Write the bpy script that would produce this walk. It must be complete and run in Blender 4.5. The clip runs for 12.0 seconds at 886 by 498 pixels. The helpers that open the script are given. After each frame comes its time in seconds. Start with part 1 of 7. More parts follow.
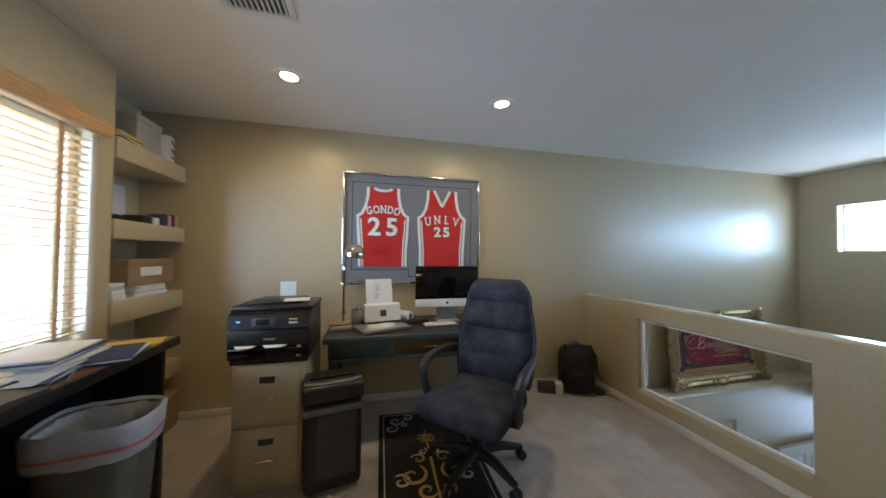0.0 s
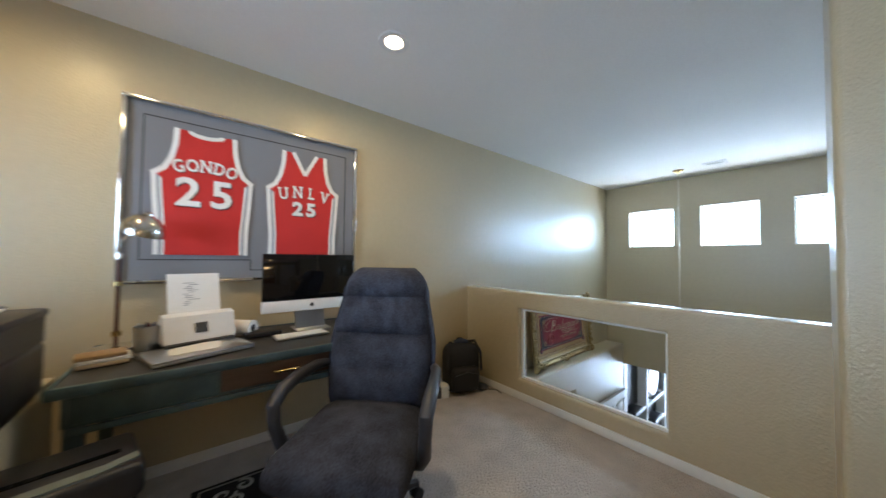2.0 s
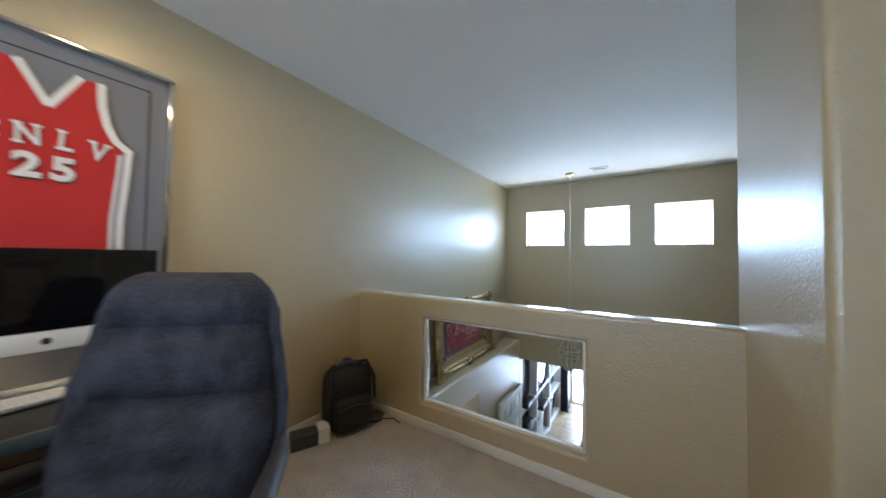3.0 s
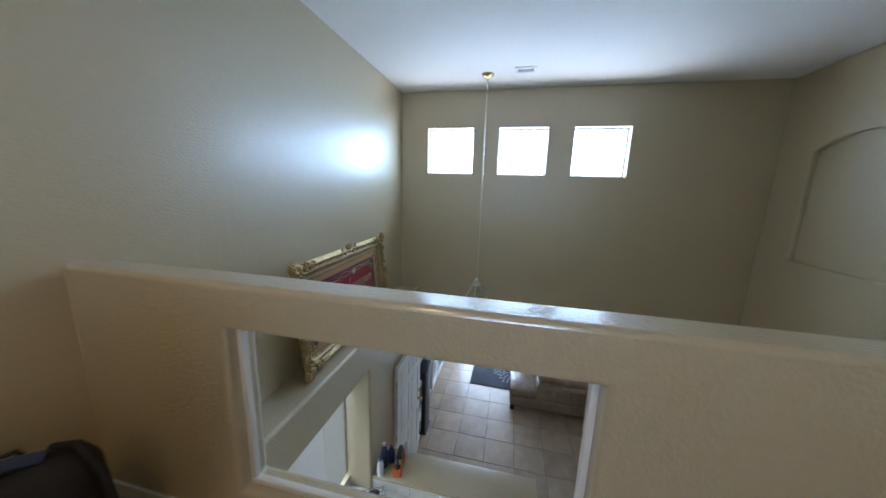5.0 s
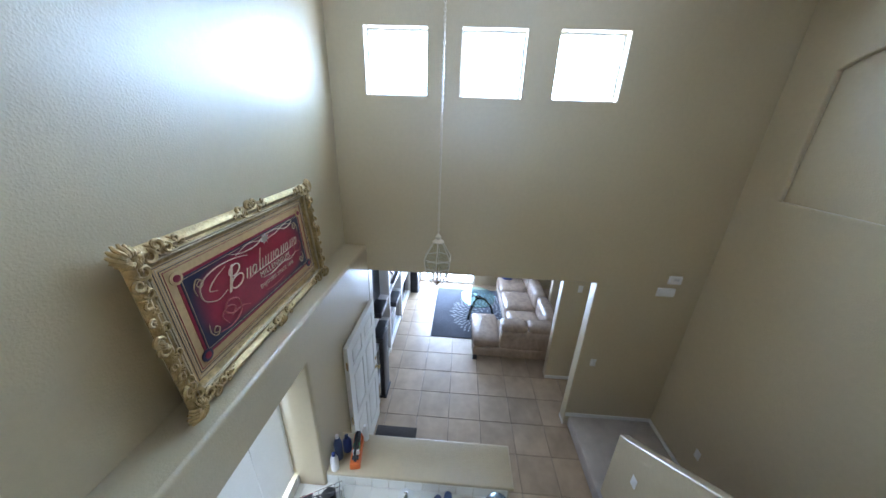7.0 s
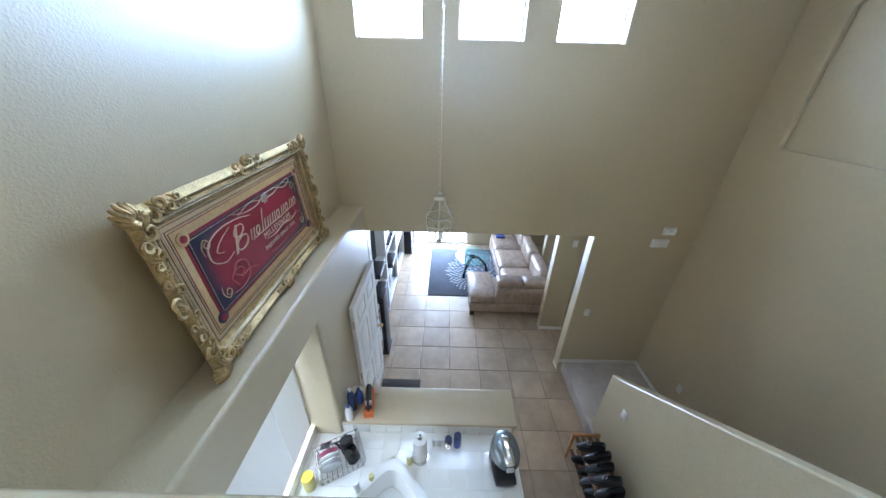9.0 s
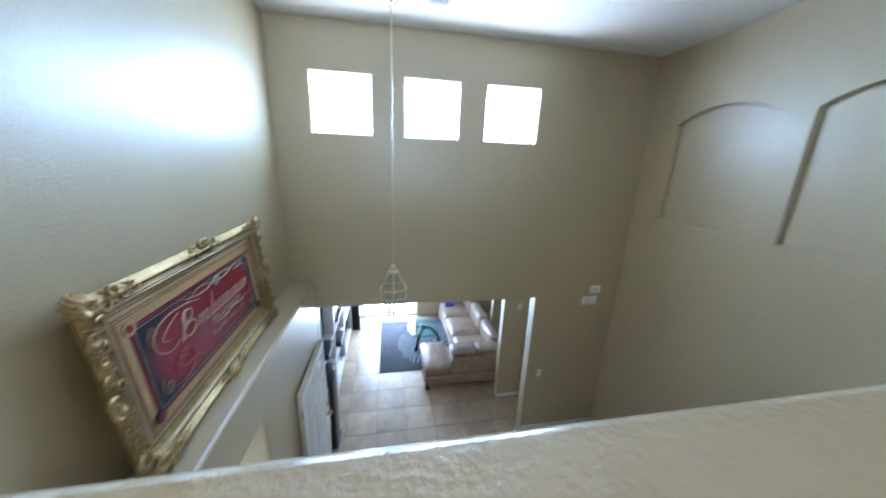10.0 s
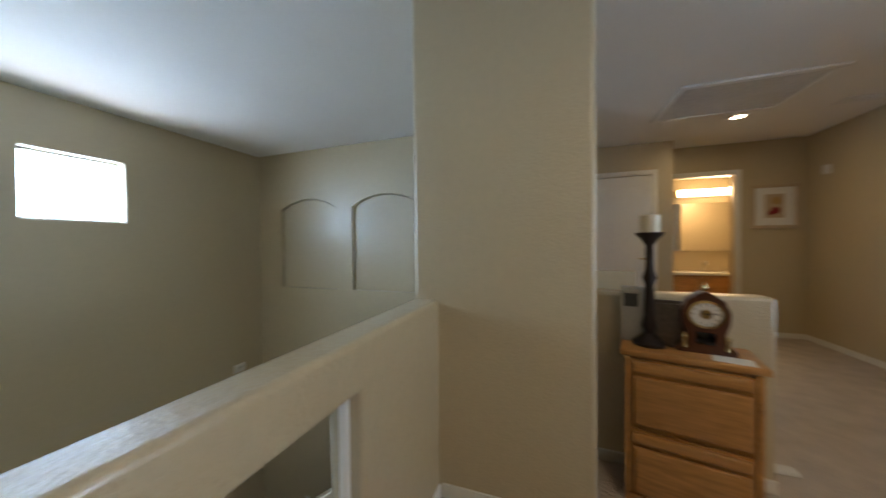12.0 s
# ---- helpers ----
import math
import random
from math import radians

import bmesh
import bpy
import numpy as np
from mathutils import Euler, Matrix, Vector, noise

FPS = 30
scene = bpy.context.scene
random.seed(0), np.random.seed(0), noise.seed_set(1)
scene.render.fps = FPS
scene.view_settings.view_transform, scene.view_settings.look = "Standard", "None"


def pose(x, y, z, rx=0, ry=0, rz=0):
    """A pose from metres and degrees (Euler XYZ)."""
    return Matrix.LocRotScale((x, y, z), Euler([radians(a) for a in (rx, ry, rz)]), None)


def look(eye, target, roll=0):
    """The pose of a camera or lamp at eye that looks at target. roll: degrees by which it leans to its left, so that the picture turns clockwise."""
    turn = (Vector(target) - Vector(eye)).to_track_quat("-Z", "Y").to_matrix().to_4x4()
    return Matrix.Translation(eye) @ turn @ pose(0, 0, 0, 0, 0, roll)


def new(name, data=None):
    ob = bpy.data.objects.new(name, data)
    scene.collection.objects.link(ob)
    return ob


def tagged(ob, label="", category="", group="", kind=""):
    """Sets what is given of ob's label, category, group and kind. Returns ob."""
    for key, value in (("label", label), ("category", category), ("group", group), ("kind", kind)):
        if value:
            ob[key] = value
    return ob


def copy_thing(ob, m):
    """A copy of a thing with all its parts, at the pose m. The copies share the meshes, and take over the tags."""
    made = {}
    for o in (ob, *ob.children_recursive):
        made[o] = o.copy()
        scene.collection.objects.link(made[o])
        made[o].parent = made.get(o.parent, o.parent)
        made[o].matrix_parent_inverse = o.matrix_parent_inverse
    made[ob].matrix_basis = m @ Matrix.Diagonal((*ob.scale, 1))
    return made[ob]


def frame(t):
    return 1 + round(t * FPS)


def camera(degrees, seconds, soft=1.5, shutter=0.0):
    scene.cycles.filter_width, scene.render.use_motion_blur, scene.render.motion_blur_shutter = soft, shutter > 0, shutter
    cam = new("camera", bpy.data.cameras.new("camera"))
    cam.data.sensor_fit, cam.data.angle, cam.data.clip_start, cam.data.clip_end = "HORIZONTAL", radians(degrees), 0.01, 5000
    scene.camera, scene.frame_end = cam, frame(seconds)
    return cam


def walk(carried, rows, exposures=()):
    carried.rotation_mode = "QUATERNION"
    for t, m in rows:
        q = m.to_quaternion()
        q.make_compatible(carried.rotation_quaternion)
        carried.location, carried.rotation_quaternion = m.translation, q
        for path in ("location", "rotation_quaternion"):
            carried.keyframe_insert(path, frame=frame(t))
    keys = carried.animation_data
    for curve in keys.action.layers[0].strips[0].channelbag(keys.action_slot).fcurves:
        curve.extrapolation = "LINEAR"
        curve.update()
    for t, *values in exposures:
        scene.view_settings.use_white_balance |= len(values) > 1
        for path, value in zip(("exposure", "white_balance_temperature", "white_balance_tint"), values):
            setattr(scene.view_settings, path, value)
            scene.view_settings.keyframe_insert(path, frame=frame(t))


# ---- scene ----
cam = camera(111.2, 12.0, shutter=0.5)
PATH = [
    (0, (-2.293, -2.845, 1.318), (-1.824, -0.901, 1.363), 0.6),
    (0.5, (-2.407, -2.725, 1.279), (-1.696, -0.856, 1.323), 0.8),
    (1, (-2.402, -2.697, 1.232), (-1.519, -0.903, 1.291), 0.9),
    (1.5, (-2.335, -2.513, 1.214), (-1.265, -0.825, 1.287), 0.7),
    (2, (-2.205, -2.305, 1.211), (-0.948, -0.751, 1.272), 0.6),
    (2.5, (-2.032, -2.125, 1.205), (-0.534, -0.802, 1.262), 0.8),
    (3, (-1.767, -1.967, 1.215), (-0.089, -0.879, 1.268), 0.8),
    (5, (-0.698, -1.478, 1.219), (1.219, -1.058, 0.834), 1.8),
    (5.5, (-0.457, -1.441, 1.218), (1.44, -1.143, 0.658), 2.1),
    (6, (-0.269, -1.375, 1.257), (1.599, -1.181, 0.569), 2.1),
    (6.5, (-0.058, -1.388, 1.213), (1.808, -1.218, 0.515), 2.0),
    (7, (0.047, -1.319, 1.154), (1.9, -1.229, 0.407), 2.1),
    (9, (0.049, -1.178, 1.098), (1.798, -1.179, 0.129), 1.5),
    (9.5, (-0.053, -1.148, 1.137), (1.756, -1.222, 0.288), 2.0),
    (10, (-0.091, -1.09, 1.153), (1.804, -1.444, 0.623), 2.1),
    (10.5, (-0.182, -1.112, 1.197), (1.671, -1.835, 0.993), 1.3),
    (11, (-0.251, -1.077, 1.177), (1.362, -2.258, 1.143), 1.3),
    (11.2, (-0.321, -1.053, 1.17), (1.139, -2.42, 1.143), 0.5),
    (11.5, (-0.389, -1.017, 1.17), (0.795, -2.628, 1.147), 0.5),
    (12, (-0.49, -1.003, 1.186), (0.163, -2.893, 1.156), -0.6),
]
walk(cam, [(t, look(eye, target, roll)) for t, eye, target, roll in PATH],
     exposures=[(0, -0.36, 5850, 14), (1, 0.04, 5900, 14), (2, -0.04, 5950, 15), (3, -0.26, 6000, 16), (5, -0.33, 5800, 18), (6, 0.0, 5700, 20), (7, 0.45, 5600, 20), (9, 0.7, 5600, 20), (9.6, 0.52, 5550, 18), (10, 0.4, 5600, 18), (10.5, 0.08, 5850, 19), (11, -0.25, 6000, 18), (11.5, -0.38, 6050, 17), (12, -0.15, 6150, 17)])

# world, daylight outside the openings, exposure
world = bpy.data.worlds.new("sky")
scene.world = world
world.use_nodes = True
wn = world.node_tree.nodes
sky = wn.new("ShaderNodeTexSky")
sky.sky_type = "NISHITA"
sky.sun_disc = False
sky.sun_elevation, sky.sun_rotation = radians(58), radians(200)
world.node_tree.links.new(sky.outputs[0], wn["Background"].inputs[0])
wn["Background"].inputs[1].default_value = 0.12
SUN_DATA = bpy.data.lights.new("sun", "SUN")
SUN_DATA.energy, SUN_DATA.angle, SUN_DATA.color = 2.5, radians(0.6), (1.0, 0.95, 0.88)
sun = new("sun", SUN_DATA)
sun.matrix_world = look((0, 0, 20), (-2.0, 7.0, 0))
GLOW_HIGH, GLOW_GROUND, GLOW_BLIND, GLOW_PATIO, GLOW_KITCHEN = 25.0, 15.0, 15.0, 19.0, 4.2
LAMP_POWER, BATH_POWER = 7.8, 16.0


# ---------- materials ----------
def material(name, color, rough=0.5, metal=0.0, grain=40.0, vary=0.12, bump=0.0, bump_scale=120.0, broad=1.6, spec=0.5, coat=0.0, coat_rough=0.05, coat_ior=1.5, stretch=None, rnd=0.0):
    """Principled surface with colour variation at two scales and a fine relief."""
    m = bpy.data.materials.new(name)
    m.use_nodes = True
    nt = m.node_tree
    n, l = nt.nodes, nt.links
    b = n["Principled BSDF"]
    b.inputs["Roughness"].default_value = rough
    b.inputs["Metallic"].default_value = metal
    b.inputs["Specular IOR Level"].default_value = spec
    b.inputs["Coat Weight"].default_value = coat
    b.inputs["Coat Roughness"].default_value = coat_rough
    b.inputs["Coat IOR"].default_value = coat_ior
    tc = n.new("ShaderNodeTexCoord")
    src = tc.outputs["Object"]
    if stretch:
        mp = n.new("ShaderNodeMapping")
        mp.inputs["Scale"].default_value = stretch
        l.new(src, mp.inputs[0])
        src = mp.outputs[0]
    if rnd:
        spot = n.new("ShaderNodeObjectInfo")
        shift = n.new("ShaderNodeVectorMath")
        shift.operation = "MULTIPLY_ADD"
        shift.inputs[1].default_value = (37.0, 53.0, 71.0)
        l.new(spot.outputs["Random"], shift.inputs[0])
        l.new(src, shift.inputs[2])
        src = shift.outputs[0]
    fine = n.new("ShaderNodeTexNoise")
    fine.inputs["Scale"].default_value, fine.inputs["Detail"].default_value = grain, 4
    wide = n.new("ShaderNodeTexNoise")
    wide.inputs["Scale"].default_value, wide.inputs["Detail"].default_value = broad, 3
    l.new(src, fine.inputs["Vector"])
    l.new(src, wide.inputs["Vector"])
    add = n.new("ShaderNodeMath")
    add.operation = "ADD"
    l.new(fine.outputs[0], add.inputs[0])
    l.new(wide.outputs[0], add.inputs[1])
    last = add.outputs[0]
    if rnd:
        oi = n.new("ShaderNodeObjectInfo")
        ml = n.new("ShaderNodeMath")
        ml.operation = "MULTIPLY_ADD"
        ml.inputs[1].default_value = rnd
        l.new(oi.outputs["Random"], ml.inputs[0])
        l.new(last, ml.inputs[2])
        last = ml.outputs[0]
    ramp = n.new("ShaderNodeMapRange")
    ramp.inputs["From Min"].default_value, ramp.inputs["From Max"].default_value = 0.6, 1.4 + rnd
    ramp.inputs["To Min"].default_value, ramp.inputs["To Max"].default_value = 1 - vary, 1 + vary
    l.new(last, ramp.inputs["Value"])
    mul = n.new("ShaderNodeVectorMath")
    mul.operation = "SCALE"
    mul.inputs[0].default_value = color
    l.new(ramp.outputs[0], mul.inputs["Scale"])
    l.new(mul.outputs[0], b.inputs["Base Color"])
    if bump:
        bn = n.new("ShaderNodeTexNoise")
        bn.inputs["Scale"].default_value, bn.inputs["Detail"].default_value = bump_scale, 2
        l.new(src, bn.inputs["Vector"])
        bu = n.new("ShaderNodeBump")
        bu.inputs["Strength"].default_value, bu.inputs["Distance"].default_value = 1.0, bump
        l.new(bn.outputs[0], bu.inputs["Height"])
        l.new(bu.outputs[0], b.inputs["Normal"])
    return m


def glowing(name, color, strength):
    m = bpy.data.materials.new(name)
    m.use_nodes = True
    b = m.node_tree.nodes["Principled BSDF"]
    b.inputs["Base Color"].default_value = (*color, 1)
    b.inputs["Emission Color"].default_value = (*color, 1)
    b.inputs["Emission Strength"].default_value = strength
    return m


def clear(name, tint=(1, 1, 1), rough=0.0):
    m = bpy.data.materials.new(name)
    m.use_nodes = True
    b = m.node_tree.nodes["Principled BSDF"]
    b.inputs["Base Color"].default_value = (*tint, 1)
    b.inputs["Roughness"].default_value = rough
    b.inputs["Transmission Weight"].default_value = 1.0
    b.inputs["IOR"].default_value = 1.45
    return m


PAINT = material("tan_wall_paint", (0.50, 0.412, 0.25), 0.48, grain=26, vary=0.05, bump=0.0022, bump_scale=95, broad=0.7, spec=1.0, coat=0.7, coat_rough=0.31)
CAPPAINT = material("glossy_tan_cap_paint", (0.50, 0.412, 0.25), 0.45, grain=26, vary=0.06, bump=0.0034, bump_scale=75, broad=1.2, spec=1.0, coat=1.0, coat_rough=0.18, coat_ior=1.9)
CEIL = material("white_ceiling_paint", (0.86, 0.85, 0.825), 0.8, grain=60, vary=0.03, bump=0.0012, bump_scale=90)
# ceiling white greyed down: the shade of the hatch recess is in this colour
HATCH = material("recess_shade_hatch_board", (0.68, 0.665, 0.64), 0.9, grain=30, vary=0.15, bump=0.003, bump_scale=60)
TRIM = material("white_trim_paint", (0.78, 0.77, 0.73), 0.4, grain=30, vary=0.04, bump=0.0003)
CARPET = material("beige_carpet", (0.56, 0.50, 0.45), 0.95, grain=200, vary=0.2, bump=0.02, bump_scale=75, broad=7, spec=0.1)
TILE = material("beige_floor_tile", (0.42, 0.315, 0.21), 0.30, grain=7, vary=0.30, bump=0.0004, bump_scale=40, broad=3.0, rnd=0.35)
GROUT = material("grey_grout", (0.11, 0.09, 0.075), 0.9, grain=80, vary=0.15)
CTILE = material("white_ceramic_tile", (0.82, 0.81, 0.76), 0.12, grain=8, vary=0.04, rnd=0.1)
CGROUT = material("pale_grout", (0.80, 0.79, 0.75), 0.8, grain=60, vary=0.1)
CERAMIC = material("white_sink_enamel", (0.82, 0.82, 0.79), 0.1, vary=0.03, coat=0.3)
OAK = material("golden_oak", (0.43, 0.21, 0.06), 0.36, grain=9, vary=0.3, bump=0.0006, bump_scale=16, broad=2.2, stretch=(1.2, 9, 9))
PINE = material("oak_blind_wood", (0.62, 0.38, 0.17), 0.4, grain=9, vary=0.25, broad=3, stretch=(9, 1.2, 9))
WALNUT = material("dark_walnut_top", (0.16, 0.075, 0.035), 0.3, grain=9, vary=0.35, broad=3, stretch=(9, 1.3, 9))
SILVER = material("silver_grey_plastic", (0.24, 0.27, 0.28), 0.25, metal=0.6, vary=0.08)
BOXGREY = material("warm_grey_carton", (0.42, 0.40, 0.35), 0.8, grain=50, vary=0.1)
BLACK = material("black_plastic", (0.013, 0.013, 0.015), 0.38, vary=0.15, bump=0.0002, bump_scale=300)
GLOSSBLACK = material("glossy_black_glass", (0.004, 0.004, 0.005), 0.06, vary=0.05)
DARKGREY = material("dark_grey_plastic", (0.05, 0.052, 0.055), 0.42, vary=0.12)
ARMGREY = material("charcoal_armrest_plastic", (0.035, 0.037, 0.045), 0.42, grain=60, vary=0.2, bump=0.0003)
FABRIC = material("dark_blue_grey_upholstery", (0.045, 0.049, 0.066), 0.9, grain=150, vary=0.7, bump=0.0018, bump_scale=150, broad=9, spec=0.2)
PUTTY = material("putty_enamel_steel", (0.50, 0.44, 0.30), 0.42, grain=18, vary=0.06, bump=0.0002)
TEAL = material("grey_green_enamel_steel", (0.065, 0.105, 0.115), 0.38, grain=9, vary=0.55)
LINO = material("charcoal_linoleum_top", (0.035, 0.035, 0.036), 0.4, grain=40, vary=0.25)
CHROME = material("chrome", (0.75, 0.75, 0.74), 0.12, metal=1.0, vary=0.04)
STEEL = material("brushed_aluminium", (0.62, 0.63, 0.64), 0.3, metal=1.0, vary=0.05)
NICKEL = material("polished_nickel", (0.58, 0.56, 0.52), 0.18, metal=1.0, vary=0.05)
CHAIN = material("pale_champagne_metal", (0.72, 0.68, 0.58), 0.3, metal=0.7, vary=0.1)
BRASS = material("polished_brass", (0.66, 0.52, 0.26), 0.24, metal=1.0, vary=0.1)
GILT = material("antique_gilt", (0.40, 0.29, 0.135), 0.47, metal=0.85, grain=45, vary=0.5, bump=0.003, bump_scale=110, broad=9)
GILT_PALE = material("pale_worn_gilt", (0.46, 0.37, 0.225), 0.46, metal=0.6, grain=60, vary=0.3, bump=0.0015, bump_scale=200, broad=8)
OCHRE = material("ochre_printed_border", (0.45, 0.30, 0.13), 0.5, grain=50, vary=0.2)
NAVY = material("dark_navy_print", (0.02, 0.022, 0.045), 0.35, vary=0.3, broad=7)
CRIMSON = material("crimson_print", (0.22, 0.013, 0.028), 0.35, vary=0.2, broad=6)
CREAM = material("cream_print", (0.50, 0.40, 0.28), 0.5, vary=0.1)
ROSE = material("dusty_rose_print", (0.40, 0.10, 0.09), 0.5, vary=0.1)
RED = material("red_jersey_knit", (0.52, 0.022, 0.018), 0.75, grain=220, vary=0.12, bump=0.0005, bump_scale=420, broad=5)
JWHITE = material("white_jersey_twill", (0.75, 0.74, 0.72), 0.7, grain=150, vary=0.06)
JGREY = material("grey_jersey_stripe", (0.30, 0.31, 0.33), 0.7, grain=150, vary=0.08)
MATBOARD = material("blue_grey_mat_board", (0.19, 0.20, 0.225), 0.75, grain=200, vary=0.07)
LINE = material("dark_groove", (0.03, 0.03, 0.035), 0.7)
PAPER = material("white_paper", (0.78, 0.78, 0.76), 0.75, vary=0.04)
PAPERBLUE = material("pale_blue_paper", (0.45, 0.55, 0.70), 0.75, vary=0.05)
MANILA = material("yellow_manila_envelope", (0.60, 0.42, 0.07), 0.7, vary=0.1)
NAVYCARD = material("navy_folder_card", (0.03, 0.05, 0.12), 0.6, vary=0.15)
CARD = material("brown_cardboard", (0.34, 0.22, 0.115), 0.85, grain=60, vary=0.12, bump=0.0004)
MAROON = material("maroon_binding", (0.16, 0.012, 0.03), 0.5, vary=0.1)
INK = material("black_ink", (0.02, 0.02, 0.022), 0.6)
BIN = material("grey_green_bin_plastic", (0.13, 0.145, 0.125), 0.45, vary=0.1)
BAG = material("white_bin_liner", (0.46, 0.49, 0.55), 0.35, grain=14, vary=0.1, bump=0.006, bump_scale=22)
BAGRED = material("red_drawstring", (0.6, 0.16, 0.15), 0.5)
WHITEP = material("white_plastic", (0.78, 0.78, 0.77), 0.35, vary=0.03)
NYLON = material("black_nylon", (0.014, 0.014, 0.017), 0.75, grain=120, vary=0.4, bump=0.003, bump_scale=35)
LEATHER = material("tan_glossy_leather", (0.35, 0.265, 0.20), 0.22, grain=14, vary=0.25, bump=0.014, bump_scale=13, broad=4)
RUGGREY = material("charcoal_shag_rug", (0.07, 0.075, 0.09), 0.95, grain=150, vary=0.4, bump=0.01, bump_scale=120)
RUGWHITE = material("white_rug_petals", (0.45, 0.46, 0.48), 0.9, grain=150, vary=0.2)
MATBLACK = material("black_wool_rug", (0.012, 0.011, 0.011), 0.95, grain=170, vary=0.4, bump=0.004, bump_scale=190)
GOLDWOOL = material("gold_wool_scrolls", (0.40, 0.25, 0.07), 0.9, grain=150, vary=0.25)
GREYWOOL = material("grey_cream_wool_scrolls", (0.42, 0.40, 0.35), 0.9, grain=150, vary=0.25)
DOORMAT = material("dark_door_mat", (0.06, 0.05, 0.042), 0.95, grain=90, vary=0.3, bump=0.004)
TEALGLASS = clear("teal_tinted_glass", (0.55, 0.85, 0.82))
GLASS = clear("clear_glass")
LANTERNGLASS = clear("bevelled_lantern_glass", (0.95, 0.97, 0.95))
WAX = material("ivory_wax", (0.75, 0.68, 0.52), 0.5, vary=0.05)
IRON = material("dark_bronze_iron", (0.03, 0.022, 0.02), 0.5, metal=0.5, vary=0.3, bump=0.001)
WICKER = material("dark_brown_wicker", (0.075, 0.058, 0.045), 0.6, grain=60, vary=0.5, bump=0.004, bump_scale=90)
MAHOG = material("dark_red_mahogany", (0.075, 0.024, 0.010), 0.3, grain=12, vary=0.3, stretch=(8, 8, 1.5))
YELLOW = material("yellow_plastic", (0.75, 0.55, 0.03), 0.4)
ORANGE = material("orange_plastic", (0.72, 0.16, 0.03), 0.45, vary=0.1)
GREENP = material("green_plastic", (0.05, 0.35, 0.10), 0.45)
BLUEP = material("blue_translucent_plastic", (0.05, 0.08, 0.25), 0.3)
SOAP = material("pale_yellow_soap", (0.65, 0.6, 0.25), 0.3)
PINKP = material("dusty_pink_plastic", (0.5, 0.12, 0.2), 0.4)
DRAWER = material("brown_wood_grain_enamel", (0.085, 0.045, 0.025), 0.35, grain=10, vary=0.3, stretch=(1.5, 9, 9))
MIRROR = material("mirror_silver", (0.85, 0.85, 0.85), 0.02, metal=1.0, vary=0.0)
SLAT = material("white_blind_slat", (0.80, 0.79, 0.75), 0.5, vary=0.03)
VINYL = material("white_vinyl_frame", (0.8, 0.8, 0.78), 0.35, vary=0.03)
BULB = glowing("warm_lamp_glass", (1.0, 0.80, 0.50), 28.0)
BATHGLOW = glowing("bath_lamp_glass", (1.0, 0.70, 0.33), 14.0)
DAY_HIGH = glowing("high_daylight_backdrop", (0.55, 0.77, 1.0), GLOW_HIGH)
DAY_GROUND = glowing("sunlit_ground_backdrop", (0.86, 0.92, 1.0), GLOW_GROUND)
DAY_BLIND = glowing("blind_daylight_backdrop", (0.60, 0.80, 1.0), GLOW_BLIND)
DAY_PATIO = glowing("patio_daylight_backdrop", (0.62, 0.80, 1.0), GLOW_PATIO)
DAY_KITCHEN = glowing("kitchen_daylight_backdrop", (0.80, 0.93, 1.0), GLOW_KITCHEN)
LED = glowing("blue_indicator", (0.1, 0.25, 1.0), 4.0)


def faded_print(name, inner, outer, cx, cz, hx, hz):
    """Artwork whose inner colour fades to the outer one towards the panel's edges."""
    m = material(name, inner, 0.3, vary=0.15, broad=7)
    n, l = m.node_tree.nodes, m.node_tree.links
    b = n["Principled BSDF"]
    src = b.inputs["Base Color"].links[0].from_socket
    sep = n.new("ShaderNodeSeparateXYZ")
    l.new(n.new("ShaderNodeTexCoord").outputs["Object"], sep.inputs[0])
    powers = []
    for axis, c, h in (("X", cx, hx), ("Z", cz, hz)):
        shift = n.new("ShaderNodeMath")
        shift.operation = "MULTIPLY_ADD"
        shift.inputs[1].default_value, shift.inputs[2].default_value = 1 / h, -c / h
        l.new(sep.outputs[axis], shift.inputs[0])
        square = n.new("ShaderNodeMath")
        square.operation = "POWER"
        square.inputs[1].default_value = 4.0
        l.new(shift.outputs[0], square.inputs[0])
        powers.append(square.outputs[0])
    total = n.new("ShaderNodeMath")
    total.operation = "ADD"
    l.new(powers[0], total.inputs[0])
    l.new(powers[1], total.inputs[1])
    fade = n.new("ShaderNodeMapRange")
    fade.interpolation_type = "SMOOTHSTEP"
    fade.inputs["From Min"].default_value, fade.inputs["From Max"].default_value = 0.30, 0.95
    l.new(total.outputs[0], fade.inputs["Value"])
    mix = n.new("ShaderNodeMix")
    mix.data_type = "RGBA"
    mix.inputs["B"].default_value = (*outer, 1)
    l.new(fade.outputs[0], mix.inputs["Factor"])
    l.new(src, mix.inputs["A"])
    l.new(mix.outputs["Result"], b.inputs["Base Color"])
    return m


PRINT = faded_print("crimson_and_navy_print", (0.24, 0.014, 0.03), (0.02, 0.022, 0.045), 0.0, 0.4175, 0.585, 0.236)


# ---------- mesh helpers ----------
def box(bm, x0, x1, y0, y1, z0, z1, bev=0.0, seg=2, m=None):
    """A box, its edges rounded by bev."""
    r = bmesh.ops.create_cube(bm, size=1.0)
    vs = r["verts"]
    for v in vs:
        v.co = Vector((x0 + (v.co.x + 0.5) * (x1 - x0), y0 + (v.co.y + 0.5) * (y1 - y0), z0 + (v.co.z + 0.5) * (z1 - z0)))
    if bev:
        es = list({e for v in vs for e in v.link_edges})
        out = bmesh.ops.bevel(bm, geom=es, offset=bev, segments=seg, profile=0.5, affect="EDGES", clamp_overlap=True)
        vs = list({v for v in out["verts"]} | {v for v in vs if v.is_valid})
    if m is not None:
        for v in vs:
            v.co = m @ v.co
    return bm


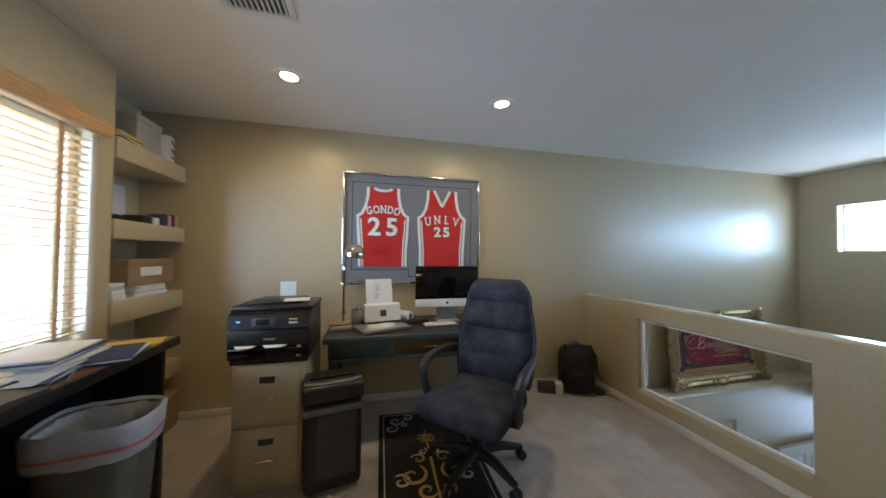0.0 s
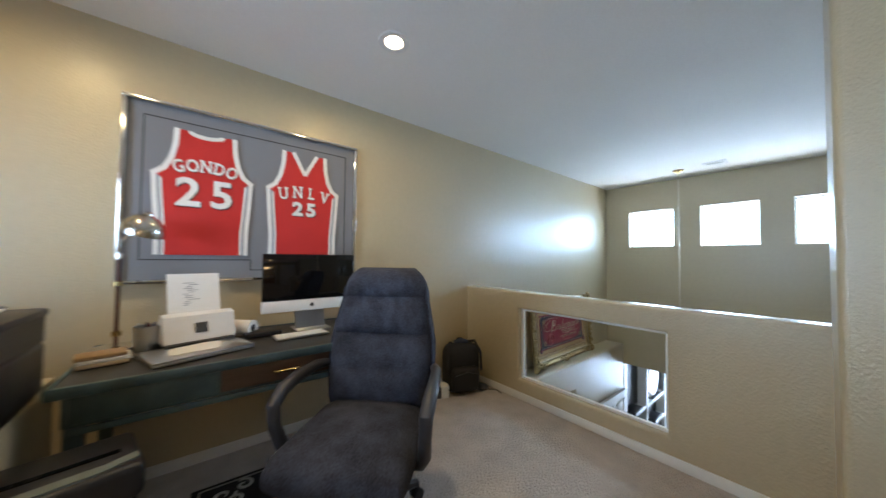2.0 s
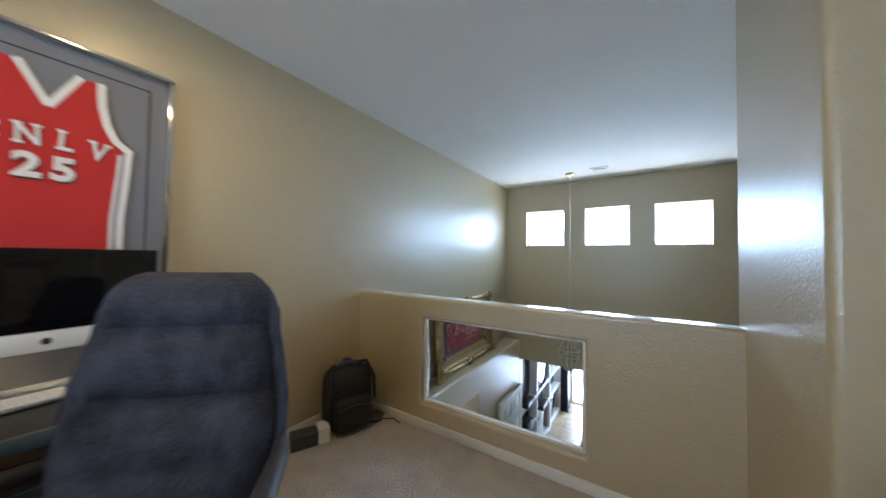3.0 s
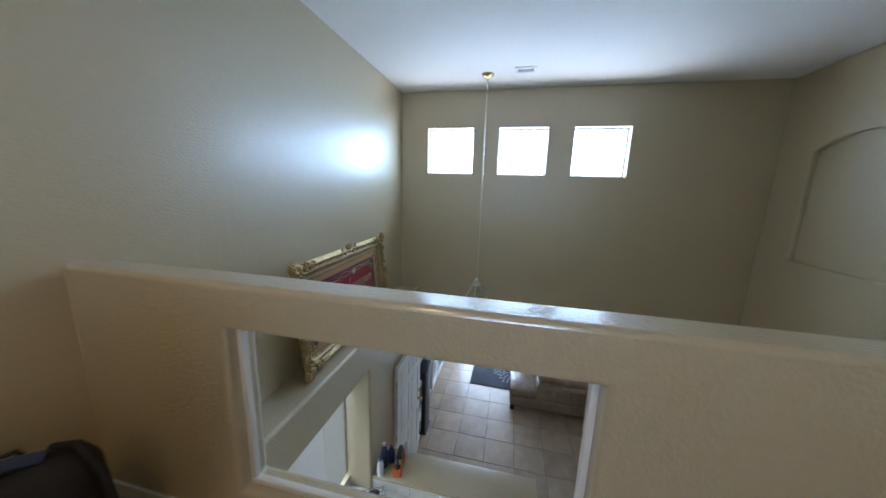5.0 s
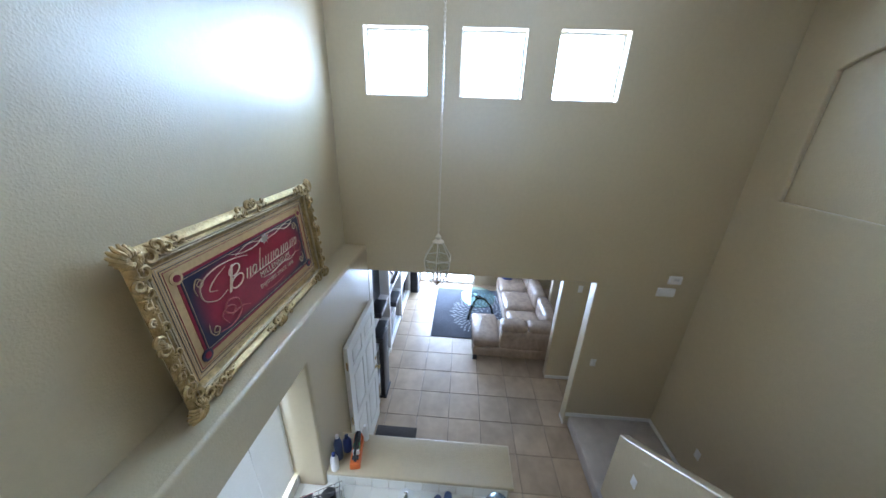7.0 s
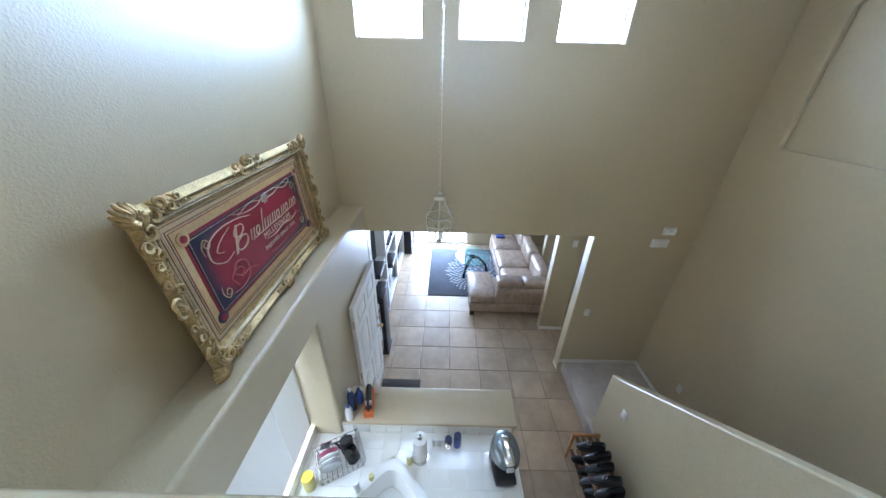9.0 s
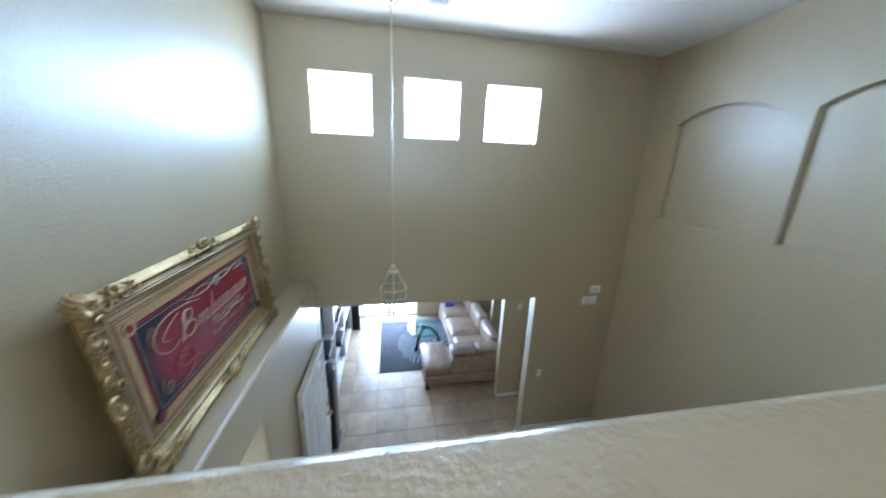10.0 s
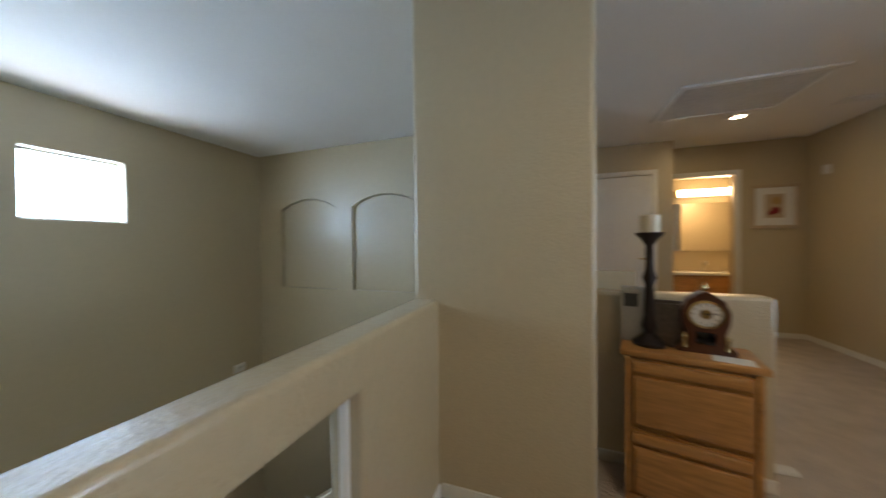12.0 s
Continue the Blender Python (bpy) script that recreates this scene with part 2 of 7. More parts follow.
def tube(bm, pts, r, seg=8, caps=True, rs=None):
    """A round bar along points; rs gives a radius for each point."""
    pts = [Vector(p) for p in pts]
    rings = []
    for i, p in enumerate(pts):
        d = (pts[min(i + 1, len(pts) - 1)] - pts[max(i - 1, 0)]).normalized()
        a = d.orthogonal().normalized() if i == 0 else (a - d * a.dot(d)).normalized()
        b = d.cross(a)
        rad = rs[i] if rs else r
        rings.append([bm.verts.new(p + (a * math.cos(k * 2 * math.pi / seg) + b * math.sin(k * 2 * math.pi / seg)) * rad) for k in range(seg)])
    for q, w in zip(rings, rings[1:]):
        for k in range(seg):
            bm.faces.new((q[k], q[(k + 1) % seg], w[(k + 1) % seg], w[k]))
    if caps:
        bm.faces.new(rings[0][::-1])
        bm.faces.new(rings[-1])
    return bm


def lathe(bm, profile, seg=20, c=(0, 0, 0), close=True):
    """A turned shape: profile of (radius, height)."""
    rings = []
    for r, z in profile:
        rings.append([bm.verts.new((c[0] + max(r, 0.0004) * math.cos(k * 2 * math.pi / seg), c[1] + max(r, 0.0004) * math.sin(k * 2 * math.pi / seg), c[2] + z)) for k in range(seg)])
    for q, w in zip(rings, rings[1:]):
        for k in range(seg):
            bm.faces.new((q[k], q[(k + 1) % seg], w[(k + 1) % seg], w[k]))
    if close:
        bm.faces.new(rings[0][::-1])
        bm.faces.new(rings[-1])
    return bm


def prism(bm, outline, axis, a, b):
    """An outline in the plane across axis, drawn out from a to b. For x: (y, z); y: (x, z); z: (x, y)."""
    def put(p, w):
        return {"x": (w, p[0], p[1]), "y": (p[0], w, p[1]), "z": (p[0], p[1], w)}[axis]
    lo = [bm.verts.new(put(p, a)) for p in outline]
    hi = [bm.verts.new(put(p, b)) for p in outline]
    n = len(outline)
    for i in range(n):
        bm.faces.new((lo[i], lo[(i + 1) % n], hi[(i + 1) % n], hi[i]))
    bm.faces.new(lo[::-1])
    bm.faces.new(hi)
    return bm


def cushion(bm, x0, x1, y0, y1, z0, z1, r=0.05, puff=0.02, m=None):
    """A soft block with rounded edges and domed faces."""
    nx, ny, nz = 9, 9, 5
    start = len(bm.verts)
    b2 = bmesh.new()
    bmesh.ops.create_cube(b2, size=2.0)
    bmesh.ops.subdivide_edges(b2, edges=b2.edges[:], cuts=6, use_grid_fill=True)
    hx, hy, hz = (x1 - x0) / 2, (y1 - y0) / 2, (z1 - z0) / 2
    c = Vector(((x0 + x1) / 2, (y0 + y1) / 2, (z0 + z1) / 2))
    made = {}
    for v in b2.verts:
        u = v.co.copy()
        q = Vector((u.x * hx, u.y * hy, u.z * hz))
        rr = min(r, hx, hy, hz)
        core = Vector((max(-hx + rr, min(hx - rr, q.x)), max(-hy + rr, min(hy - rr, q.y)), max(-hz + rr, min(hz - rr, q.z))))
        d = q - core
        p = core + (d.normalized() * rr if d.length > 1e-6 else d)
        dome = (1 - u.x ** 2) * (1 - u.y ** 2) + 0.0
        if abs(u.z) > 0.99:
            p.z += puff * dome * (1 if u.z > 0 else -0.4)
        p += c
        made[v] = bm.verts.new(m @ p if m is not None else p)
    for f in b2.faces:
        bm.faces.new([made[v] for v in f.verts])
    b2.free()
    return bm


def finish(bm, name, smooth=True):
    bmesh.ops.recalc_face_normals(bm, faces=bm.faces[:])
    me = bpy.data.meshes.new(name)
    if smooth:
        for f in bm.faces:
            f.smooth = True
        for e in bm.edges:
            if len(e.link_faces) == 2 and e.calc_face_angle(0) > 0.75:
                e.smooth = False
    bm.to_mesh(me)
    bm.free()
    return me


def part(name, bm, mat, parent, label=""):
    """One mesh under a thing or under a part."""
    me = bm if isinstance(bm, bpy.types.Mesh) else finish(bm, name)
    if not me.materials:
        me.materials.append(mat)
    ob = new(name, me)
    ob.parent = parent
    if label:
        ob["label"] = label
    return ob


def thing(name, m, label, category, group=""):
    ob = new(name)
    ob.empty_display_size = 0.1
    ob.matrix_world = m if isinstance(m, Matrix) else pose(*m)
    return tagged(ob, label, category, group)


def solo(name, bm, mat, label, category, group="", m=None):
    me = bm if isinstance(bm, bpy.types.Mesh) else finish(bm, name)
    if not me.materials:
        me.materials.append(mat)
    ob = new(name, me)
    if m is not None:
        ob.matrix_world = m
    return tagged(ob, label, category, group)


def setting(name, bm, mat, label="", round_edges=0.0, seg=3):
    me = bm if isinstance(bm, bpy.types.Mesh) else finish(bm, name)
    if not me.materials:
        me.materials.append(mat)
    ob = new(name, me)
    if round_edges:
        bv = ob.modifiers.new("rounded", "BEVEL")
        bv.width, bv.segments, bv.limit_method, bv.angle_limit = round_edges, seg, "ANGLE", radians(50)
        bv.harden_normals = False
    return tagged(ob, label, "", "", "structure")


def slab(bm, axis, w0, w1, u0, u1, v0, v1, holes=()):
    """A wall across axis from w0 to w1 with rectangular holes (u0, u1, v0, v1) right through. u, v: the other two axes in order."""
    us = sorted({u0, u1, *[min(max(h[i], u0), u1) for h in holes for i in (0, 1)]})
    vs = sorted({v0, v1, *[min(max(h[i], v0), v1) for h in holes for i in (2, 3)]})

    def solid(i, j):
        if not (0 <= i < len(us) - 1 and 0 <= j < len(vs) - 1):
            return False
        a, b = (us[i] + us[i + 1]) / 2, (vs[j] + vs[j + 1]) / 2
        return not any(h[0] < a < h[1] and h[2] < b < h[3] for h in holes)
    cache = {}

    def at(i, j, k):
        if (i, j, k) not in cache:
            w = (w0, w1)[k]
            cache[i, j, k] = bm.verts.new({"x": (w, us[i], vs[j]), "y": (us[i], w, vs[j]), "z": (us[i], vs[j], w)}[axis])
        return cache[i, j, k]
    for i in range(len(us) - 1):
        for j in range(len(vs) - 1):
            if not solid(i, j):
                continue
            for k in (0, 1):
                bm.faces.new((at(i, j, k), at(i + 1, j, k), at(i + 1, j + 1, k), at(i, j + 1, k)))
            for (di, dj), (p, q) in {(-1, 0): ((i, j), (i, j + 1)), (1, 0): ((i + 1, j), (i + 1, j + 1)), (0, -1): ((i, j), (i + 1, j)), (0, 1): ((i, j + 1), (i + 1, j + 1))}.items():
                if not solid(i + di, j + dj):
                    bm.faces.new((at(*p, 0), at(*q, 0), at(*q, 1), at(*p, 1)))
    return bm


def lettering(body, size, depth=0.002, shear=0.0, space=1.0, bold=0.0):
    """A mesh of words in the built-in font, centred, lying in its x-y plane."""
    cu = bpy.data.curves.new("words", "FONT")
    cu.body, cu.size, cu.extrude, cu.align_x, cu.align_y, cu.shear, cu.space_character = body, size, depth, "CENTER", "CENTER", shear, space
    cu.resolution_u = 3
    cu.offset = bold
    ob = bpy.data.objects.new("words", cu)
    scene.collection.objects.link(ob)
    bpy.context.view_layer.update()
    me = bpy.data.meshes.new_from_object(ob.evaluated_get(bpy.context.evaluated_depsgraph_get()))
    bpy.data.objects.remove(ob)
    return me


B = bmesh.new


# ---------- structure ----------
XW, YN, LOW, TOP = 3.31, -4.175, -2.81, 2.43
LEDGE, YL = -0.16, -0.26

# loft floor, hall floor, lower floor
bm = B()
prism(bm, [(-3.74, 0.0), (0.0, 0.0), (0.0, -3.0), (-1.25, -3.0), (-1.25, -4.3), (-0.75, -4.3), (-0.75, -5.45), (-1.95, -5.45), (-1.95, -5.85), (-3.74, -5.85)], "z", -0.3, 0.0)
setting("floor_loft", bm, CARPET, "beige cut-pile carpet of the loft and hall")
setting("floor_bathroom", slab(B(), "z", -0.3, 0.0, -3.6, -1.6, -6.9, -5.85), TILE, "pale bathroom floor")
setting("floor_lower", slab(B(), "z", LOW - 0.2, LOW - 0.006, -0.6, 7.6, -6.2, 0.5), GROUT, "grout bed under beige floor tiles")
setting("ceiling", slab(B(), "z", TOP, TOP + 0.2, -4.3, XW + 0.15, -7.6, 0.15), CEIL, "smooth white painted ceiling")
setting("ceiling_family_room", slab(B(), "z", -0.42, -0.3, XW + 0.15, 7.6, -6.2, 0.5), CEIL, "white ceiling of the room below")

# walls of the loft
setting("wall_jerseys", slab(B(), "y", 0.0, 0.15, -4.1, XW + 0.15, LEDGE, TOP), PAINT, "long tan painted wall with orange-peel texture")
setting("wall_ledge", slab(B(), "y", YL, 0.15, 0.0, XW, LOW, LEDGE - 0.002, [(0.25, 1.74, -1.916, -0.51)]), PAINT, "thicker tan wall below with a plaster ledge on top", 0.022)
setting("wall_blind", slab(B(), "x", -3.9, -3.74, -5.85, -0.69, -0.1, TOP, [(-2.4, -0.82, 0.86, 1.98)]), PAINT, "tan wall with a window", 0.02)
setting("wall_alcove_back", slab(B(), "x", -4.2, -4.05, -0.84, 0.0, -0.1, TOP), PAINT, "tan back wall of the shelf alcove")
setting("wall_alcove_side", slab(B(), "y", -0.84, -0.69, -4.05, -3.9, -0.1, TOP), PAINT, "tan side wall of the shelf alcove")
setting("floor_alcove", slab(B(), "z", -0.1, 0.0, -4.05, -3.74, -0.69, 0.0), CARPET, "carpet in the alcove")
for nm, z0, z1 in (("shelf_top", 1.875, 2.0), ("shelf_middle", 1.40, 1.515), ("shelf_lower", 0.895, 1.03), ("shelf_bottom", 0.38, 0.50)):
    bm = B()
    box(bm, -4.05, -3.735, -0.69, 0.0, z0, z1, 0.008)
    setting("alcove_" + nm, bm, PAINT, "thick tan plastered alcove shelf")

# half wall with its long window opening and rounded top
setting("wall_half", slab(B(), "x", 0.0, 0.122, -2.362, 0.03, -0.3, 0.926, [(-1.725, -0.64, 0.165, 0.778)]), CAPPAINT, "tan half wall with a rounded top and a rectangular opening", 0.017, 4)
for nm, r in (("sill", (0.045, 0.07, -1.725, -0.64, 0.165, 0.185)), ("head", (0.045, 0.07, -1.725, -0.64, 0.758, 0.778)), ("near", (0.045, 0.07, -1.725, -1.705, 0.185, 0.758)), ("far", (0.045, 0.07, -0.66, -0.64, 0.185, 0.758))):
    bm = B()
    box(bm, *r, 0.004)
    setting("opening_stop_" + nm, bm, TRIM, "narrow pale stop bead inside the opening")
setting("wall_stub", slab(B(), "y", -2.47, -2.34, -0.675, 0.121, -0.3, TOP), PAINT, "tan wall end beside the half wall with bullnose corners", 0.022, 4)
setting("wall_behind_stub", slab(B(), "x", 0.0, 0.12, -3.2, -2.47, -0.3, TOP), PAINT, "tan wall")
setting("wall_stair_guard", slab(B(), "y", -2.96, -2.84, -1.5, 0.0, -0.3, 0.92), PAINT, "tan half wall guarding the stairs", 0.018)

# window wall, lower opening, niche wall
WINS = ((-0.95, -0.36), (-1.85, -1.27), (-2.75, -2.145))
ZW0, ZW1 = 1.425, 1.988
setting("wall_windows", slab(B(), "x", XW, XW + 0.15, YN - 0.15, 0.15, LOW, TOP, [(a, b, ZW0, ZW1) for a, b in WINS] + [(-2.99, YL - 0.0, LOW - 0.1, -0.49)]), PAINT, "tall tan wall with three small square windows and an opening below", 0.014)
NICHES = ((2.03, 2.92), (0.90, 1.79))
NICHE_DEPTH = 0.05
bm = B()


def loop_edges(pts):
    vs = [bm.verts.new((x, YN, z)) for x, z in pts]
    return [bm.edges.new((vs[k], vs[(k + 1) % len(vs)])) for k in range(len(vs))]


edges = loop_edges([(-0.75, LOW), (XW, LOW), (XW, TOP), (-0.75, TOP)])
for a, b in NICHES:
    c, hw, n = (a + b) / 2, (b - a) / 2, 14
    R = (hw * hw + 0.13 * 0.13) / (2 * 0.13)
    xs = [a + (b - a) * k / n for k in range(n + 1)]
    edges += loop_edges([(b, 0.635), (a, 0.635)] + [(x, 1.79 - R + math.sqrt(max(R * R - (x - c) ** 2, 0))) for x in xs])
front = [f for f in bmesh.ops.triangle_fill(bm, edges=edges, use_beauty=True)["geom"] if isinstance(f, bmesh.types.BMFace)]
inside = [f for f in front if any(a < f.calc_center_median().x < b and 0.636 < f.calc_center_median().z < 1.79 and all(a - 0.001 <= v.co.x <= b + 0.001 and v.co.z > 0.63 and v.co.z < 1.8 for v in f.verts) for a, b in NICHES)]
bmesh.ops.delete(bm, geom=inside, context="FACES_ONLY")
back = bmesh.ops.extrude_face_region(bm, geom=[f for f in front if f.is_valid])["geom"]
bmesh.ops.translate(bm, verts=[v for v in back if isinstance(v, bmesh.types.BMVert)], vec=(0, -NICHE_DEPTH, 0))
setting("wall_niches", bm, PAINT, "tan wall with two shallow arched niches", 0.012)
setting("wall_niche_back", slab(B(), "y", YN - 0.2, YN - NICHE_DEPTH, -0.75, XW, LOW, TOP), PAINT, "tan back of the niches")
setting("wall_stair_end", slab(B(), "x", -0.87, -0.75, -5.45, YN - 0.0, -0.3, TOP), PAINT, "tan wall past the stairs")
setting("wall_stair_guard_low", slab(B(), "y", YN - 0.1, YN, -1.25, -0.87, -0.3, 0.92), PAINT, "tan half wall")

# hall walls
setting("wall_hall_door", slab(B(), "y", -5.6, -5.45, -1.95, -0.75, -0.1, TOP, [(-1.72, -1.0, -0.1, 2.03)]), PAINT, "tan hall wall with a white door", 0.01)
setting("wall_hall_step", slab(B(), "x", -1.95, -1.83, -5.85, -5.6, -0.1, TOP), PAINT, "tan wall corner")
setting("wall_hall_end", slab(B(), "y", -5.97, -5.85, -3.74, -1.83, -0.1, TOP, [(-2.73, -2.06, -0.1, 2.03)]), PAINT, "tan hall wall with the bathroom doorway", 0.01)
setting("wall_hall_side", slab(B(), "x", -3.739, -3.42, -5.85, -3.6, -0.1, TOP), PAINT, "tan side wall of the hall", 0.015)
for nm, a, b, t in (("wall_bath_far", -6.9, -6.75, 0), ("wall_bath_left", -1.75, -1.6, 1), ("wall_bath_right", -3.75, -3.6, 1)):
    setting(nm, slab(B(), "x" if t else "y", a, b, *((-6.75, -5.97) if t else (-3.75, -1.6)), -0.1, TOP), PAINT, "tan bathroom wall")
setting("wall_closet_back", slab(B(), "y", -5.75, -5.65, -1.95, -0.75, -0.1, TOP), PAINT, "tan closet back")

# lower walls that close the place
setting("wall_kitchen_back", slab(B(), "x", -0.6, -0.45, -6.2, 0.15, LOW, -0.3), PAINT, "tan kitchen wall")
setting("wall_kitchen_left", slab(B(), "y", YL, 0.15, -0.45, 0.0, LOW, -0.3), PAINT, "tan kitchen wall")
setting("wall_family_left", slab(B(), "y", 0.35, 0.5, XW, 7.6, LOW, -0.3), PAINT, "tan family room wall")
setting("wall_family_far", slab(B(), "x", 7.4, 7.6, -6.2, 0.35, LOW, -0.3, [(-1.85, -0.35, LOW - 0.1, -0.75)]), PAINT, "tan far wall with a patio door")
setting("wall_family_right", slab(B(), "y", -6.2, -6.05, XW + 0.15, 7.4, LOW, -0.3), PAINT, "tan wall")
setting("wall_partition", slab(B(), "x", 4.2, 4.33, -3.36, -2.95, LOW, -0.3), PAINT, "narrow tan wall end between the rooms", 0.012)
setting("wall_passage", slab(B(), "x", 5.6, 5.72, -6.05, -3.3, LOW, -0.3), PAINT, "tan wall down the passage")
setting("wall_passage_right", slab(B(), "y", YN - 0.15, YN, XW + 0.15, XW + 0.4, LOW, -0.3), PAINT, "tan wall")

# stair side wall with a sloping top, landing, steps
bm = B()
prism(bm, [(0.12, LOW), (2.35, LOW), (2.35, -1.725), (2.25, -1.66), (0.12, -0.03)], "y", -3.2, -3.1)
setting("wall_stairs", bm, CAPPAINT, "tan wall along the stairs with a sloping top", 0.014, 3)
stairs = thing("staircase", (0, 0, 0), "carpeted staircase climbing beside a sloping half wall", "stairs")
bm = B()
box(bm, 2.2, XW, YN, -3.06, LOW, LOW + 0.18, 0.012)
part("landing", bm, CARPET, stairs, "carpeted bottom landing")
for i in range(14):
    bm = B()
    x1 = 2.2 - i * 0.245
    box(bm, x1 - 0.26, x1, YN, -3.2, LOW + 0.0 if i < 3 else LOW + 0.18 + 0.187 * (i - 2), LOW + 0.18 + 0.187 * (i + 1), 0.015)
    part("step", bm, CARPET, stairs)

# baseboards
def baseboard(name, x0, x1, y0, y1, z=0.0):
    bm = B()
    box(bm, x0, x1, y0, y1, z, z + 0.062, 0.004)
    return setting("baseboard_" + name, bm, TRIM, "white painted baseboard")


baseboard("jerseys", -3.74, -0.0125, -0.0125, 0)
baseboard("half_wall", -0.0125, 0, -2.3275, 0)
baseboard("stub", -0.675, -0.0125, -2.34, -2.3275)
baseboard("stub_end", -0.6875, -0.675, -2.47, -2.34)
baseboard("guard", -1.5, 0, -2.84, -2.8275)
baseboard("hall_side", -3.42, -3.4075, -5.85, -3.6)
baseboard("hall_end", -3.4075, -2.80, -5.85, -5.8375)
baseboard("blind", -3.74, -3.7275, -3.6, -0.69)
baseboard("landing", XW - 0.0125, XW, YN, -3.0, LOW + 0.18)
baseboard("landing_side", 2.0, XW - 0.0125, YN, YN + 0.0125, LOW + 0.18)
baseboard("partition", 4.1875, 4.2, -3.36, -2.95, LOW)
baseboard("opening_end", XW, XW + 0.15, -3.0, -2.9875, LOW)
baseboard("lower_left", 1.95, XW + 0.15, YL - 0.0125, YL, LOW)

# daylight backdrops beyond the windows
def backdrop(name, m, *quad):
    bm = B()
    bm.faces.new([bm.verts.new(q) for q in quad])
    return setting(name, finish(bm, name, False), m, "bright hazy daylight outside")


def flat_x(name, m, x, y0, y1, z0, z1):
    return backdrop(name, m, (x, y0, z0), (x, y1, z0), (x, y1, z1), (x, y0, z1))


flat_x("backdrop_high", DAY_HIGH, XW + 0.6, -3.3, 0.1, 1.38, 2.9)
flat_x("backdrop_ground", DAY_GROUND, XW + 0.6, -3.3, 0.1, 0.5, 1.38)
flat_x("backdrop_blind", DAY_BLIND, -4.5, -3.2, -0.9, -0.7, 2.5)
flat_x("backdrop_patio", DAY_PATIO, 7.7, -2.4, 0.2, LOW - 0.3, -0.5)
backdrop("backdrop_kitchen", DAY_KITCHEN, (-0.2, 0.6, -2.1), (2.2, 0.6, -2.1), (2.2, 0.6, 0.0), (-0.2, 0.6, 0.0))

# small high windows: frame and pane
for i, (a, b) in enumerate(WINS):
    w = new("window_%d" % (i + 1))
    tagged(w, "small square white-framed window high in the wall", "", "", "structure")
    for nm, r in (("window_frame", (a, b, ZW0, ZW0 + 0.018)), ("window_frame", (a, b, ZW1 - 0.018, ZW1)), ("window_frame", (a, a + 0.018, ZW0 + 0.018, ZW1 - 0.018)), ("window_frame", (b - 0.018, b, ZW0 + 0.018, ZW1 - 0.018))):
        bm = B()
        box(bm, XW + 0.10, XW + 0.14, *r, 0.004)
        part(nm, bm, VINYL, w)

# kitchen window with a fine white blind
w = new("window_4")
tagged(w, "recessed kitchen window with a fine white mini blind", "", "", "structure")
for r in ((0.25, 1.74, -1.76, -1.715), (0.25, 1.74, -0.555, -0.51), (0.25, 0.295, -1.715, -0.555), (1.695, 1.74, -1.715, -0.555), (0.95, 0.98, -1.715, -0.555)):
    bm = B()
    box(bm, r[0], r[1], 0.02, 0.07, r[2], r[3], 0.005)
    part("window_frame", bm, VINYL, w)
bm = B()
z = -1.70
while z < -0.57:
    prism(bm, [(0.0, z), (0.011, z + 0.0185), (0.0114, z + 0.0177), (0.0004, z - 0.0008)], "x", 0.30, 1.685)
    z += 0.021
part("blind_slats", bm, SLAT, w, "fine white mini-blind slats")["kind"] = "stuff"
for x in (0.6, 1.35):
    part("ladder_cord", tube(B(), [(x, -0.003, -1.7), (x, -0.003, -0.55)], 0.003, 5), SLAT, w)

# loft window with wooden blind and valance
w = new("window_5")
tagged(w, "window with golden oak venetian blind", "", "", "structure")
for r in ((-2.4, -0.82, 0.86, 0.90), (-2.4, -0.82, 1.94, 1.98), (-0.86, -0.82, 0.90, 1.94), (-2.4, -2.36, 0.90, 1.94), (-1.63, -1.59, 0.90, 1.94)):
    bm = B()
    box(bm, -3.87, -3.83, *r, 0.005)
    part("window_frame", bm, VINYL, w)
bm = B()
box(bm, -3.745, -3.69, -2.45, -0.775, 1.95, 2.04, 0.01)
part("valance", bm, PINE, w, "moulded golden oak valance")
z = 0.90
while z < 1.94:
    bm = B()
    box(bm, -3.80, -3.752, -2.38, -0.835, -0.0015, 0.0015)
    o = part("slat", bm, PINE, w)
    o.matrix_basis = Matrix.Translation((0, 0, z)) @ Matrix.Translation((-3.776, 0, 0)) @ pose(0, 0, 0, 0, -5, 0) @ Matrix.Translation((3.776, 0, 0))
    z += 0.0405
for y in (-1.0, -2.2):
    bm = B()
    box(bm, -3.749, -3.747, y - 0.014, y + 0.014, 0.88, 1.95)
    part("ladder_tape", bm, PINE, w)

# patio door frame
w = new("door_3")
tagged(w, "white sliding patio door, bright outside", "", "", "structure")
for r in ((-1.85, -1.80, LOW, -0.75), (-0.40, -0.35, LOW, -0.75), (-1.13, -1.07, LOW, -0.75), (-1.80, -0.40, LOW, LOW + 0.05), (-1.80, -0.40, -0.80, -0.75)):
    bm = B()
    box(bm, 7.44, 7.5, *r, 0.004)
    part("door_frame", bm, VINYL, w)


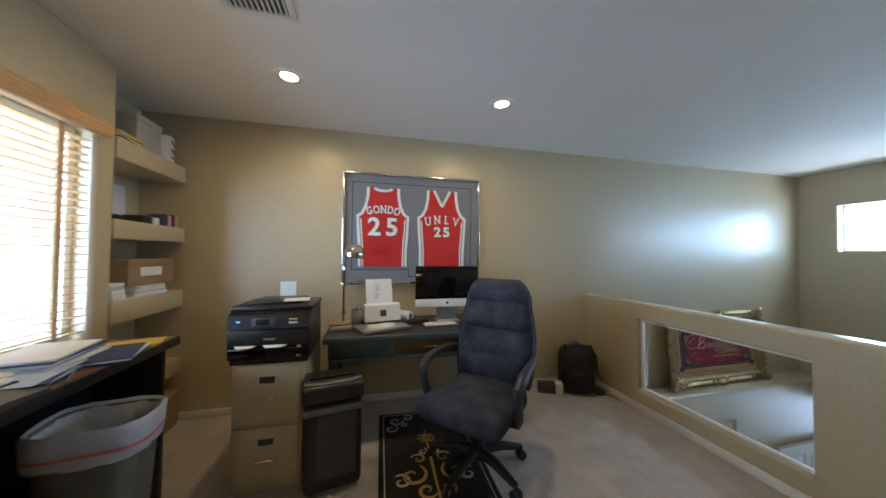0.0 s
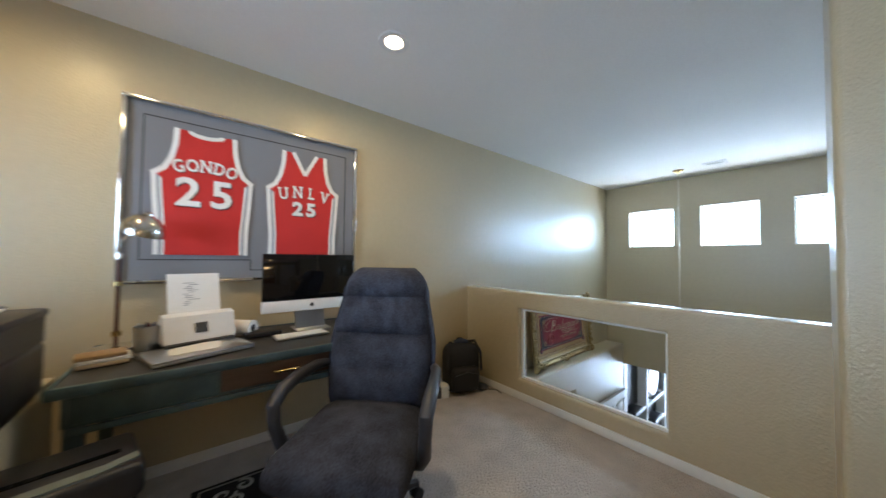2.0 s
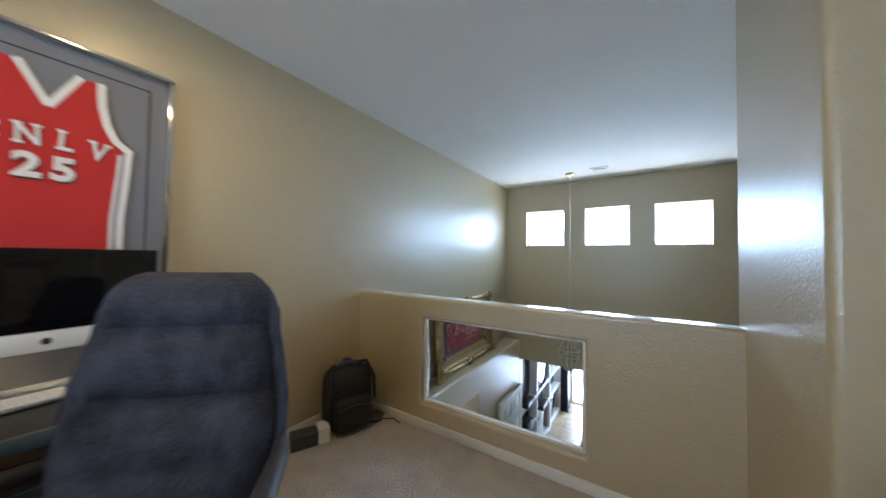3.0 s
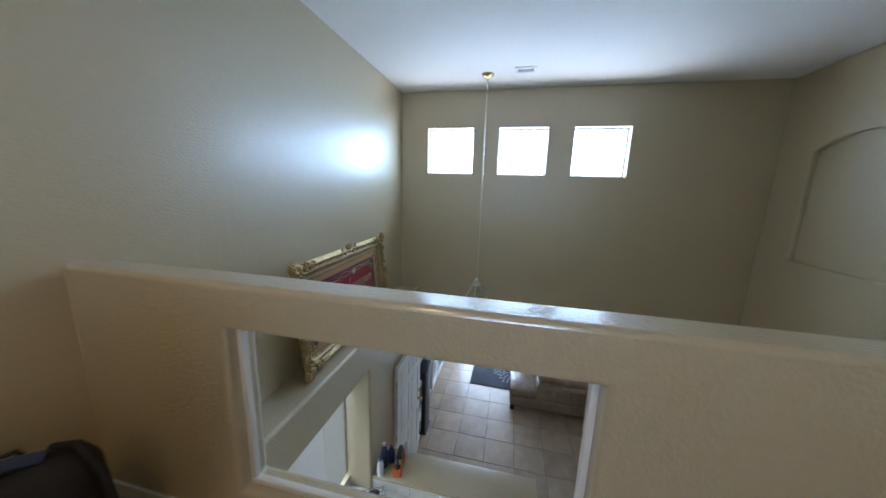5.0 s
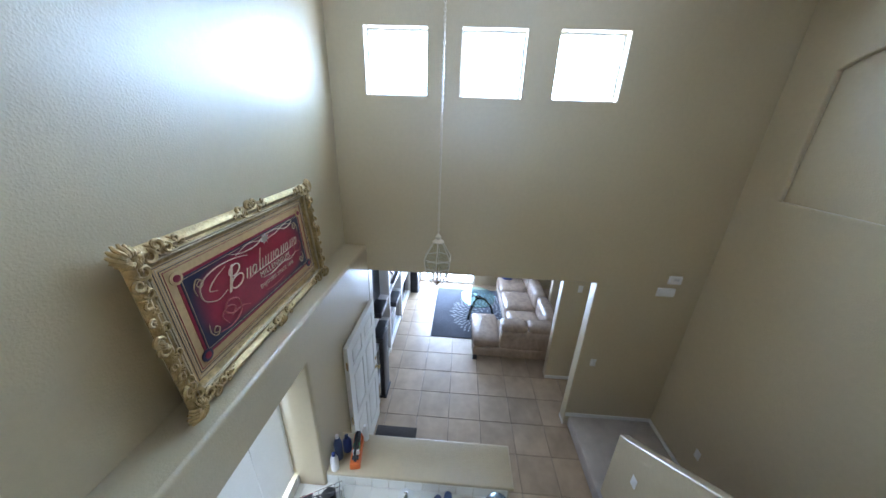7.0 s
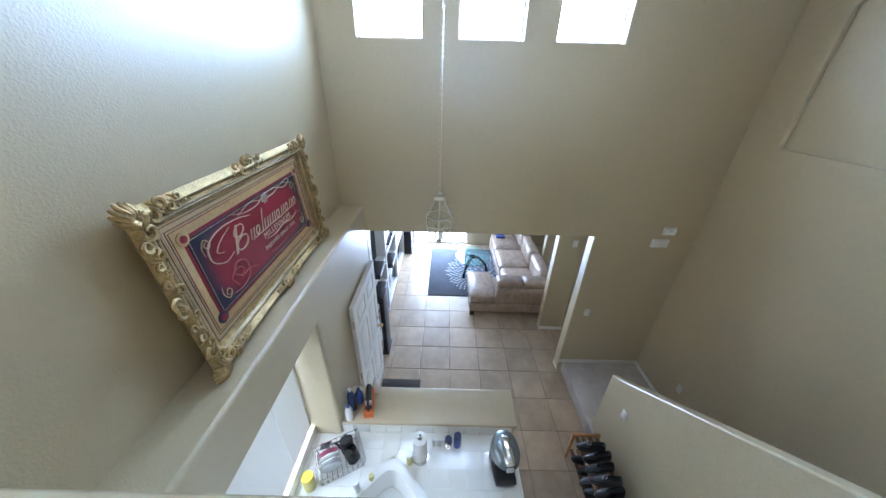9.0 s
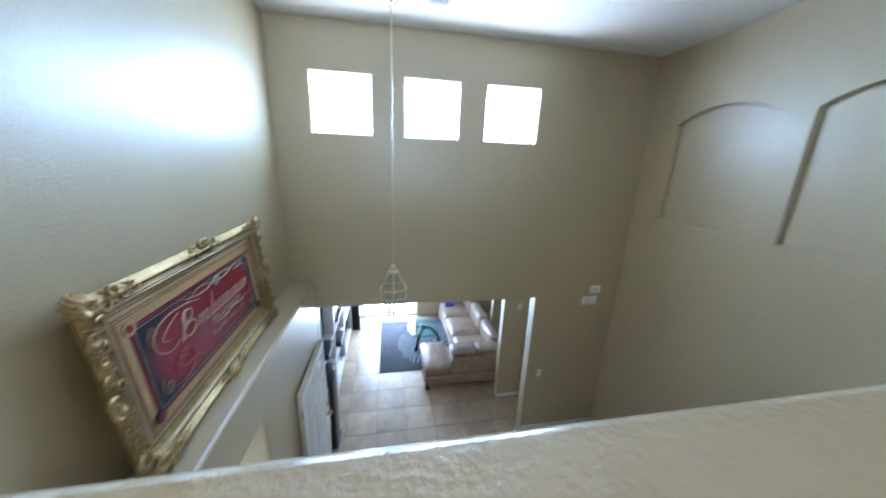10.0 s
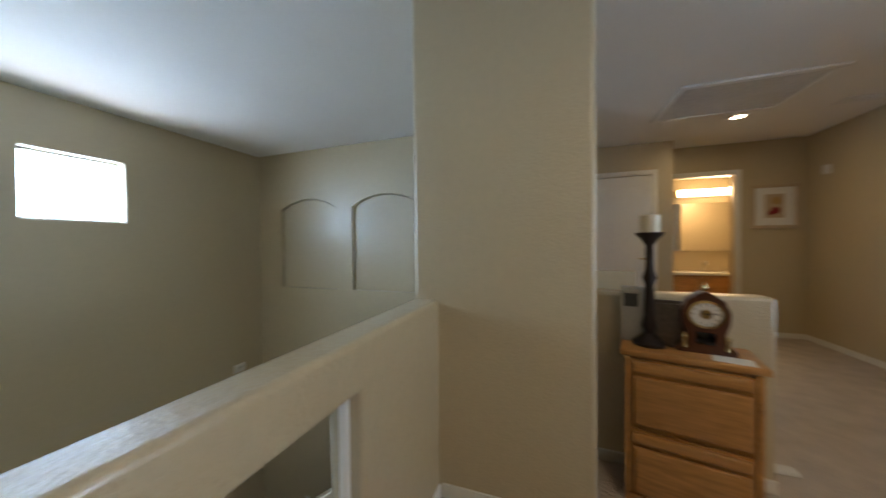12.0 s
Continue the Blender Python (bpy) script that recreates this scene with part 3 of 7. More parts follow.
# ---------- the loft's fixtures ----------
def downlight(x, y, share=1.0):
    t = thing("recessed_light", (x, y, TOP), "lit recessed ceiling light with a white trim ring", "ceiling light", "recessed ceiling lights")
    part("trim_ring", lathe(B(), [(0.049, -0.001), (0.054, -0.008), (0.085, -0.007), (0.088, 0.001), (0.049, 0.002)], 28, close=False), WHITEP, t)
    part("bulb", lathe(B(), [(0.0, -0.010), (0.03, -0.009), (0.043, -0.006), (0.049, -0.002), (0.0, -0.0015)], 24), BULB, t, "glowing lamp face")
    d = bpy.data.lights.new("downlight", "AREA")
    d.shape, d.size, d.energy, d.color = "DISK", 0.11, LAMP_POWER * share, (1.0, 0.72, 0.30)
    lamp = new("recessed_light_beam", d)
    lamp.matrix_world = pose(x, y, TOP - 0.013)
    d.spread = radians(172)
    return t


for x, y, share in ((-2.80, -0.80, 1.0), (-1.375, -0.82, 1.0), (-2.285, -4.84, 0.5)):
    downlight(x, y, share)


def vent(x0, x1, y0, y1, n, along_x, label):
    t = thing("ceiling_vent", ((x0 + x1) / 2, (y0 + y1) / 2, TOP), label, "air vent", "ceiling vents")
    hx, hy = (x1 - x0) / 2, (y1 - y0) / 2
    for r in ((-hx, hx, -hy, -hy + 0.03), (-hx, hx, hy - 0.03, hy), (-hx, -hx + 0.03, -hy + 0.03, hy - 0.03), (hx - 0.03, hx, -hy + 0.03, hy - 0.03)):
        bm = B()
        box(bm, *r, -0.012, 0.0, 0.003)
        part("frame", bm, WHITEP, t)
    # dark sheet in place of the unlit duct, as the ceiling has no hole
    bm = B()
    box(bm, -hx + 0.03, hx - 0.03, -hy + 0.03, hy - 0.03, -0.002, 0.0)
    part("backing", bm, DARKGREY, t)
    for k in range(n):
        bm = B()
        if along_x:
            y = -hy + 0.04 + (2 * hy - 0.08) * k / (n - 1)
            box(bm, -hx + 0.03, hx - 0.03, y - 0.004, y + 0.004, -0.011, -0.003)
        else:
            x = -hx + 0.04 + (2 * hx - 0.08) * k / (n - 1)
            box(bm, x - 0.004, x + 0.004, -hy + 0.03, hy - 0.03, -0.011, -0.003)
        part("slat", bm, WHITEP, t)
    return t


vent(-2.95, -2.64, -1.72, -1.30, 11, False, "white louvred ceiling vent above the desk")
vent(2.66, 2.82, -1.63, -1.41, 7, True, "small white ceiling vent beside the pendant chain")
vent(-3.25, -2.95, -4.8, -4.66, 5, True, "white hall ceiling vent")
hatch = thing("attic_hatch", (-2.0, -4.32, TOP), "white attic access panel with a trim frame", "ceiling hatch")
for r in ((-0.5, 0.5, -0.38, -0.33), (-0.5, 0.5, 0.33, 0.38), (-0.5, -0.45, -0.33, 0.33), (0.45, 0.5, -0.33, 0.33)):
    bm = B()
    box(bm, *r, -0.018, 0.0, 0.004)
    part("frame", bm, CEIL, hatch)
# no recess is cut, the panel's darker colour carries its shade
bm = B()
box(bm, -0.45, 0.45, -0.33, 0.33, -0.006, 0.0)
part("panel", bm, HATCH, hatch, "textured white panel, greyed in colour for the shade of its recess")

# ---------- framed jerseys ----------
SERIFS = {"G": (), "O": (), "N": ((0, 0), (0, 1), (1, 1)), "D": ((0, 0), (0, 1)), "U": ((0, 1), (1, 1)), "L": ((0, 0), (0, 1)), "V": ((0, 1), (1, 1))}


def slab_letter(ch, size, bold):
    """A letter of the built-in font with slab serifs at its stroke ends."""
    me = lettering(ch, size, 0.001, bold=bold)
    xs, ys = [v.co.x for v in me.vertices], [v.co.y for v in me.vertices]
    h = max(ys) - min(ys)
    bm = B()
    bm.from_mesh(me)
    for right, up in SERIFS[ch]:
        x = (max(xs) - 0.09 * h) if right else (min(xs) + 0.09 * h)
        y0 = max(ys) - 0.13 * h if up else min(ys)
        box(bm, x - 0.20 * h, x + 0.20 * h, y0, y0 + 0.13 * h, -0.00105, 0.00105)
    return finish(bm, "letter", False)


fr = thing("framed_jerseys", (-1.893, -0.004, 1.56), "two red basketball jerseys in a chrome frame on the wall", "picture frame")
W2, H2 = 0.64, 0.505
for r in ((-W2, W2, H2 - 0.022, H2), (-W2, W2, -H2, -H2 + 0.022), (-W2, -W2 + 0.022, -H2 + 0.022, H2 - 0.022), (W2 - 0.022, W2, -H2 + 0.022, H2 - 0.022)):
    bm = B()
    box(bm, r[0], r[1], -0.045, 0.0, r[2], r[3], 0.006)
    part("frame_bar", bm, CHROME, fr, "polished chrome moulding")
bm = B()
box(bm, -W2 + 0.02, W2 - 0.02, -0.016, -0.002, -H2 + 0.02, H2 - 0.02)
part("mat_board", bm, MATBOARD, fr, "blue-grey mat board")
for r in ((-0.56, 0.56, 0.415, 0.421), (-0.56, -0.554, -0.37, 0.415), (0.554, 0.56, -0.42, 0.415), (-0.56, -0.05, -0.376, -0.37), (-0.05, -0.044, -0.44, -0.37), (-0.044, 0.56, -0.44, -0.434)):
    bm = B()
    box(bm, r[0], r[1], -0.0175, -0.015, r[2], r[3])
    part("groove", bm, LINE, fr)


def jersey(cx, back, words, wsize, arc, num, nsize, nz, wz):
    """A sleeveless jersey laid flat: red body, white bindings, striped sides."""
    def outline(k):
        s, hip, arm, neck = 0.145 * k, 0.215 * k, 0.235 * k, 0.075 * k
        right = [(neck, 0.37), (s, 0.375), (s + 0.005, 0.28), (s + 0.022, 0.20), (s + 0.05, 0.14), (arm, 0.108), (arm - 0.005, 0.0), (hip, -0.2), (hip, -0.345)]
        n = 7
        if back:
            collar = [(neck * math.cos(a), 0.37 - 0.022 * math.sin(a)) for a in [math.pi * (k2 + 1) / (n + 1) for k2 in range(n)]]
        else:
            collar = [(0.0, 0.225)]
        return right + [(-x, z) for x, z in right[::-1]], collar
    o, collar = outline(1.0)
    bm = B()
    prism(bm, [(cx + x, z) for x, z in (o + [(x, z) for x, z in collar[::-1]])], "y", -0.026, -0.016)
    body = part("jersey", bm, RED, fr, "red knit basketball jersey with white trim")
    # bindings
    def strip(pts, w, m, nm, y):
        b = B()
        pts = [Vector((cx + x, z)) for x, z in pts]
        L = []
        for i, p in enumerate(pts):
            d = (pts[min(i + 1, len(pts) - 1)] - pts[max(i - 1, 0)]).normalized()
            nrm = Vector((-d.y, d.x)) * w / 2
            L.append((p + nrm, p - nrm))
        vs = [[b.verts.new((q.x, y + dy, q.y)) for q in pr for dy in (0, 0.004)] for pr in L]
        for a, c in zip(vs, vs[1:]):
            for i2, j2 in ((0, 1), (1, 3), (3, 2), (2, 0)):
                b.faces.new((a[i2], a[j2], c[j2], c[i2]))
        b.faces.new((vs[0][0], vs[0][1], vs[0][3], vs[0][2]))
        b.faces.new((vs[-1][0], vs[-1][1], vs[-1][3], vs[-1][2]))
        part(nm, b, m, body)
    for sg in (1, -1):
        strip([(sg * x, z) for x, z in ((0.135, 0.375), (0.14, 0.28), (0.157, 0.20), (0.185, 0.14), (0.235, 0.10))], 0.026, JWHITE, "armhole_binding", -0.030)
        strip([(sg * 0.226, 0.105), (sg * 0.221, 0.0), (sg * 0.207, -0.2), (sg * 0.207, -0.345)], 0.022, JWHITE, "side_stripe", -0.031)
        strip([(sg * 0.209, 0.095), (sg * 0.205, 0.0), (sg * 0.19, -0.2), (sg * 0.19, -0.345)], 0.012, JGREY, "side_stripe", -0.0305)
        strip([(sg * 0.198, 0.085), (sg * 0.193, 0.0), (sg * 0.178, -0.2), (sg * 0.178, -0.345)], 0.010, JWHITE, "side_stripe", -0.030)
    if back:
        strip([(0.078 * math.cos(math.pi * k / 10), 0.37 - 0.024 * math.sin(math.pi * k / 10)) for k in range(11)], 0.022, JWHITE, "collar", -0.030)
    else:
        strip([(0.078, 0.375), (0.0, 0.225)], 0.024, JWHITE, "collar", -0.030)
        strip([(-0.078, 0.375), (0.0, 0.225)], 0.024, JWHITE, "collar", -0.0295)
    n = len(words)
    for k, ch in enumerate(words):
        u = (k - (n - 1) / 2)
        if back:
            a = u * 0.125
            m = Matrix.Translation((cx + 0.5 * math.sin(a), -0.030, wz - 0.5 + 0.5 * math.cos(a))) @ pose(0, 0, 0, 90, 0, 0) @ pose(0, 0, 0, 0, 0, -math.degrees(a))
        else:
            m = Matrix.Translation((cx + u * 0.090, -0.030, wz + 0.012 - 0.009 * u * u)) @ pose(0, 0, 0, 90, 0, 0) @ pose(0, 0, 0, 0, 0, -5 * u)
        for sc, dy, mt, nm in ((1.0, -0.0012, JWHITE, "letter"), (1.0, 0.0, LINE, "letter_outline")):
            me = slab_letter(ch, wsize, 0.0022)
            o2 = part(nm, me, mt, body)
            o2.matrix_basis = Matrix.Translation((0.003 if nm != "letter" else 0, dy, -0.003 if nm != "letter" else 0)) @ m @ Matrix.Diagonal((0.74, 1, 1, 1))
    for k, ch in enumerate(num):
        u = k - 0.5
        for dy, mt, nm, off in ((-0.0012, JWHITE, "numeral", 0), (0.0, LINE, "numeral_outline", 0.006)):
            me = lettering(ch, nsize, 0.001, bold=0.0055)
            o2 = part(nm, me, mt, body)
            o2.matrix_basis = Matrix.Translation((cx + u * nsize * 0.70 + off, -0.030 + dy, nz - off)) @ pose(0, 0, 0, 90, 0, 0) @ Matrix.Diagonal((1.05, 1.0, 1, 1))


jersey(-0.285, True, "GONDO", 0.100, True, "25", 0.225, 0.008, 0.172)
jersey(0.265, False, "UNLV", 0.112, False, "25", 0.125, -0.022, 0.085)

# ---------- putty file cabinet with printer ----------
def small_handle(parent, x, y, z, w=0.10, m=CHROME):
    return part("handle", tube(B(), [(x - w / 2, y, z), (x - w / 2 + 0.008, y - 0.022, z), (x + w / 2 - 0.008, y - 0.022, z), (x + w / 2, y, z)], 0.005, 8), m, parent, "metal bow handle")


fc = thing("file_cabinet", (-2.835, -0.95, -0.02), "putty-coloured steel two-drawer file cabinet under a printer", "file cabinet")
bm = B()
box(bm, -0.18, 0.18, 0.0, 0.66, 0.02, 0.72, 0.006)
part("body", bm, PUTTY, fc)
for z0, z1 in ((0.06, 0.375), (0.395, 0.715)):
    bm = B()
    box(bm, -0.165, 0.165, -0.016, 0.004, z0, z1, 0.006)
    dr = part("drawer", bm, PUTTY, fc)
    zz = z1 - 0.075
    for r in ((-0.045, 0.045, zz + 0.018, zz + 0.024), (-0.045, 0.045, zz - 0.024, zz - 0.018), (-0.045, -0.039, zz - 0.018, zz + 0.018), (0.039, 0.045, zz - 0.018, zz + 0.018)):
        bm = B()
        box(bm, r[0], r[1], -0.022, -0.015, r[2], r[3], 0.001)
        part("label_holder", bm, STEEL, dr)
    bm = B()
    box(bm, -0.039, 0.039, -0.0175, -0.015, zz - 0.018, zz + 0.018)
    part("label_card", bm, DARKGREY, dr)
    small_handle(dr, 0, -0.014, z1 - 0.17)
part("lock", lathe(B(), [(0.008, 0), (0.008, 0.01), (0.0, 0.011)], 12), STEEL, fc).matrix_basis = pose(0.14, -0.015, 0.69, 90)

pr = thing("printer", (-2.835, -0.95, 0.70), "black multifunction inkjet printer with paper in its tray", "printer")
bm = B()
box(bm, -0.215, 0.215, 0.0, 0.40, 0.02, 0.20, 0.018, 3)
part("body", bm, BLACK, pr)
bm = B()
box(bm, -0.20, 0.20, 0.01, 0.38, 0.0, 0.03, 0.004)
part("base", bm, BLACK, pr)
bm = B()
prism(bm, [(-0.012, 0.2), (0.0, 0.275), (0.06, 0.29), (0.40, 0.29), (0.40, 0.2)], "x", -0.21, 0.21)
part("control_deck", bm, BLACK, pr)
bm = B()
box(bm, -0.218, 0.218, 0.05, 0.41, 0.289, 0.318, 0.012)
part("lid", bm, BLACK, pr)
bm = B()
box(bm, -0.14, 0.14, 0.10, 0.36, 0.318, 0.337, 0.008)
part("document_feeder", bm, BLACK, pr)
bm = B()
box(bm, -0.20, 0.20, -0.03, 0.02, 0.035, 0.10, 0.01)
tr = part("paper_tray", bm, GLOSSBLACK, pr)
for x0, x1 in ((-0.17, -0.06), (-0.03, 0.10)):
    bm = B()
    prism(bm, [(x0, 0.0), (x1, 0.0), (x1 - 0.02, -0.05), (x0 + 0.03, -0.055)], "z", 0.088, 0.0905)
    o = part("paper", bm, PAPER, tr)
    o.matrix_basis = pose(0, -0.01, 0.02)
def deck(nm, x0, x1, m, z0=0.212, z1=0.262, d=0.004):
    b = B()
    box(b, x0, x1, -0.004, 0.004, z0, z1, 0.002)
    o = part(nm, b, m, pr)
    o.matrix_basis = Matrix.Translation((0, -0.008, 0)) @ Matrix.Translation((0, 0, 0.2)) @ pose(0, 0, 0, -9, 0, 0) @ Matrix.Translation((0, 0, -0.2))
deck("touch_screen", -0.09, 0.03, DARKGREY)
deck("screen_glass", -0.07, 0.0, GLOSSBLACK, 0.22, 0.255)
deck("power_light", -0.165, -0.145, LED, 0.236, 0.246)
deck("card_slot", 0.10, 0.15, SOAP, 0.245, 0.255)
deck("card_slot", 0.10, 0.15, STEEL, 0.222, 0.238)
bm = B()
box(bm, -0.03, 0.03, -0.002, 0.003, 0.135, 0.145)
part("badge", bm, STEEL, pr)
for x, z in ((0.16, 0.10), (0.16, 0.05)):
    bm = B()
    box(bm, x - 0.012, x + 0.012, -0.034, -0.02, z - 0.006, z + 0.006, 0.003)
    part("latch", bm, STEEL, pr)
bm = B()
box(bm, -0.05, 0.05, 0.39, 0.393, 0.33, 0.43)
o = part("paper_sheet", bm, PAPER, pr, "white sheet standing in the rear feed")
bm = B()
prism(bm, [(0.05, 0.0), (0.19, 0.02), (0.17, 0.16), (0.03, 0.12)], "z", 0.337, 0.340)
solo("loose_paper", bm, PAPER, "loose white sheets lying on the black printer", "paper", m=pose(-2.835, -0.87, 0.70))

# ---------- shredder ----------
sh = thing("paper_shredder", (-2.495, -0.94, 0.0, 0, 0, 12), "black office paper shredder with a grey front window", "shredder")
bm = B()
box(bm, -0.155, 0.155, -0.125, 0.125, 0.02, 0.50, 0.035, 4)
part("bin", bm, BLACK, sh)
bm = B()
box(bm, -0.165, 0.165, -0.135, 0.135, 0.50, 0.60, 0.022, 3)
hd = part("cutter_head", bm, BLACK, sh)
bm = B()
prism(bm, [(-0.155, -0.095), (-0.08, -0.118), (0.08, -0.118), (0.155, -0.095), (0.155, -0.06), (0.08, -0.08), (-0.08, -0.08), (-0.155, -0.06)], "z", 0.597, 0.606)
part("top_band", bm, BIN, hd, "silver grey band along the top")
bm = B()
box(bm, -0.12, 0.12, -0.02, 0.0, 0.598, 0.603)
part("feed_slot", bm, GLOSSBLACK, hd)
bm = B()
box(bm, -0.09, 0.12, -0.130, -0.120, 0.10, 0.45, 0.012, 3)
wnd = part("window", bm, DARKGREY, sh, "dark grey translucent bin window")
bm = B()
box(bm, -0.16, 0.16, -0.139, -0.13, 0.45, 0.485, 0.006)
part("grip_band", bm, BIN, sh)
part("pull", tube(B(), [(-0.03, -0.13, 0.36), (0.03, -0.145, 0.345), (0.08, -0.13, 0.37)], 0.005, 6), ARMGREY, wnd)

# ---------- steel desk ----------
dk = thing("steel_desk", (-1.84, -0.36, 0.0), "old grey-green steel desk with a dark linoleum top", "desk")
bm = B()
box(bm, -0.74, 0.74, -0.31, 0.33, 0.722, 0.752, 0.008)
part("desktop", bm, LINO, dk)
bm = B()
for r in ((-0.752, 0.752, -0.325, -0.308), (-0.752, 0.752, 0.328, 0.342), (-0.752, -0.738, -0.308, 0.328), (0.738, 0.752, -0.308, 0.328)):
    box(bm, *r, 0.715, 0.757, 0.006)
part("edge_band", bm, TEAL, dk, "grey-green metal edge band")
bm = B()
box(bm, -0.72, 0.72, -0.29, 0.31, 0.60, 0.722, 0.005)
part("apron", bm, TEAL, dk)
bm = B()
box(bm, -0.70, -0.28, -0.302, -0.288, 0.615, 0.712, 0.006)
part("drawer", bm, TEAL, dk)
for x0, x1 in ((-0.27, 0.20), (0.21, 0.70)):
    bm = B()
    box(bm, x0, x1, -0.304, -0.288, 0.615, 0.712, 0.006)
    d2 = part("drawer", bm, DRAWER, dk, "brown wood-grain drawer front")
    small_handle(d2, (x0 + x1) / 2 + 0.02, -0.302, 0.665, 0.11, BRASS)
bm = B()
box(bm, -0.70, 0.70, -0.30, -0.285, 0.575, 0.60, 0.004)
part("front_rail", bm, TEAL, dk)
for sx in (-1, 1):
    for y in (-0.26, 0.27):
        bm = B()
        box(bm, sx * 0.69 - 0.025, sx * 0.69 + 0.025, y - 0.025, y + 0.025, 0.0, 0.60, 0.006)
        part("leg", bm, TEAL, dk)

# ---------- on the desk ----------
ZD = 0.757
mc = thing("desktop_computer", (-1.625, -0.24, ZD, 0, 0, 2), "all-in-one computer, black screen, white chin, aluminium foot", "computer")
bm = B()
box(bm, -0.282, 0.282, -0.014, 0.010, 0.185, 0.47, 0.006)
part("display", bm, GLOSSBLACK, mc, "black glass display")
bm = B()
box(bm, -0.282, 0.282, -0.014, 0.010, 0.115, 0.184, 0.006)
ch = part("chin", bm, WHITEP, mc, "white chin panel")
part("emblem", lathe(B(), [(0.012, 0), (0.012, 0.002), (0.0, 0.002)], 14), INK, ch).matrix_basis = pose(0, -0.0135, 0.15, 90)
bm = B()
prism(bm, [(0.0, 0.003), (0.012, 0.003), (0.055, 0.16), (0.04, 0.16)], "x", -0.09, 0.09)
part("stand", bm, STEEL, mc)
bm = B()
box(bm, -0.10, 0.10, -0.09, 0.09, 0.0, 0.006, 0.003)
part("foot", bm, STEEL, mc)
bm = B()
kb = thing("keyboard", (-1.725, -0.42, ZD, 0, 0, 4), "slim white computer keyboard on the desk", "keyboard")
box(bm, -0.14, 0.14, -0.057, 0.057, 0.0, 0.010, 0.004)
part("base", bm, STEEL, kb)
key = B()
box(key, 0.0, 0.017, 0.0, 0.017, 0.0, 0.003, 0.001, 1)
key_mesh = finish(key, "key")
for r in range(5):
    for c in range(13):
        part("key", key_mesh, WHITEP, kb).matrix_basis = pose(-0.134 + c * 0.0207, 0.034 - r * 0.0205, 0.010)
bm = B()
cushion(bm, -0.028, 0.028, -0.05, 0.05, 0.0, 0.026, 0.02, 0.006)
solo("computer_mouse", bm, WHITEP, "small white computer mouse beside the keyboard", "mouse", m=pose(-1.50, -0.46, ZD, 0, 0, 8))

sc = thing("document_scanner", (-2.20, -0.25, ZD, 0, 0, 14), "white upright document scanner holding a printed sheet", "scanner")
bm = B()
prism(bm, [(-0.10, 0.03), (-0.075, 0.155), (-0.02, 0.165), (0.06, 0.10), (0.07, 0.03)], "x", -0.145, 0.145)
part("body", bm, WHITEP, sc)
bm = B()
box(bm, -0.14, 0.14, -0.13, 0.07, 0.0, 0.032, 0.008)
part("base", bm, BLACK, sc)
bm = B()
box(bm, -0.025, 0.025, -0.006, 0.0, -0.025, 0.025, 0.004)
o = part("scan_button", bm, DARKGREY, sc)
o.matrix_basis = pose(0, -0.087, 0.093, -11)
bm = B()
box(bm, -0.11, 0.11, -0.002, 0.0, 0.0, 0.215)
sheet = part("sheet", bm, PAPER, sc, "printed white sheet in the feeder")
sheet.matrix_basis = pose(-0.01, -0.02, 0.15, -14)
random.seed(4)
for k in range(13):
    bm = B()
    w = random.uniform(0.012, 0.05)
    x = -0.05 + random.uniform(0, 0.03)
    box(bm, x, x + w, -0.004, -0.001, 0.05 + k * 0.0095, 0.053 + k * 0.0095)
    part("print_line", bm, JGREY, sheet)

lp = thing("desk_lamp", (-2.50, -0.17, ZD), "desk lamp with nickel domed shade and wooden stem", "desk lamp")
part("base", lathe(B(), [(0.0, 0), (0.085, 0.0), (0.085, 0.012), (0.06, 0.02), (0.02, 0.028), (0.0, 0.03)], 28), CHROME, lp, "round chrome base")
part("pole", tube(B(), [(0, 0, 0.02), (0, 0, 0.45)], 0.008, 10), MAHOG, lp, "slender dark wooden stem")
for z in (0.06, 0.30):
    part("collar", lathe(B(), [(0.0, z), (0.018, z + 0.004), (0.018, z + 0.025), (0.0, z + 0.03)], 16), BRASS, lp)
part("arm", tube(B(), [(0, 0, 0.44), (0.005, -0.01, 0.52), (0.05, -0.04, 0.57), (0.09, -0.07, 0.60)], 0.007, 10), CHROME, lp)
part("knuckle", lathe(B(), [(0.0, 0.43), (0.016, 0.435), (0.016, 0.46), (0.0, 0.465)], 14), CHROME, lp)
shd = part("shade", lathe(B(), [(0.085, -0.035), (0.082, -0.01), (0.068, 0.025), (0.045, 0.05), (0.018, 0.062), (0.014, 0.075), (0.0, 0.08), (0.0, 0.07), (0.04, 0.043), (0.063, 0.02), (0.077, -0.01), (0.081, -0.034), (0.085, -0.035)], 32, close=False), NICKEL, lp, "polished nickel domed shade")
shd.matrix_basis = pose(0.09, -0.07, 0.59, 12, 14, 0)

cup = thing("pen_cup", (-2.385, -0.27, ZD), "silver mesh pen cup holding a few pens", "pen cup")
part("cup", lathe(B(), [(0.0, 0.0), (0.044, 0.0), (0.047, 0.115), (0.044, 0.115), (0.041, 0.004), (0.0, 0.004)], 24, close=False), STEEL, cup)
for k, m in enumerate((BLUEP, INK, STEEL, MAROON)):
    a = k * 1.7
    part("pen", tube(B(), [(0.012 * math.cos(a), 0.012 * math.sin(a), 0.006), (0.028 * math.cos(a), 0.028 * math.sin(a), 0.13)], 0.004, 6), m, cup)
bk = thing("book_stack", (-2.50, -0.42, ZD, 0, 0, 10), "small stack of worn paperback books on the desk", "books")
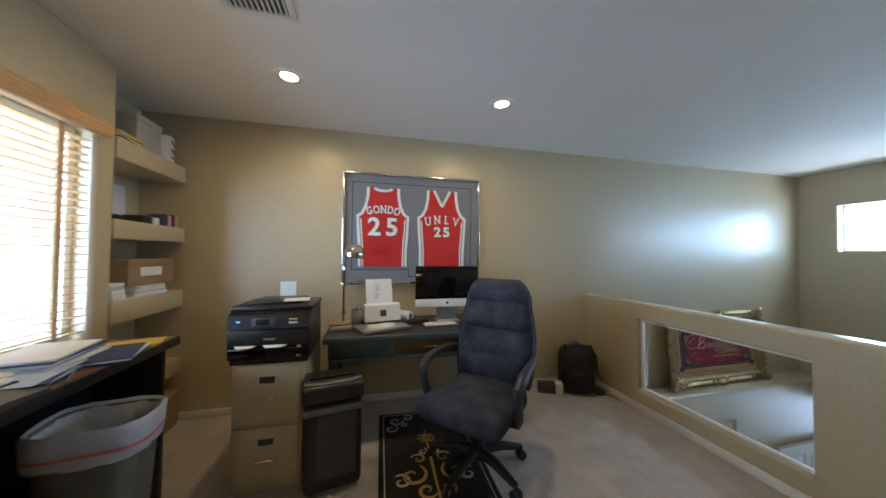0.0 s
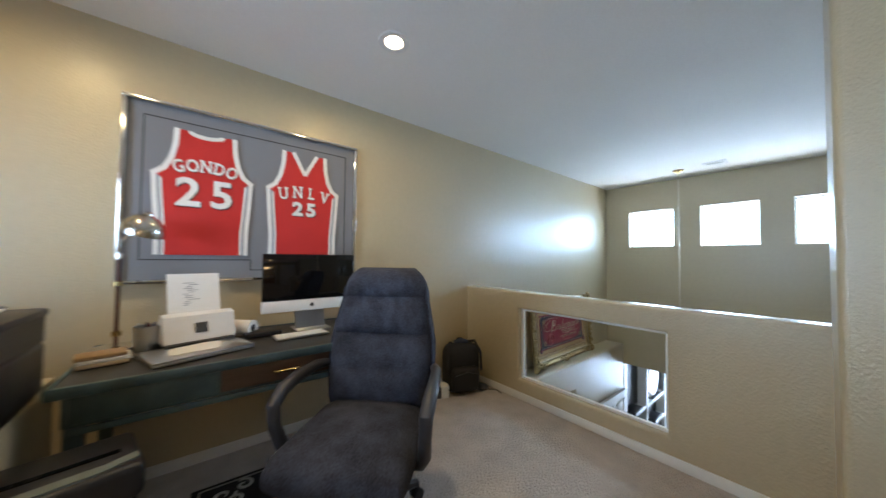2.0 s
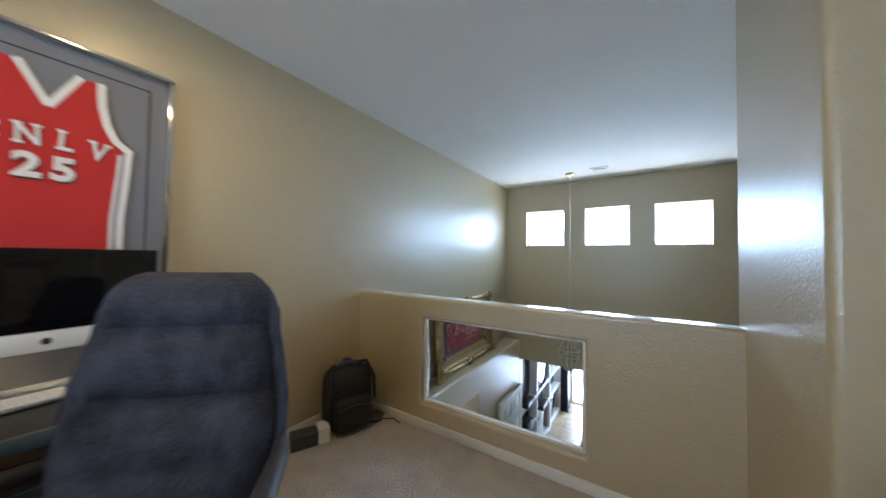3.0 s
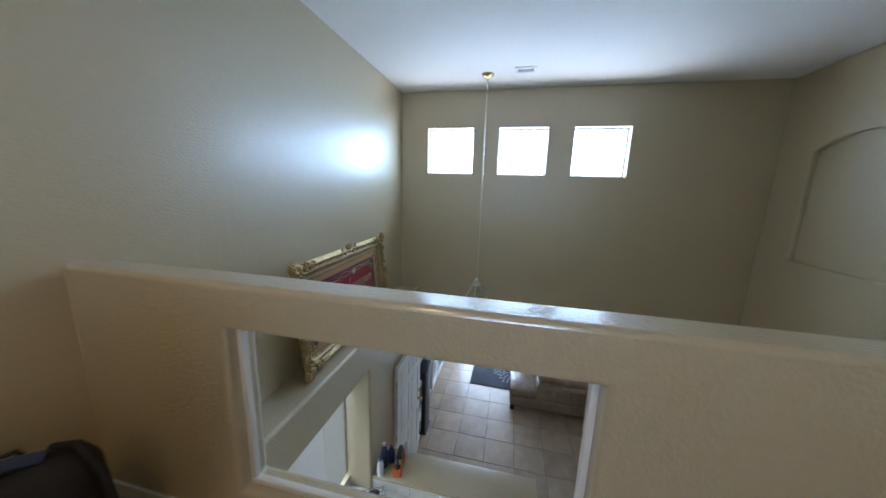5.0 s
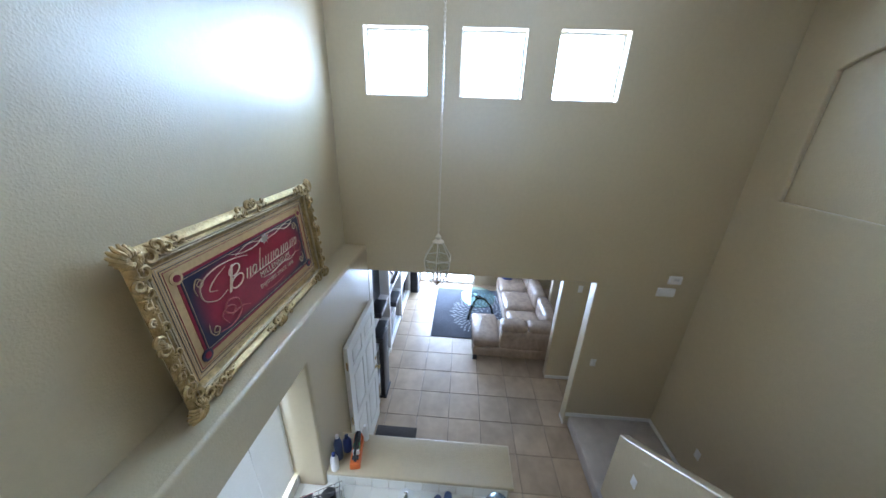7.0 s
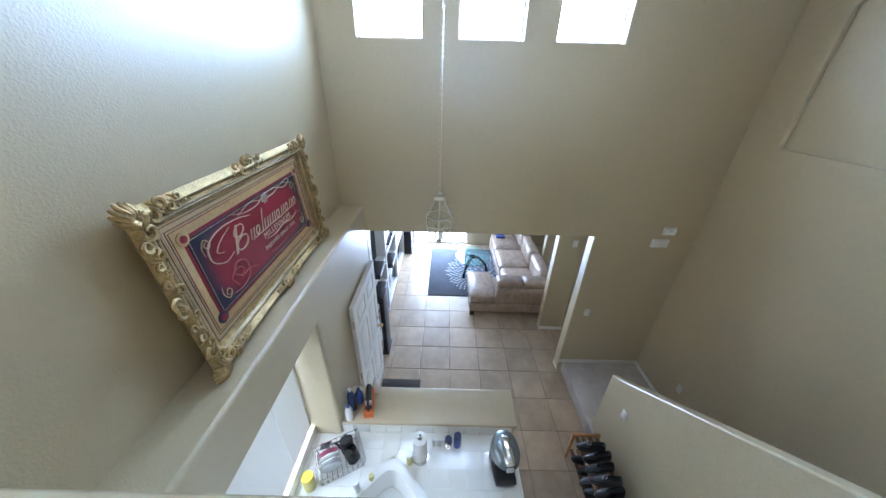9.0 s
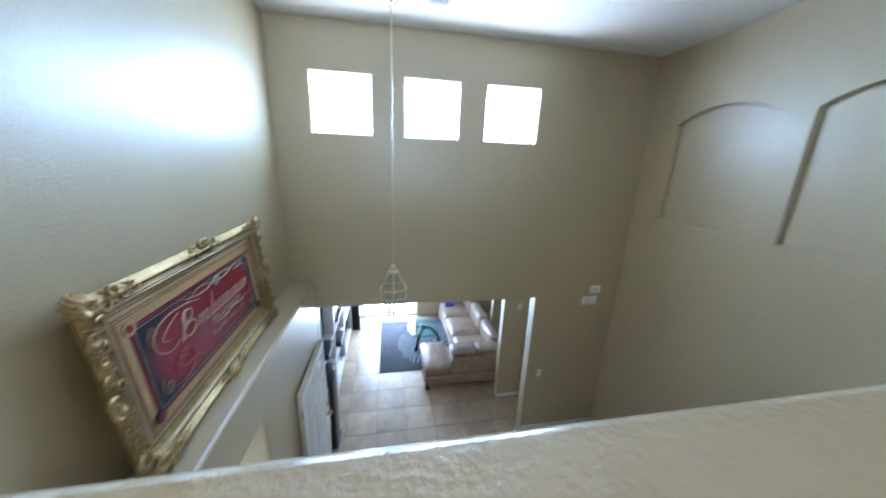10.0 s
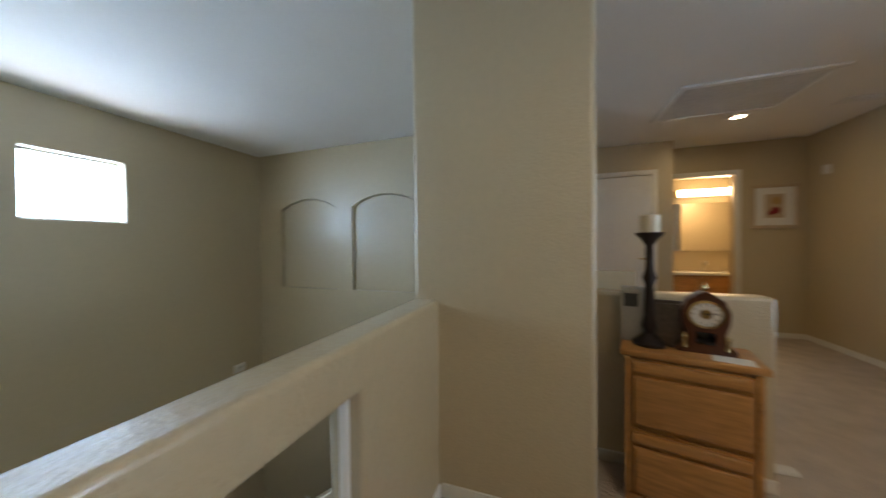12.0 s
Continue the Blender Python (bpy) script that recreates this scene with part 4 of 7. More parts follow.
for k, (m, dx) in enumerate(((CREAM, 0), (PAPER, 0.006), (CARD, -0.004))):
    bm = B()
    box(bm, -0.075 + dx, 0.075 + dx, -0.05, 0.05, k * 0.016, k * 0.016 + 0.015, 0.002)
    part("book", bm, m, bk)
# flat silver packs, given the shape of a closed laptop
lt = thing("laptop", (-2.19, -0.46, ZD, 0, 0, 18), "flat silver packs, built as a closed laptop, lying at an angle", "laptop")
bm = B()
box(bm, -0.19, 0.19, -0.125, 0.125, 0.0, 0.012, 0.005)
part("base", bm, STEEL, lt)
bm = B()
box(bm, -0.19, 0.19, -0.125, 0.125, 0.0125, 0.021, 0.005)
part("lid", bm, STEEL, lt)
bm = B()
prism(bm, [(-0.12, -0.06), (0.05, -0.08), (0.12, 0.02), (0.06, 0.08), (-0.10, 0.05)], "z", 0.0, 0.002)
solo("clear_sleeve", bm, PAPER, "pale crumpled paper on the flat silver packs", "paper", m=pose(-2.19, -0.46, ZD + 0.0215, 0, 0, 18))
rl = thing("paper_roll", (-1.99, -0.22, ZD + 0.044, 90, 0, 48), "white roll with a black core hole", "paper roll")
part("roll", lathe(B(), [(0.020, -0.06), (0.044, -0.06), (0.044, 0.06), (0.020, 0.06)], 24, close=False), WHITEP, rl)
part("core", lathe(B(), [(0.0, -0.058), (0.020, -0.058), (0.020, 0.058), (0.0, 0.058)], 20), INK, rl)
bm = B()
box(bm, -0.09, 0.09, -0.05, 0.05, 0.0, 0.025, 0.006)
solo("card_reader", bm, BLACK, "flat black electronic box behind the keyboard", "electronics", m=pose(-1.90, -0.28, ZD, 0, 0, 5))

# ---------- rug under the chair ----------
rg = thing("scroll_rug", (-1.89, -0.92, 0.0, 0, 0, -2), "small black wool rug with gold and grey scrolls", "rug")
bm = B()
box(bm, -0.33, 0.33, -0.62, 0.62, 0.0, 0.012, 0.004)
part("rug_base", bm, MATBLACK, rg)
for r in ((-0.30, 0.30, 0.585, 0.592), (-0.30, 0.30, -0.592, -0.585), (-0.30, -0.293, -0.585, 0.585), (0.293, 0.30, -0.585, 0.585)):
    bm = B()
    box(bm, *r, 0.0125, 0.0145)
    part("border_line", bm, GREYWOOL, rg)


def scroll(parent, cx, cy, r, turns, a0, m, sg=1, w=0.009):
    pts = []
    for k in range(22):
        u = k / 21
        a = a0 + sg * turns * 2 * math.pi * u
        q = r * (1 - 0.82 * u)
        pts.append((cx + q * math.cos(a), cy + q * math.sin(a), 0.012))
    part("scroll", tube(B(), pts, w, 5, rs=[w * (0.5 + 0.8 * math.sin(math.pi * min(k / 21 + 0.1, 1))) for k in range(22)]), m, parent).matrix_basis = Matrix.Translation((0, 0, 0.0085)) @ Matrix.Diagonal((1, 1, 0.3, 1))


for sx in (-1, 1):
    for sy in (-1, 1):
        for dx, dy, r, a in ((0.20, 0.50, 0.055, 0), (0.11, 0.535, 0.045, 2), (0.24, 0.40, 0.05, 1), (0.15, 0.44, 0.035, 3)):
            scroll(rg, sx * dx, sy * dy, r, 1.2, a, GREYWOOL, sx * sy)
    for dx, dy, r, a, m, w in ((0.028, 0.27, 0.025, 0.2, GOLDWOOL, 0.005), (0.035, 0.22, 0.03, 0.4, GOLDWOOL, 0.005), (0.045, 0.10, 0.035, 2.0, GREYWOOL, 0.006), (0.08, 0.03, 0.05, 0.4, GOLDWOOL, 0.008), (0.13, -0.11, 0.09, 2.2, GOLDWOOL, 0.011), (0.20, -0.15, 0.06, 1.0, GREYWOOL, 0.009), (0.06, -0.24, 0.06, 3.6, GOLDWOOL, 0.009), (0.07, -0.38, 0.045, 0.2, GOLDWOOL, 0.007)):
        scroll(rg, sx * dx, dy, r, 1.1, a if sx > 0 else math.pi - a, m, sx, w)
part("stem", tube(B(), [(0, -0.40, 0.012), (0, -0.02, 0.012), (0, 0.18, 0.012), (0, 0.33, 0.012)], 0.012, 5, rs=[0.005, 0.012, 0.005, 0.007]), GOLDWOOL, rg)

# ---------- office chair ----------
def office_chair(m):
    c = thing("office_chair", m, "high-backed office chair in dark blue-grey fabric, black arms", "chair")
    bm = B()
    cushion(bm, -0.27, 0.27, -0.33, 0.22, 0.355, 0.495, 0.085, 0.045)
    part("seat", bm, FABRIC, c)
    bm = B()
    box(bm, -0.2, 0.2, -0.2, 0.2, 0.36, 0.385, 0.02)
    part("seat_pan", bm, BLACK, c)
    tilt = Matrix.Translation((0, 0.20, 0.47)) @ pose(0, 0, 0, -10, 0, 0)
    # one padded back with two cross seams and shallow tufts
    bm = B()
    nu, nv = 40, 64
    rows = []
    for j in range(nv + 1):
        v = j / nv
        hw = 0.252 + 0.022 * math.sin(math.pi * min(v / 0.75, 1.0)) - 0.036 * max(0.0, v - 0.45) / 0.55
        if v > 0.78:
            hw -= 0.066 * ((v - 0.78) / 0.22) ** 3.6
        row = []
        for i in range(nu + 1):
            s = 2 * i / nu - 1
            fat = (1 - abs(s) ** 5) ** 0.6 * (1 - abs(2 * v - 1) ** 9) ** 0.5
            y = 0.02 - 0.105 * fat - 0.018 * math.exp(-((v - 0.22) / 0.16) ** 2) * fat
            for vs in (0.26, 0.50, 0.76):
                deep = 0.35 if vs < 0.3 else 1.0
                y += deep * (0.013 * math.exp(-((v - vs) / 0.012) ** 2) + 0.014 * math.exp(-((v - vs) / 0.045) ** 2)) * fat
                for su in (-0.42, 0.42):
                    y += deep * 0.020 * math.exp(-((v - vs) / 0.06) ** 2 - ((s - su) / 0.09) ** 2) * fat
            y += 0.004 * fat * math.sin(23 * s + 9 * v) * math.sin(31 * v + 2)
            y += 0.006 * fat * math.exp(-((abs(s) - 0.62) / 0.05) ** 2)
            row.append(bm.verts.new((s * hw, y, 0.0 + 0.70 * v)))
        rows.append(row)
    for j in range(nv):
        for i in range(nu):
            bm.faces.new((rows[j][i], rows[j][i + 1], rows[j + 1][i + 1], rows[j + 1][i]))
    bmesh.ops.transform(bm, matrix=tilt, verts=bm.verts[:])
    part("back_cushion", bm, FABRIC, c)
    bm = B()
    shape = []
    for k in range(21):
        v = k / 20
        hw = 0.252 + 0.022 * math.sin(math.pi * min(v / 0.75, 1.0)) - 0.036 * max(0.0, v - 0.45) / 0.55
        if v > 0.78:
            hw -= 0.066 * ((v - 0.78) / 0.22) ** 3.6
        shape.append((hw + 0.004, 0.70 * v - 0.01))
    shape += [(-x, z) for x, z in reversed(shape)]
    prism(bm, shape, "y", -0.012, 0.07)
    bmesh.ops.bevel(bm, geom=[e for e in bm.edges if abs(e.verts[0].co.y - e.verts[1].co.y) < 1e-5], offset=0.022, segments=3, profile=0.5, affect="EDGES", clamp_overlap=True)
    bmesh.ops.transform(bm, matrix=tilt, verts=bm.verts[:])
    part("backrest_shell", bm, FABRIC, c)
    bm = B()
    box(bm, -0.05, 0.05, 0.18, 0.27, 0.36, 0.60, 0.015)
    part("back_bracket", bm, BLACK, c)
    for s in (-1, 1):
        x = s * 0.30
        part("armrest", tube(B(), [(x - s * 0.06, 0.27, 0.60), (x - s * 0.02, 0.24, 0.655), (x + s * 0.005, 0.15, 0.67), (x + s * 0.015, 0.0, 0.665), (x + s * 0.015, -0.10, 0.65), (x + s * 0.012, -0.16, 0.61), (x + s * 0.008, -0.155, 0.53), (x, -0.12, 0.44), (x - s * 0.02, -0.08, 0.385), (x - s * 0.10, -0.07, 0.37)], 0.024, 10, rs=[0.018, 0.022, 0.025, 0.028, 0.030, 0.028, 0.026, 0.028, 0.026, 0.02]), ARMGREY, c, "dark grey plastic armrest")
    part("gas_column", lathe(B(), [(0.04, 0.12), (0.04, 0.24), (0.026, 0.24), (0.026, 0.37), (0.0, 0.37)], 18), BLACK, c)
    part("hub", lathe(B(), [(0.0, 0.07), (0.055, 0.075), (0.05, 0.14), (0.0, 0.15)], 18), BLACK, c)
    for k in range(5):
        a = math.radians(50 + 72 * k)
        d = Vector((math.cos(a), math.sin(a), 0))
        part("base_arm", tube(B(), [d * 0.03 + Vector((0, 0, 0.115)), d * 0.16 + Vector((0, 0, 0.11)), d * 0.31 + Vector((0, 0, 0.075))], 0.026, 8, rs=[0.032, 0.028, 0.019]), BLACK, c)
        bm = B()
        t = Vector((-d.y, d.x, 0))
        for s in (-0.016, 0.016):
            tube(bm, [d * 0.31 + t * (s - 0.009) + Vector((0, 0, 0.028)), d * 0.31 + t * (s + 0.009) + Vector((0, 0, 0.028))], 0.028, 14)
        tube(bm, [d * 0.31 + Vector((0, 0, 0.03)), d * 0.31 + Vector((0, 0, 0.075))], 0.008, 6)
        part("caster", bm, BLACK, c)
    return c


office_chair(pose(-1.62, -1.03, 0.0, 0, 0, -46))

# ---------- backpack and things in the corner ----------
bp = thing("backpack", (-0.28, -0.20, 0.0, 0, 0, -20), "black nylon backpack leaning in the corner", "backpack")
bm = B()
cushion(bm, -0.17, 0.17, -0.11, 0.10, 0.0, 0.43, 0.09, 0.0)
part("bag", bm, NYLON, bp)
bm = B()
cushion(bm, -0.13, 0.13, -0.17, -0.07, 0.03, 0.25, 0.05, 0.0)
part("front_pocket", bm, NYLON, bp)
part("zip", tube(B(), [(-0.11, -0.165, 0.19), (0, -0.172, 0.215), (0.11, -0.165, 0.19)], 0.004, 5), DARKGREY, bp)
for s in (-1, 1):
    part("strap", tube(B(), [(s * 0.08, 0.05, 0.42), (s * 0.12, -0.04, 0.45), (s * 0.15, -0.11, 0.36), (s * 0.16, -0.11, 0.2)], 0.013, 6), NYLON, bp)
part("grab_loop", tube(B(), [(-0.04, 0.03, 0.42), (-0.02, 0.03, 0.465), (0.02, 0.03, 0.465), (0.04, 0.03, 0.42)], 0.007, 6), NYLON, bp)
bm = B()
tube(bm, [(-0.06, 0.02, 0.43), (0.0, 0.0, 0.452), (0.06, -0.01, 0.435)], 0.02, 8)
part("hanging_cloth", bm, NAVYCARD, bp, "small dark blue cloth on top")
bx = thing("small_box", (-0.57, -0.17, 0.0, 0, 0, -24), "opened black carton with a white end on the carpet", "box")
bm = B()
box(bm, -0.10, 0.10, -0.05, 0.05, 0.0, 0.085, 0.003)
part("carton", bm, DARKGREY, bx)
bm = B()
box(bm, 0.06, 0.13, -0.055, 0.055, 0.0, 0.10, 0.003)
part("flap", bm, PAPER, bx)
bm = B()
lathe(bm, [(0.0, 0.0), (0.06, 0.0), (0.065, 0.02), (0.05, 0.032), (0.0, 0.034)], 22)
solo("round_puck", bm, DARKGREY, "round grey puck-shaped device on the carpet", "electronics", m=pose(-0.10, -0.30, 0.0))
part_cord = tube(B(), [(-0.08, -0.36, 0.006), (-0.03, -0.42, 0.006), (-0.05, -0.5, 0.006)], 0.004, 5)
solo("cable_end", part_cord, INK, "short black cord lying on the carpet", "cord")
cord = tube(B(), [(-2.55, -0.06, 0.62), (-2.48, -0.2, 0.5), (-2.36, -0.1, 0.42), (-2.2, -0.08, 0.5), (-2.05, -0.08, 0.6)], 0.004, 6)
solo("power_cord", cord, INK, "black power cord hanging under the desk", "cord")
cord = tube(B(), [(-3.08, -0.05, 0.14), (-3.10, -0.12, 0.06), (-3.02, -0.17, 0.01), (-3.09, -0.22, 0.01), (-3.13, -0.14, 0.01), (-3.04, -0.1, 0.012)], 0.006, 6)
solo("coiled_cord", cord, INK, "black cord coiled on the carpet by the cabinet", "cord")


# ---------- side desk by the window, bin, papers ----------
ZS = 0.855
sd = thing("side_desk", (-3.52, -1.75, 0.0), "long walnut-topped desk with black edges under the window", "desk")
bm = B()
box(bm, -0.20, 0.19, -0.95, 0.90, ZS - 0.022, ZS, 0.003)
part("desktop", bm, WALNUT, sd)
bm = B()
box(bm, 0.19, 0.205, -0.95, 0.90, ZS - 0.045, ZS - 0.001, 0.005)
box(bm, -0.20, 0.205, 0.90, 0.912, ZS - 0.045, ZS - 0.001, 0.005)
part("edge_band", bm, BLACK, sd, "black rubber edge band")
for y in (-0.90, 0.84):
    bm = B()
    box(bm, -0.19, 0.16, y, y + 0.03, 0.0, ZS - 0.022, 0.003)
    part("side_panel", bm, BLACK, sd)
bm = B()
box(bm, -0.15, -0.13, -0.87, 0.84, 0.25, ZS - 0.022)
part("back_panel", bm, BLACK, sd)
bm = B()
box(bm, -0.13, 0.16, -0.87, 0.84, 0.30, 0.32)
part("shelf", bm, BLACK, sd)


def pile(name, x, y, z, rz, sheets, label, cat):
    t = thing(name, (x, y, z, 0, 0, rz), label, cat)
    h = 0.0
    random.seed(len(label))
    for m, w, d, th, nm in sheets:
        bm = B()
        box(bm, -w / 2, w / 2, -d / 2, d / 2, 0, th, min(0.002, th / 3))
        o = part(nm, bm, m, t)
        o.matrix_basis = pose(random.uniform(-0.012, 0.012), random.uniform(-0.015, 0.015), h, 0, 0, random.uniform(-7, 7))
        h += th + 0.0004
    return t


S = "sheet"
pile("paper_pile", -3.56, -1.28, ZS, 8, [(NAVYCARD, 0.26, 0.36, 0.012, "folder"), (PAPERBLUE, 0.25, 0.34, 0.008, "folder"), (PAPER, 0.24, 0.33, 0.012, S), (PAPERBLUE, 0.24, 0.33, 0.006, "folder"), (PAPER, 0.23, 0.31, 0.014, S), (NAVYCARD, 0.25, 0.34, 0.004, "folder"), (PAPER, 0.22, 0.30, 0.010, S)], "tall pile of white papers and blue folders", "papers")
pile("folder_pile", -3.56, -1.66, ZS, -6, [(NAVYCARD, 0.26, 0.34, 0.014, "folder"), (PAPERBLUE, 0.24, 0.32, 0.01, "folder"), (NAVYCARD, 0.25, 0.33, 0.01, "folder"), (PAPER, 0.23, 0.31, 0.012, S), (PAPER, 0.22, 0.3, 0.01, S)], "pile of navy folders topped with white sheets", "papers")
pile("envelope", -3.44, -0.98, ZS, 20, [(MANILA, 0.23, 0.16, 0.004, "envelope"), (MANILA, 0.22, 0.15, 0.003, "envelope")], "yellow manila envelopes at the desk end", "envelope")
pile("blue_folders", -3.40, -1.18, ZS, 24, [(NAVYCARD, 0.20, 0.28, 0.010, "folder"), (PAPERBLUE, 0.20, 0.27, 0.006, "folder"), (NAVYCARD, 0.19, 0.27, 0.006, "folder")], "navy and pale blue folders fanned on the desk", "folders")
pile("loose_folders", -3.50, -1.46, ZS, 14, [(NAVYCARD, 0.28, 0.30, 0.006, "folder"), (PAPER, 0.26, 0.29, 0.004, S), (PAPERBLUE, 0.27, 0.30, 0.005, "folder"), (PAPER, 0.25, 0.28, 0.003, S), (NAVYCARD, 0.26, 0.29, 0.006, "folder"), (PAPERBLUE, 0.24, 0.28, 0.003, S)], "loose blue folders and white sheets lying askew", "folders")
cl = thing("desk_calculator", (-3.40, -1.60, ZS, 0, 0, 80), "dark desktop calculator beside the papers", "calculator")
bm = B()
prism(bm, [(-0.08, 0.0), (0.08, 0.0), (0.08, 0.035), (-0.08, 0.015)], "x", -0.06, 0.06)
part("case", bm, DARKGREY, cl)
bm = B()
box(bm, -0.05, 0.05, 0.035, 0.07, 0.03, 0.037)
part("display", bm, STEEL, cl)
pn = tube(B(), [(0, -0.07, 0.005), (0, 0.07, 0.005)], 0.005, 8)
solo("pen", pn, STEEL, "slim metal pen on the desk", "pen", m=pose(-3.36, -1.42, ZS, 0, 0, 30))

wb = thing("waste_bin", (-3.345, -1.30, 0.0, 0, 0, 10), "grey plastic waste bin with white liner, red drawstring", "waste bin")


def rounded(hx, hy, z, n=32, p=4.0):
    out = []
    for k in range(n):
        a = 2 * math.pi * k / n
        c, s = math.cos(a), math.sin(a)
        r = (abs(c / hx) ** p + abs(s / hy) ** p) ** (-1 / p)
        out.append((r * c, r * s, z))
    return out


def skin(bm, loops):
    vs = [[bm.verts.new(q) for q in lp_] for lp_ in loops]
    for a, b in zip(vs, vs[1:]):
        for k in range(len(a)):
            bm.faces.new((a[k], a[(k + 1) % len(a)], b[(k + 1) % len(a)], b[k]))
    return vs


bm = B()
v = skin(bm, [rounded(0.125, 0.10, 0.0), rounded(0.165, 0.135, 0.62), rounded(0.175, 0.145, 0.63), rounded(0.175, 0.145, 0.645), rounded(0.162, 0.132, 0.645), rounded(0.12, 0.095, 0.01)])
bm.faces.new(v[0][::-1])
bm.faces.new(v[-1])
part("bin", bm, BIN, wb)
bm = B()
random.seed(9)
def wavy(hx, hy, z, amp):
    return [(x * (1 + random.uniform(-amp, amp)), y * (1 + random.uniform(-amp, amp)), zz + random.uniform(-amp, amp) * 0.35) for x, y, zz in rounded(hx, hy, z)]
skin(bm, [wavy(0.10, 0.08, 0.25, 0.06), wavy(0.14, 0.11, 0.5, 0.05), wavy(0.155, 0.125, 0.63, 0.02), wavy(0.178, 0.148, 0.658, 0.01), wavy(0.186, 0.156, 0.64, 0.015), wavy(0.180, 0.150, 0.56, 0.02), wavy(0.177, 0.147, 0.525, 0.02)])
part("liner", bm, BAG, wb, "crinkled white bin liner folded over the rim")
bm = B()
skin(bm, [rounded(0.184, 0.154, 0.565), rounded(0.185, 0.155, 0.578)])
part("drawstring", bm, BAGRED, wb, "red drawstring band")

# ---------- on the alcove shelves ----------
def carton(name, x0, x1, y0, y1, z, h, m, label, lab=None, cat="box"):
    t = thing(name, ((x0 + x1) / 2, (y0 + y1) / 2, z), label, cat)
    hx, hy = (x1 - x0) / 2, (y1 - y0) / 2
    bm = B()
    box(bm, -hx, hx, -hy, hy, 0, h, 0.004)
    part("carton", bm, m, t)
    bm = B()
    box(bm, -hx - 0.003, hx + 0.003, -hy - 0.003, hy + 0.003, h - 0.04, h + 0.003, 0.003)
    part("lid", bm, m, t)
    if lab:
        bm = B()
        box(bm, hx + 0.001, hx + 0.0035, -hy * 0.55, hy * 0.35, h * 0.35, h * 0.7)
        part("label_sheet", bm, lab, t, "pale paper label")
    return t


carton("storage_box", -3.99, -3.80, -0.44, -0.20, 2.0, 0.24, BOXGREY, "warm grey storage box on the top shelf")
sp = thing("boxed_gadget", (-3.83, -0.13, 2.0, 0, 0, 14), "white package with dark round pictures", "box")
bm = B()
box(bm, -0.06, 0.06, -0.05, 0.05, 0, 0.20, 0.006)
part("package", bm, WHITEP, sp)
for k, (yy, zz) in enumerate(((-0.02, 0.16), (0.02, 0.15), (-0.015, 0.10), (0.02, 0.09), (0.0, 0.045))):
    part("dot", lathe(B(), [(0.0, 0), (0.013, 0), (0.013, 0.003), (0.0, 0.003)], 12), INK, sp).matrix_basis = pose(0.06, yy, zz, 0, 90, 0)
bm = B()
box(bm, -0.05, 0.05, -0.028, 0.028, 0, 0.19, 0.01)
solo("dark_vase", bm, IRON, "dark bottle-shaped package at the shelf end", "bottle", m=pose(-3.86, -0.045, 2.0))
pile("envelope_pile", -3.84, -0.56, 2.0, 4, [(CREAM, 0.16, 0.22, 0.012, "envelope"), (INK, 0.15, 0.2, 0.006, "folder"), (PAPER, 0.15, 0.21, 0.012, S), (MANILA, 0.16, 0.24, 0.012, "envelope"), (OCHRE, 0.15, 0.23, 0.008, "envelope")], "pile of manila envelopes and papers", "envelopes")
bm = B()
box(bm, -0.01, 0.0, -0.26, 0.26, 0, 0.32, 0.003)
solo("white_board", bm, PAPER, "plain white board leaning in the alcove", "board", m=pose(-4.035, -0.40, 1.515, 0, -3, 0))
for k, (m, y, w, h) in enumerate(((INK, -0.36, 0.09, 0.055), (PAPER, -0.27, 0.05, 0.05), (NAVYCARD, -0.205, 0.03, 0.075), (MAROON, -0.165, 0.035, 0.09), (PAPERBLUE, -0.125, 0.03, 0.085), (MAROON, -0.085, 0.035, 0.095), (CREAM, -0.045, 0.025, 0.09))):
    b = thing("book", (-3.83, y, 1.515), "small hardback book standing on the shelf", "book", "books on the alcove shelf")
    bm = B()
    box(bm, -0.06, 0.06, -w / 2, w / 2, 0, h, 0.003)
    part("cover", bm, m, b)
    bm = B()
    box(bm, -0.058, 0.057, -w / 2 + 0.004, w / 2 - 0.004, 0.003, h + 0.001)
    part("pages", bm, PAPER, b)
bm = B()
cushion(bm, -0.05, 0.05, -0.04, 0.04, 0, 0.03, 0.015, 0.005)
solo("dark_pouch", bm, NYLON, "small black pouch on the shelf edge", "pouch", m=pose(-3.80, -0.63, 1.515))
pile("paper_stack", -3.87, -0.30, 1.03, 3, [(PAPER, 0.22, 0.30, 0.02, S), (PAPERBLUE, 0.22, 0.29, 0.008, S), (PAPER, 0.22, 0.3, 0.02, S), (PAPER, 0.21, 0.29, 0.018, S)], "stack of white papers under the cardboard box", "papers")
carton("cardboard_box", -3.99, -3.77, -0.52, -0.06, 1.102, 0.17, CARD, "brown cardboard box with a pale label", PAPER)
pile("white_ream", -3.82, -0.61, 1.03, 0, [(PAPER, 0.12, 0.12, 0.03, S), (PAPER, 0.12, 0.11, 0.03, S), (PAPERBLUE, 0.11, 0.11, 0.02, S), (PAPER, 0.12, 0.12, 0.02, S)], "short ream of white paper", "papers")
pile("loose_stack", -3.86, -0.32, 0.50, 5, [(PAPER, 0.22, 0.3, 0.03, S), (CREAM, 0.21, 0.28, 0.02, S), (PAPER, 0.22, 0.3, 0.02, S), (DARKGREY, 0.2, 0.26, 0.03, "binder"), (PAPER, 0.21, 0.29, 0.015, S)], "untidy stack of papers on the bottom shelf", "papers")
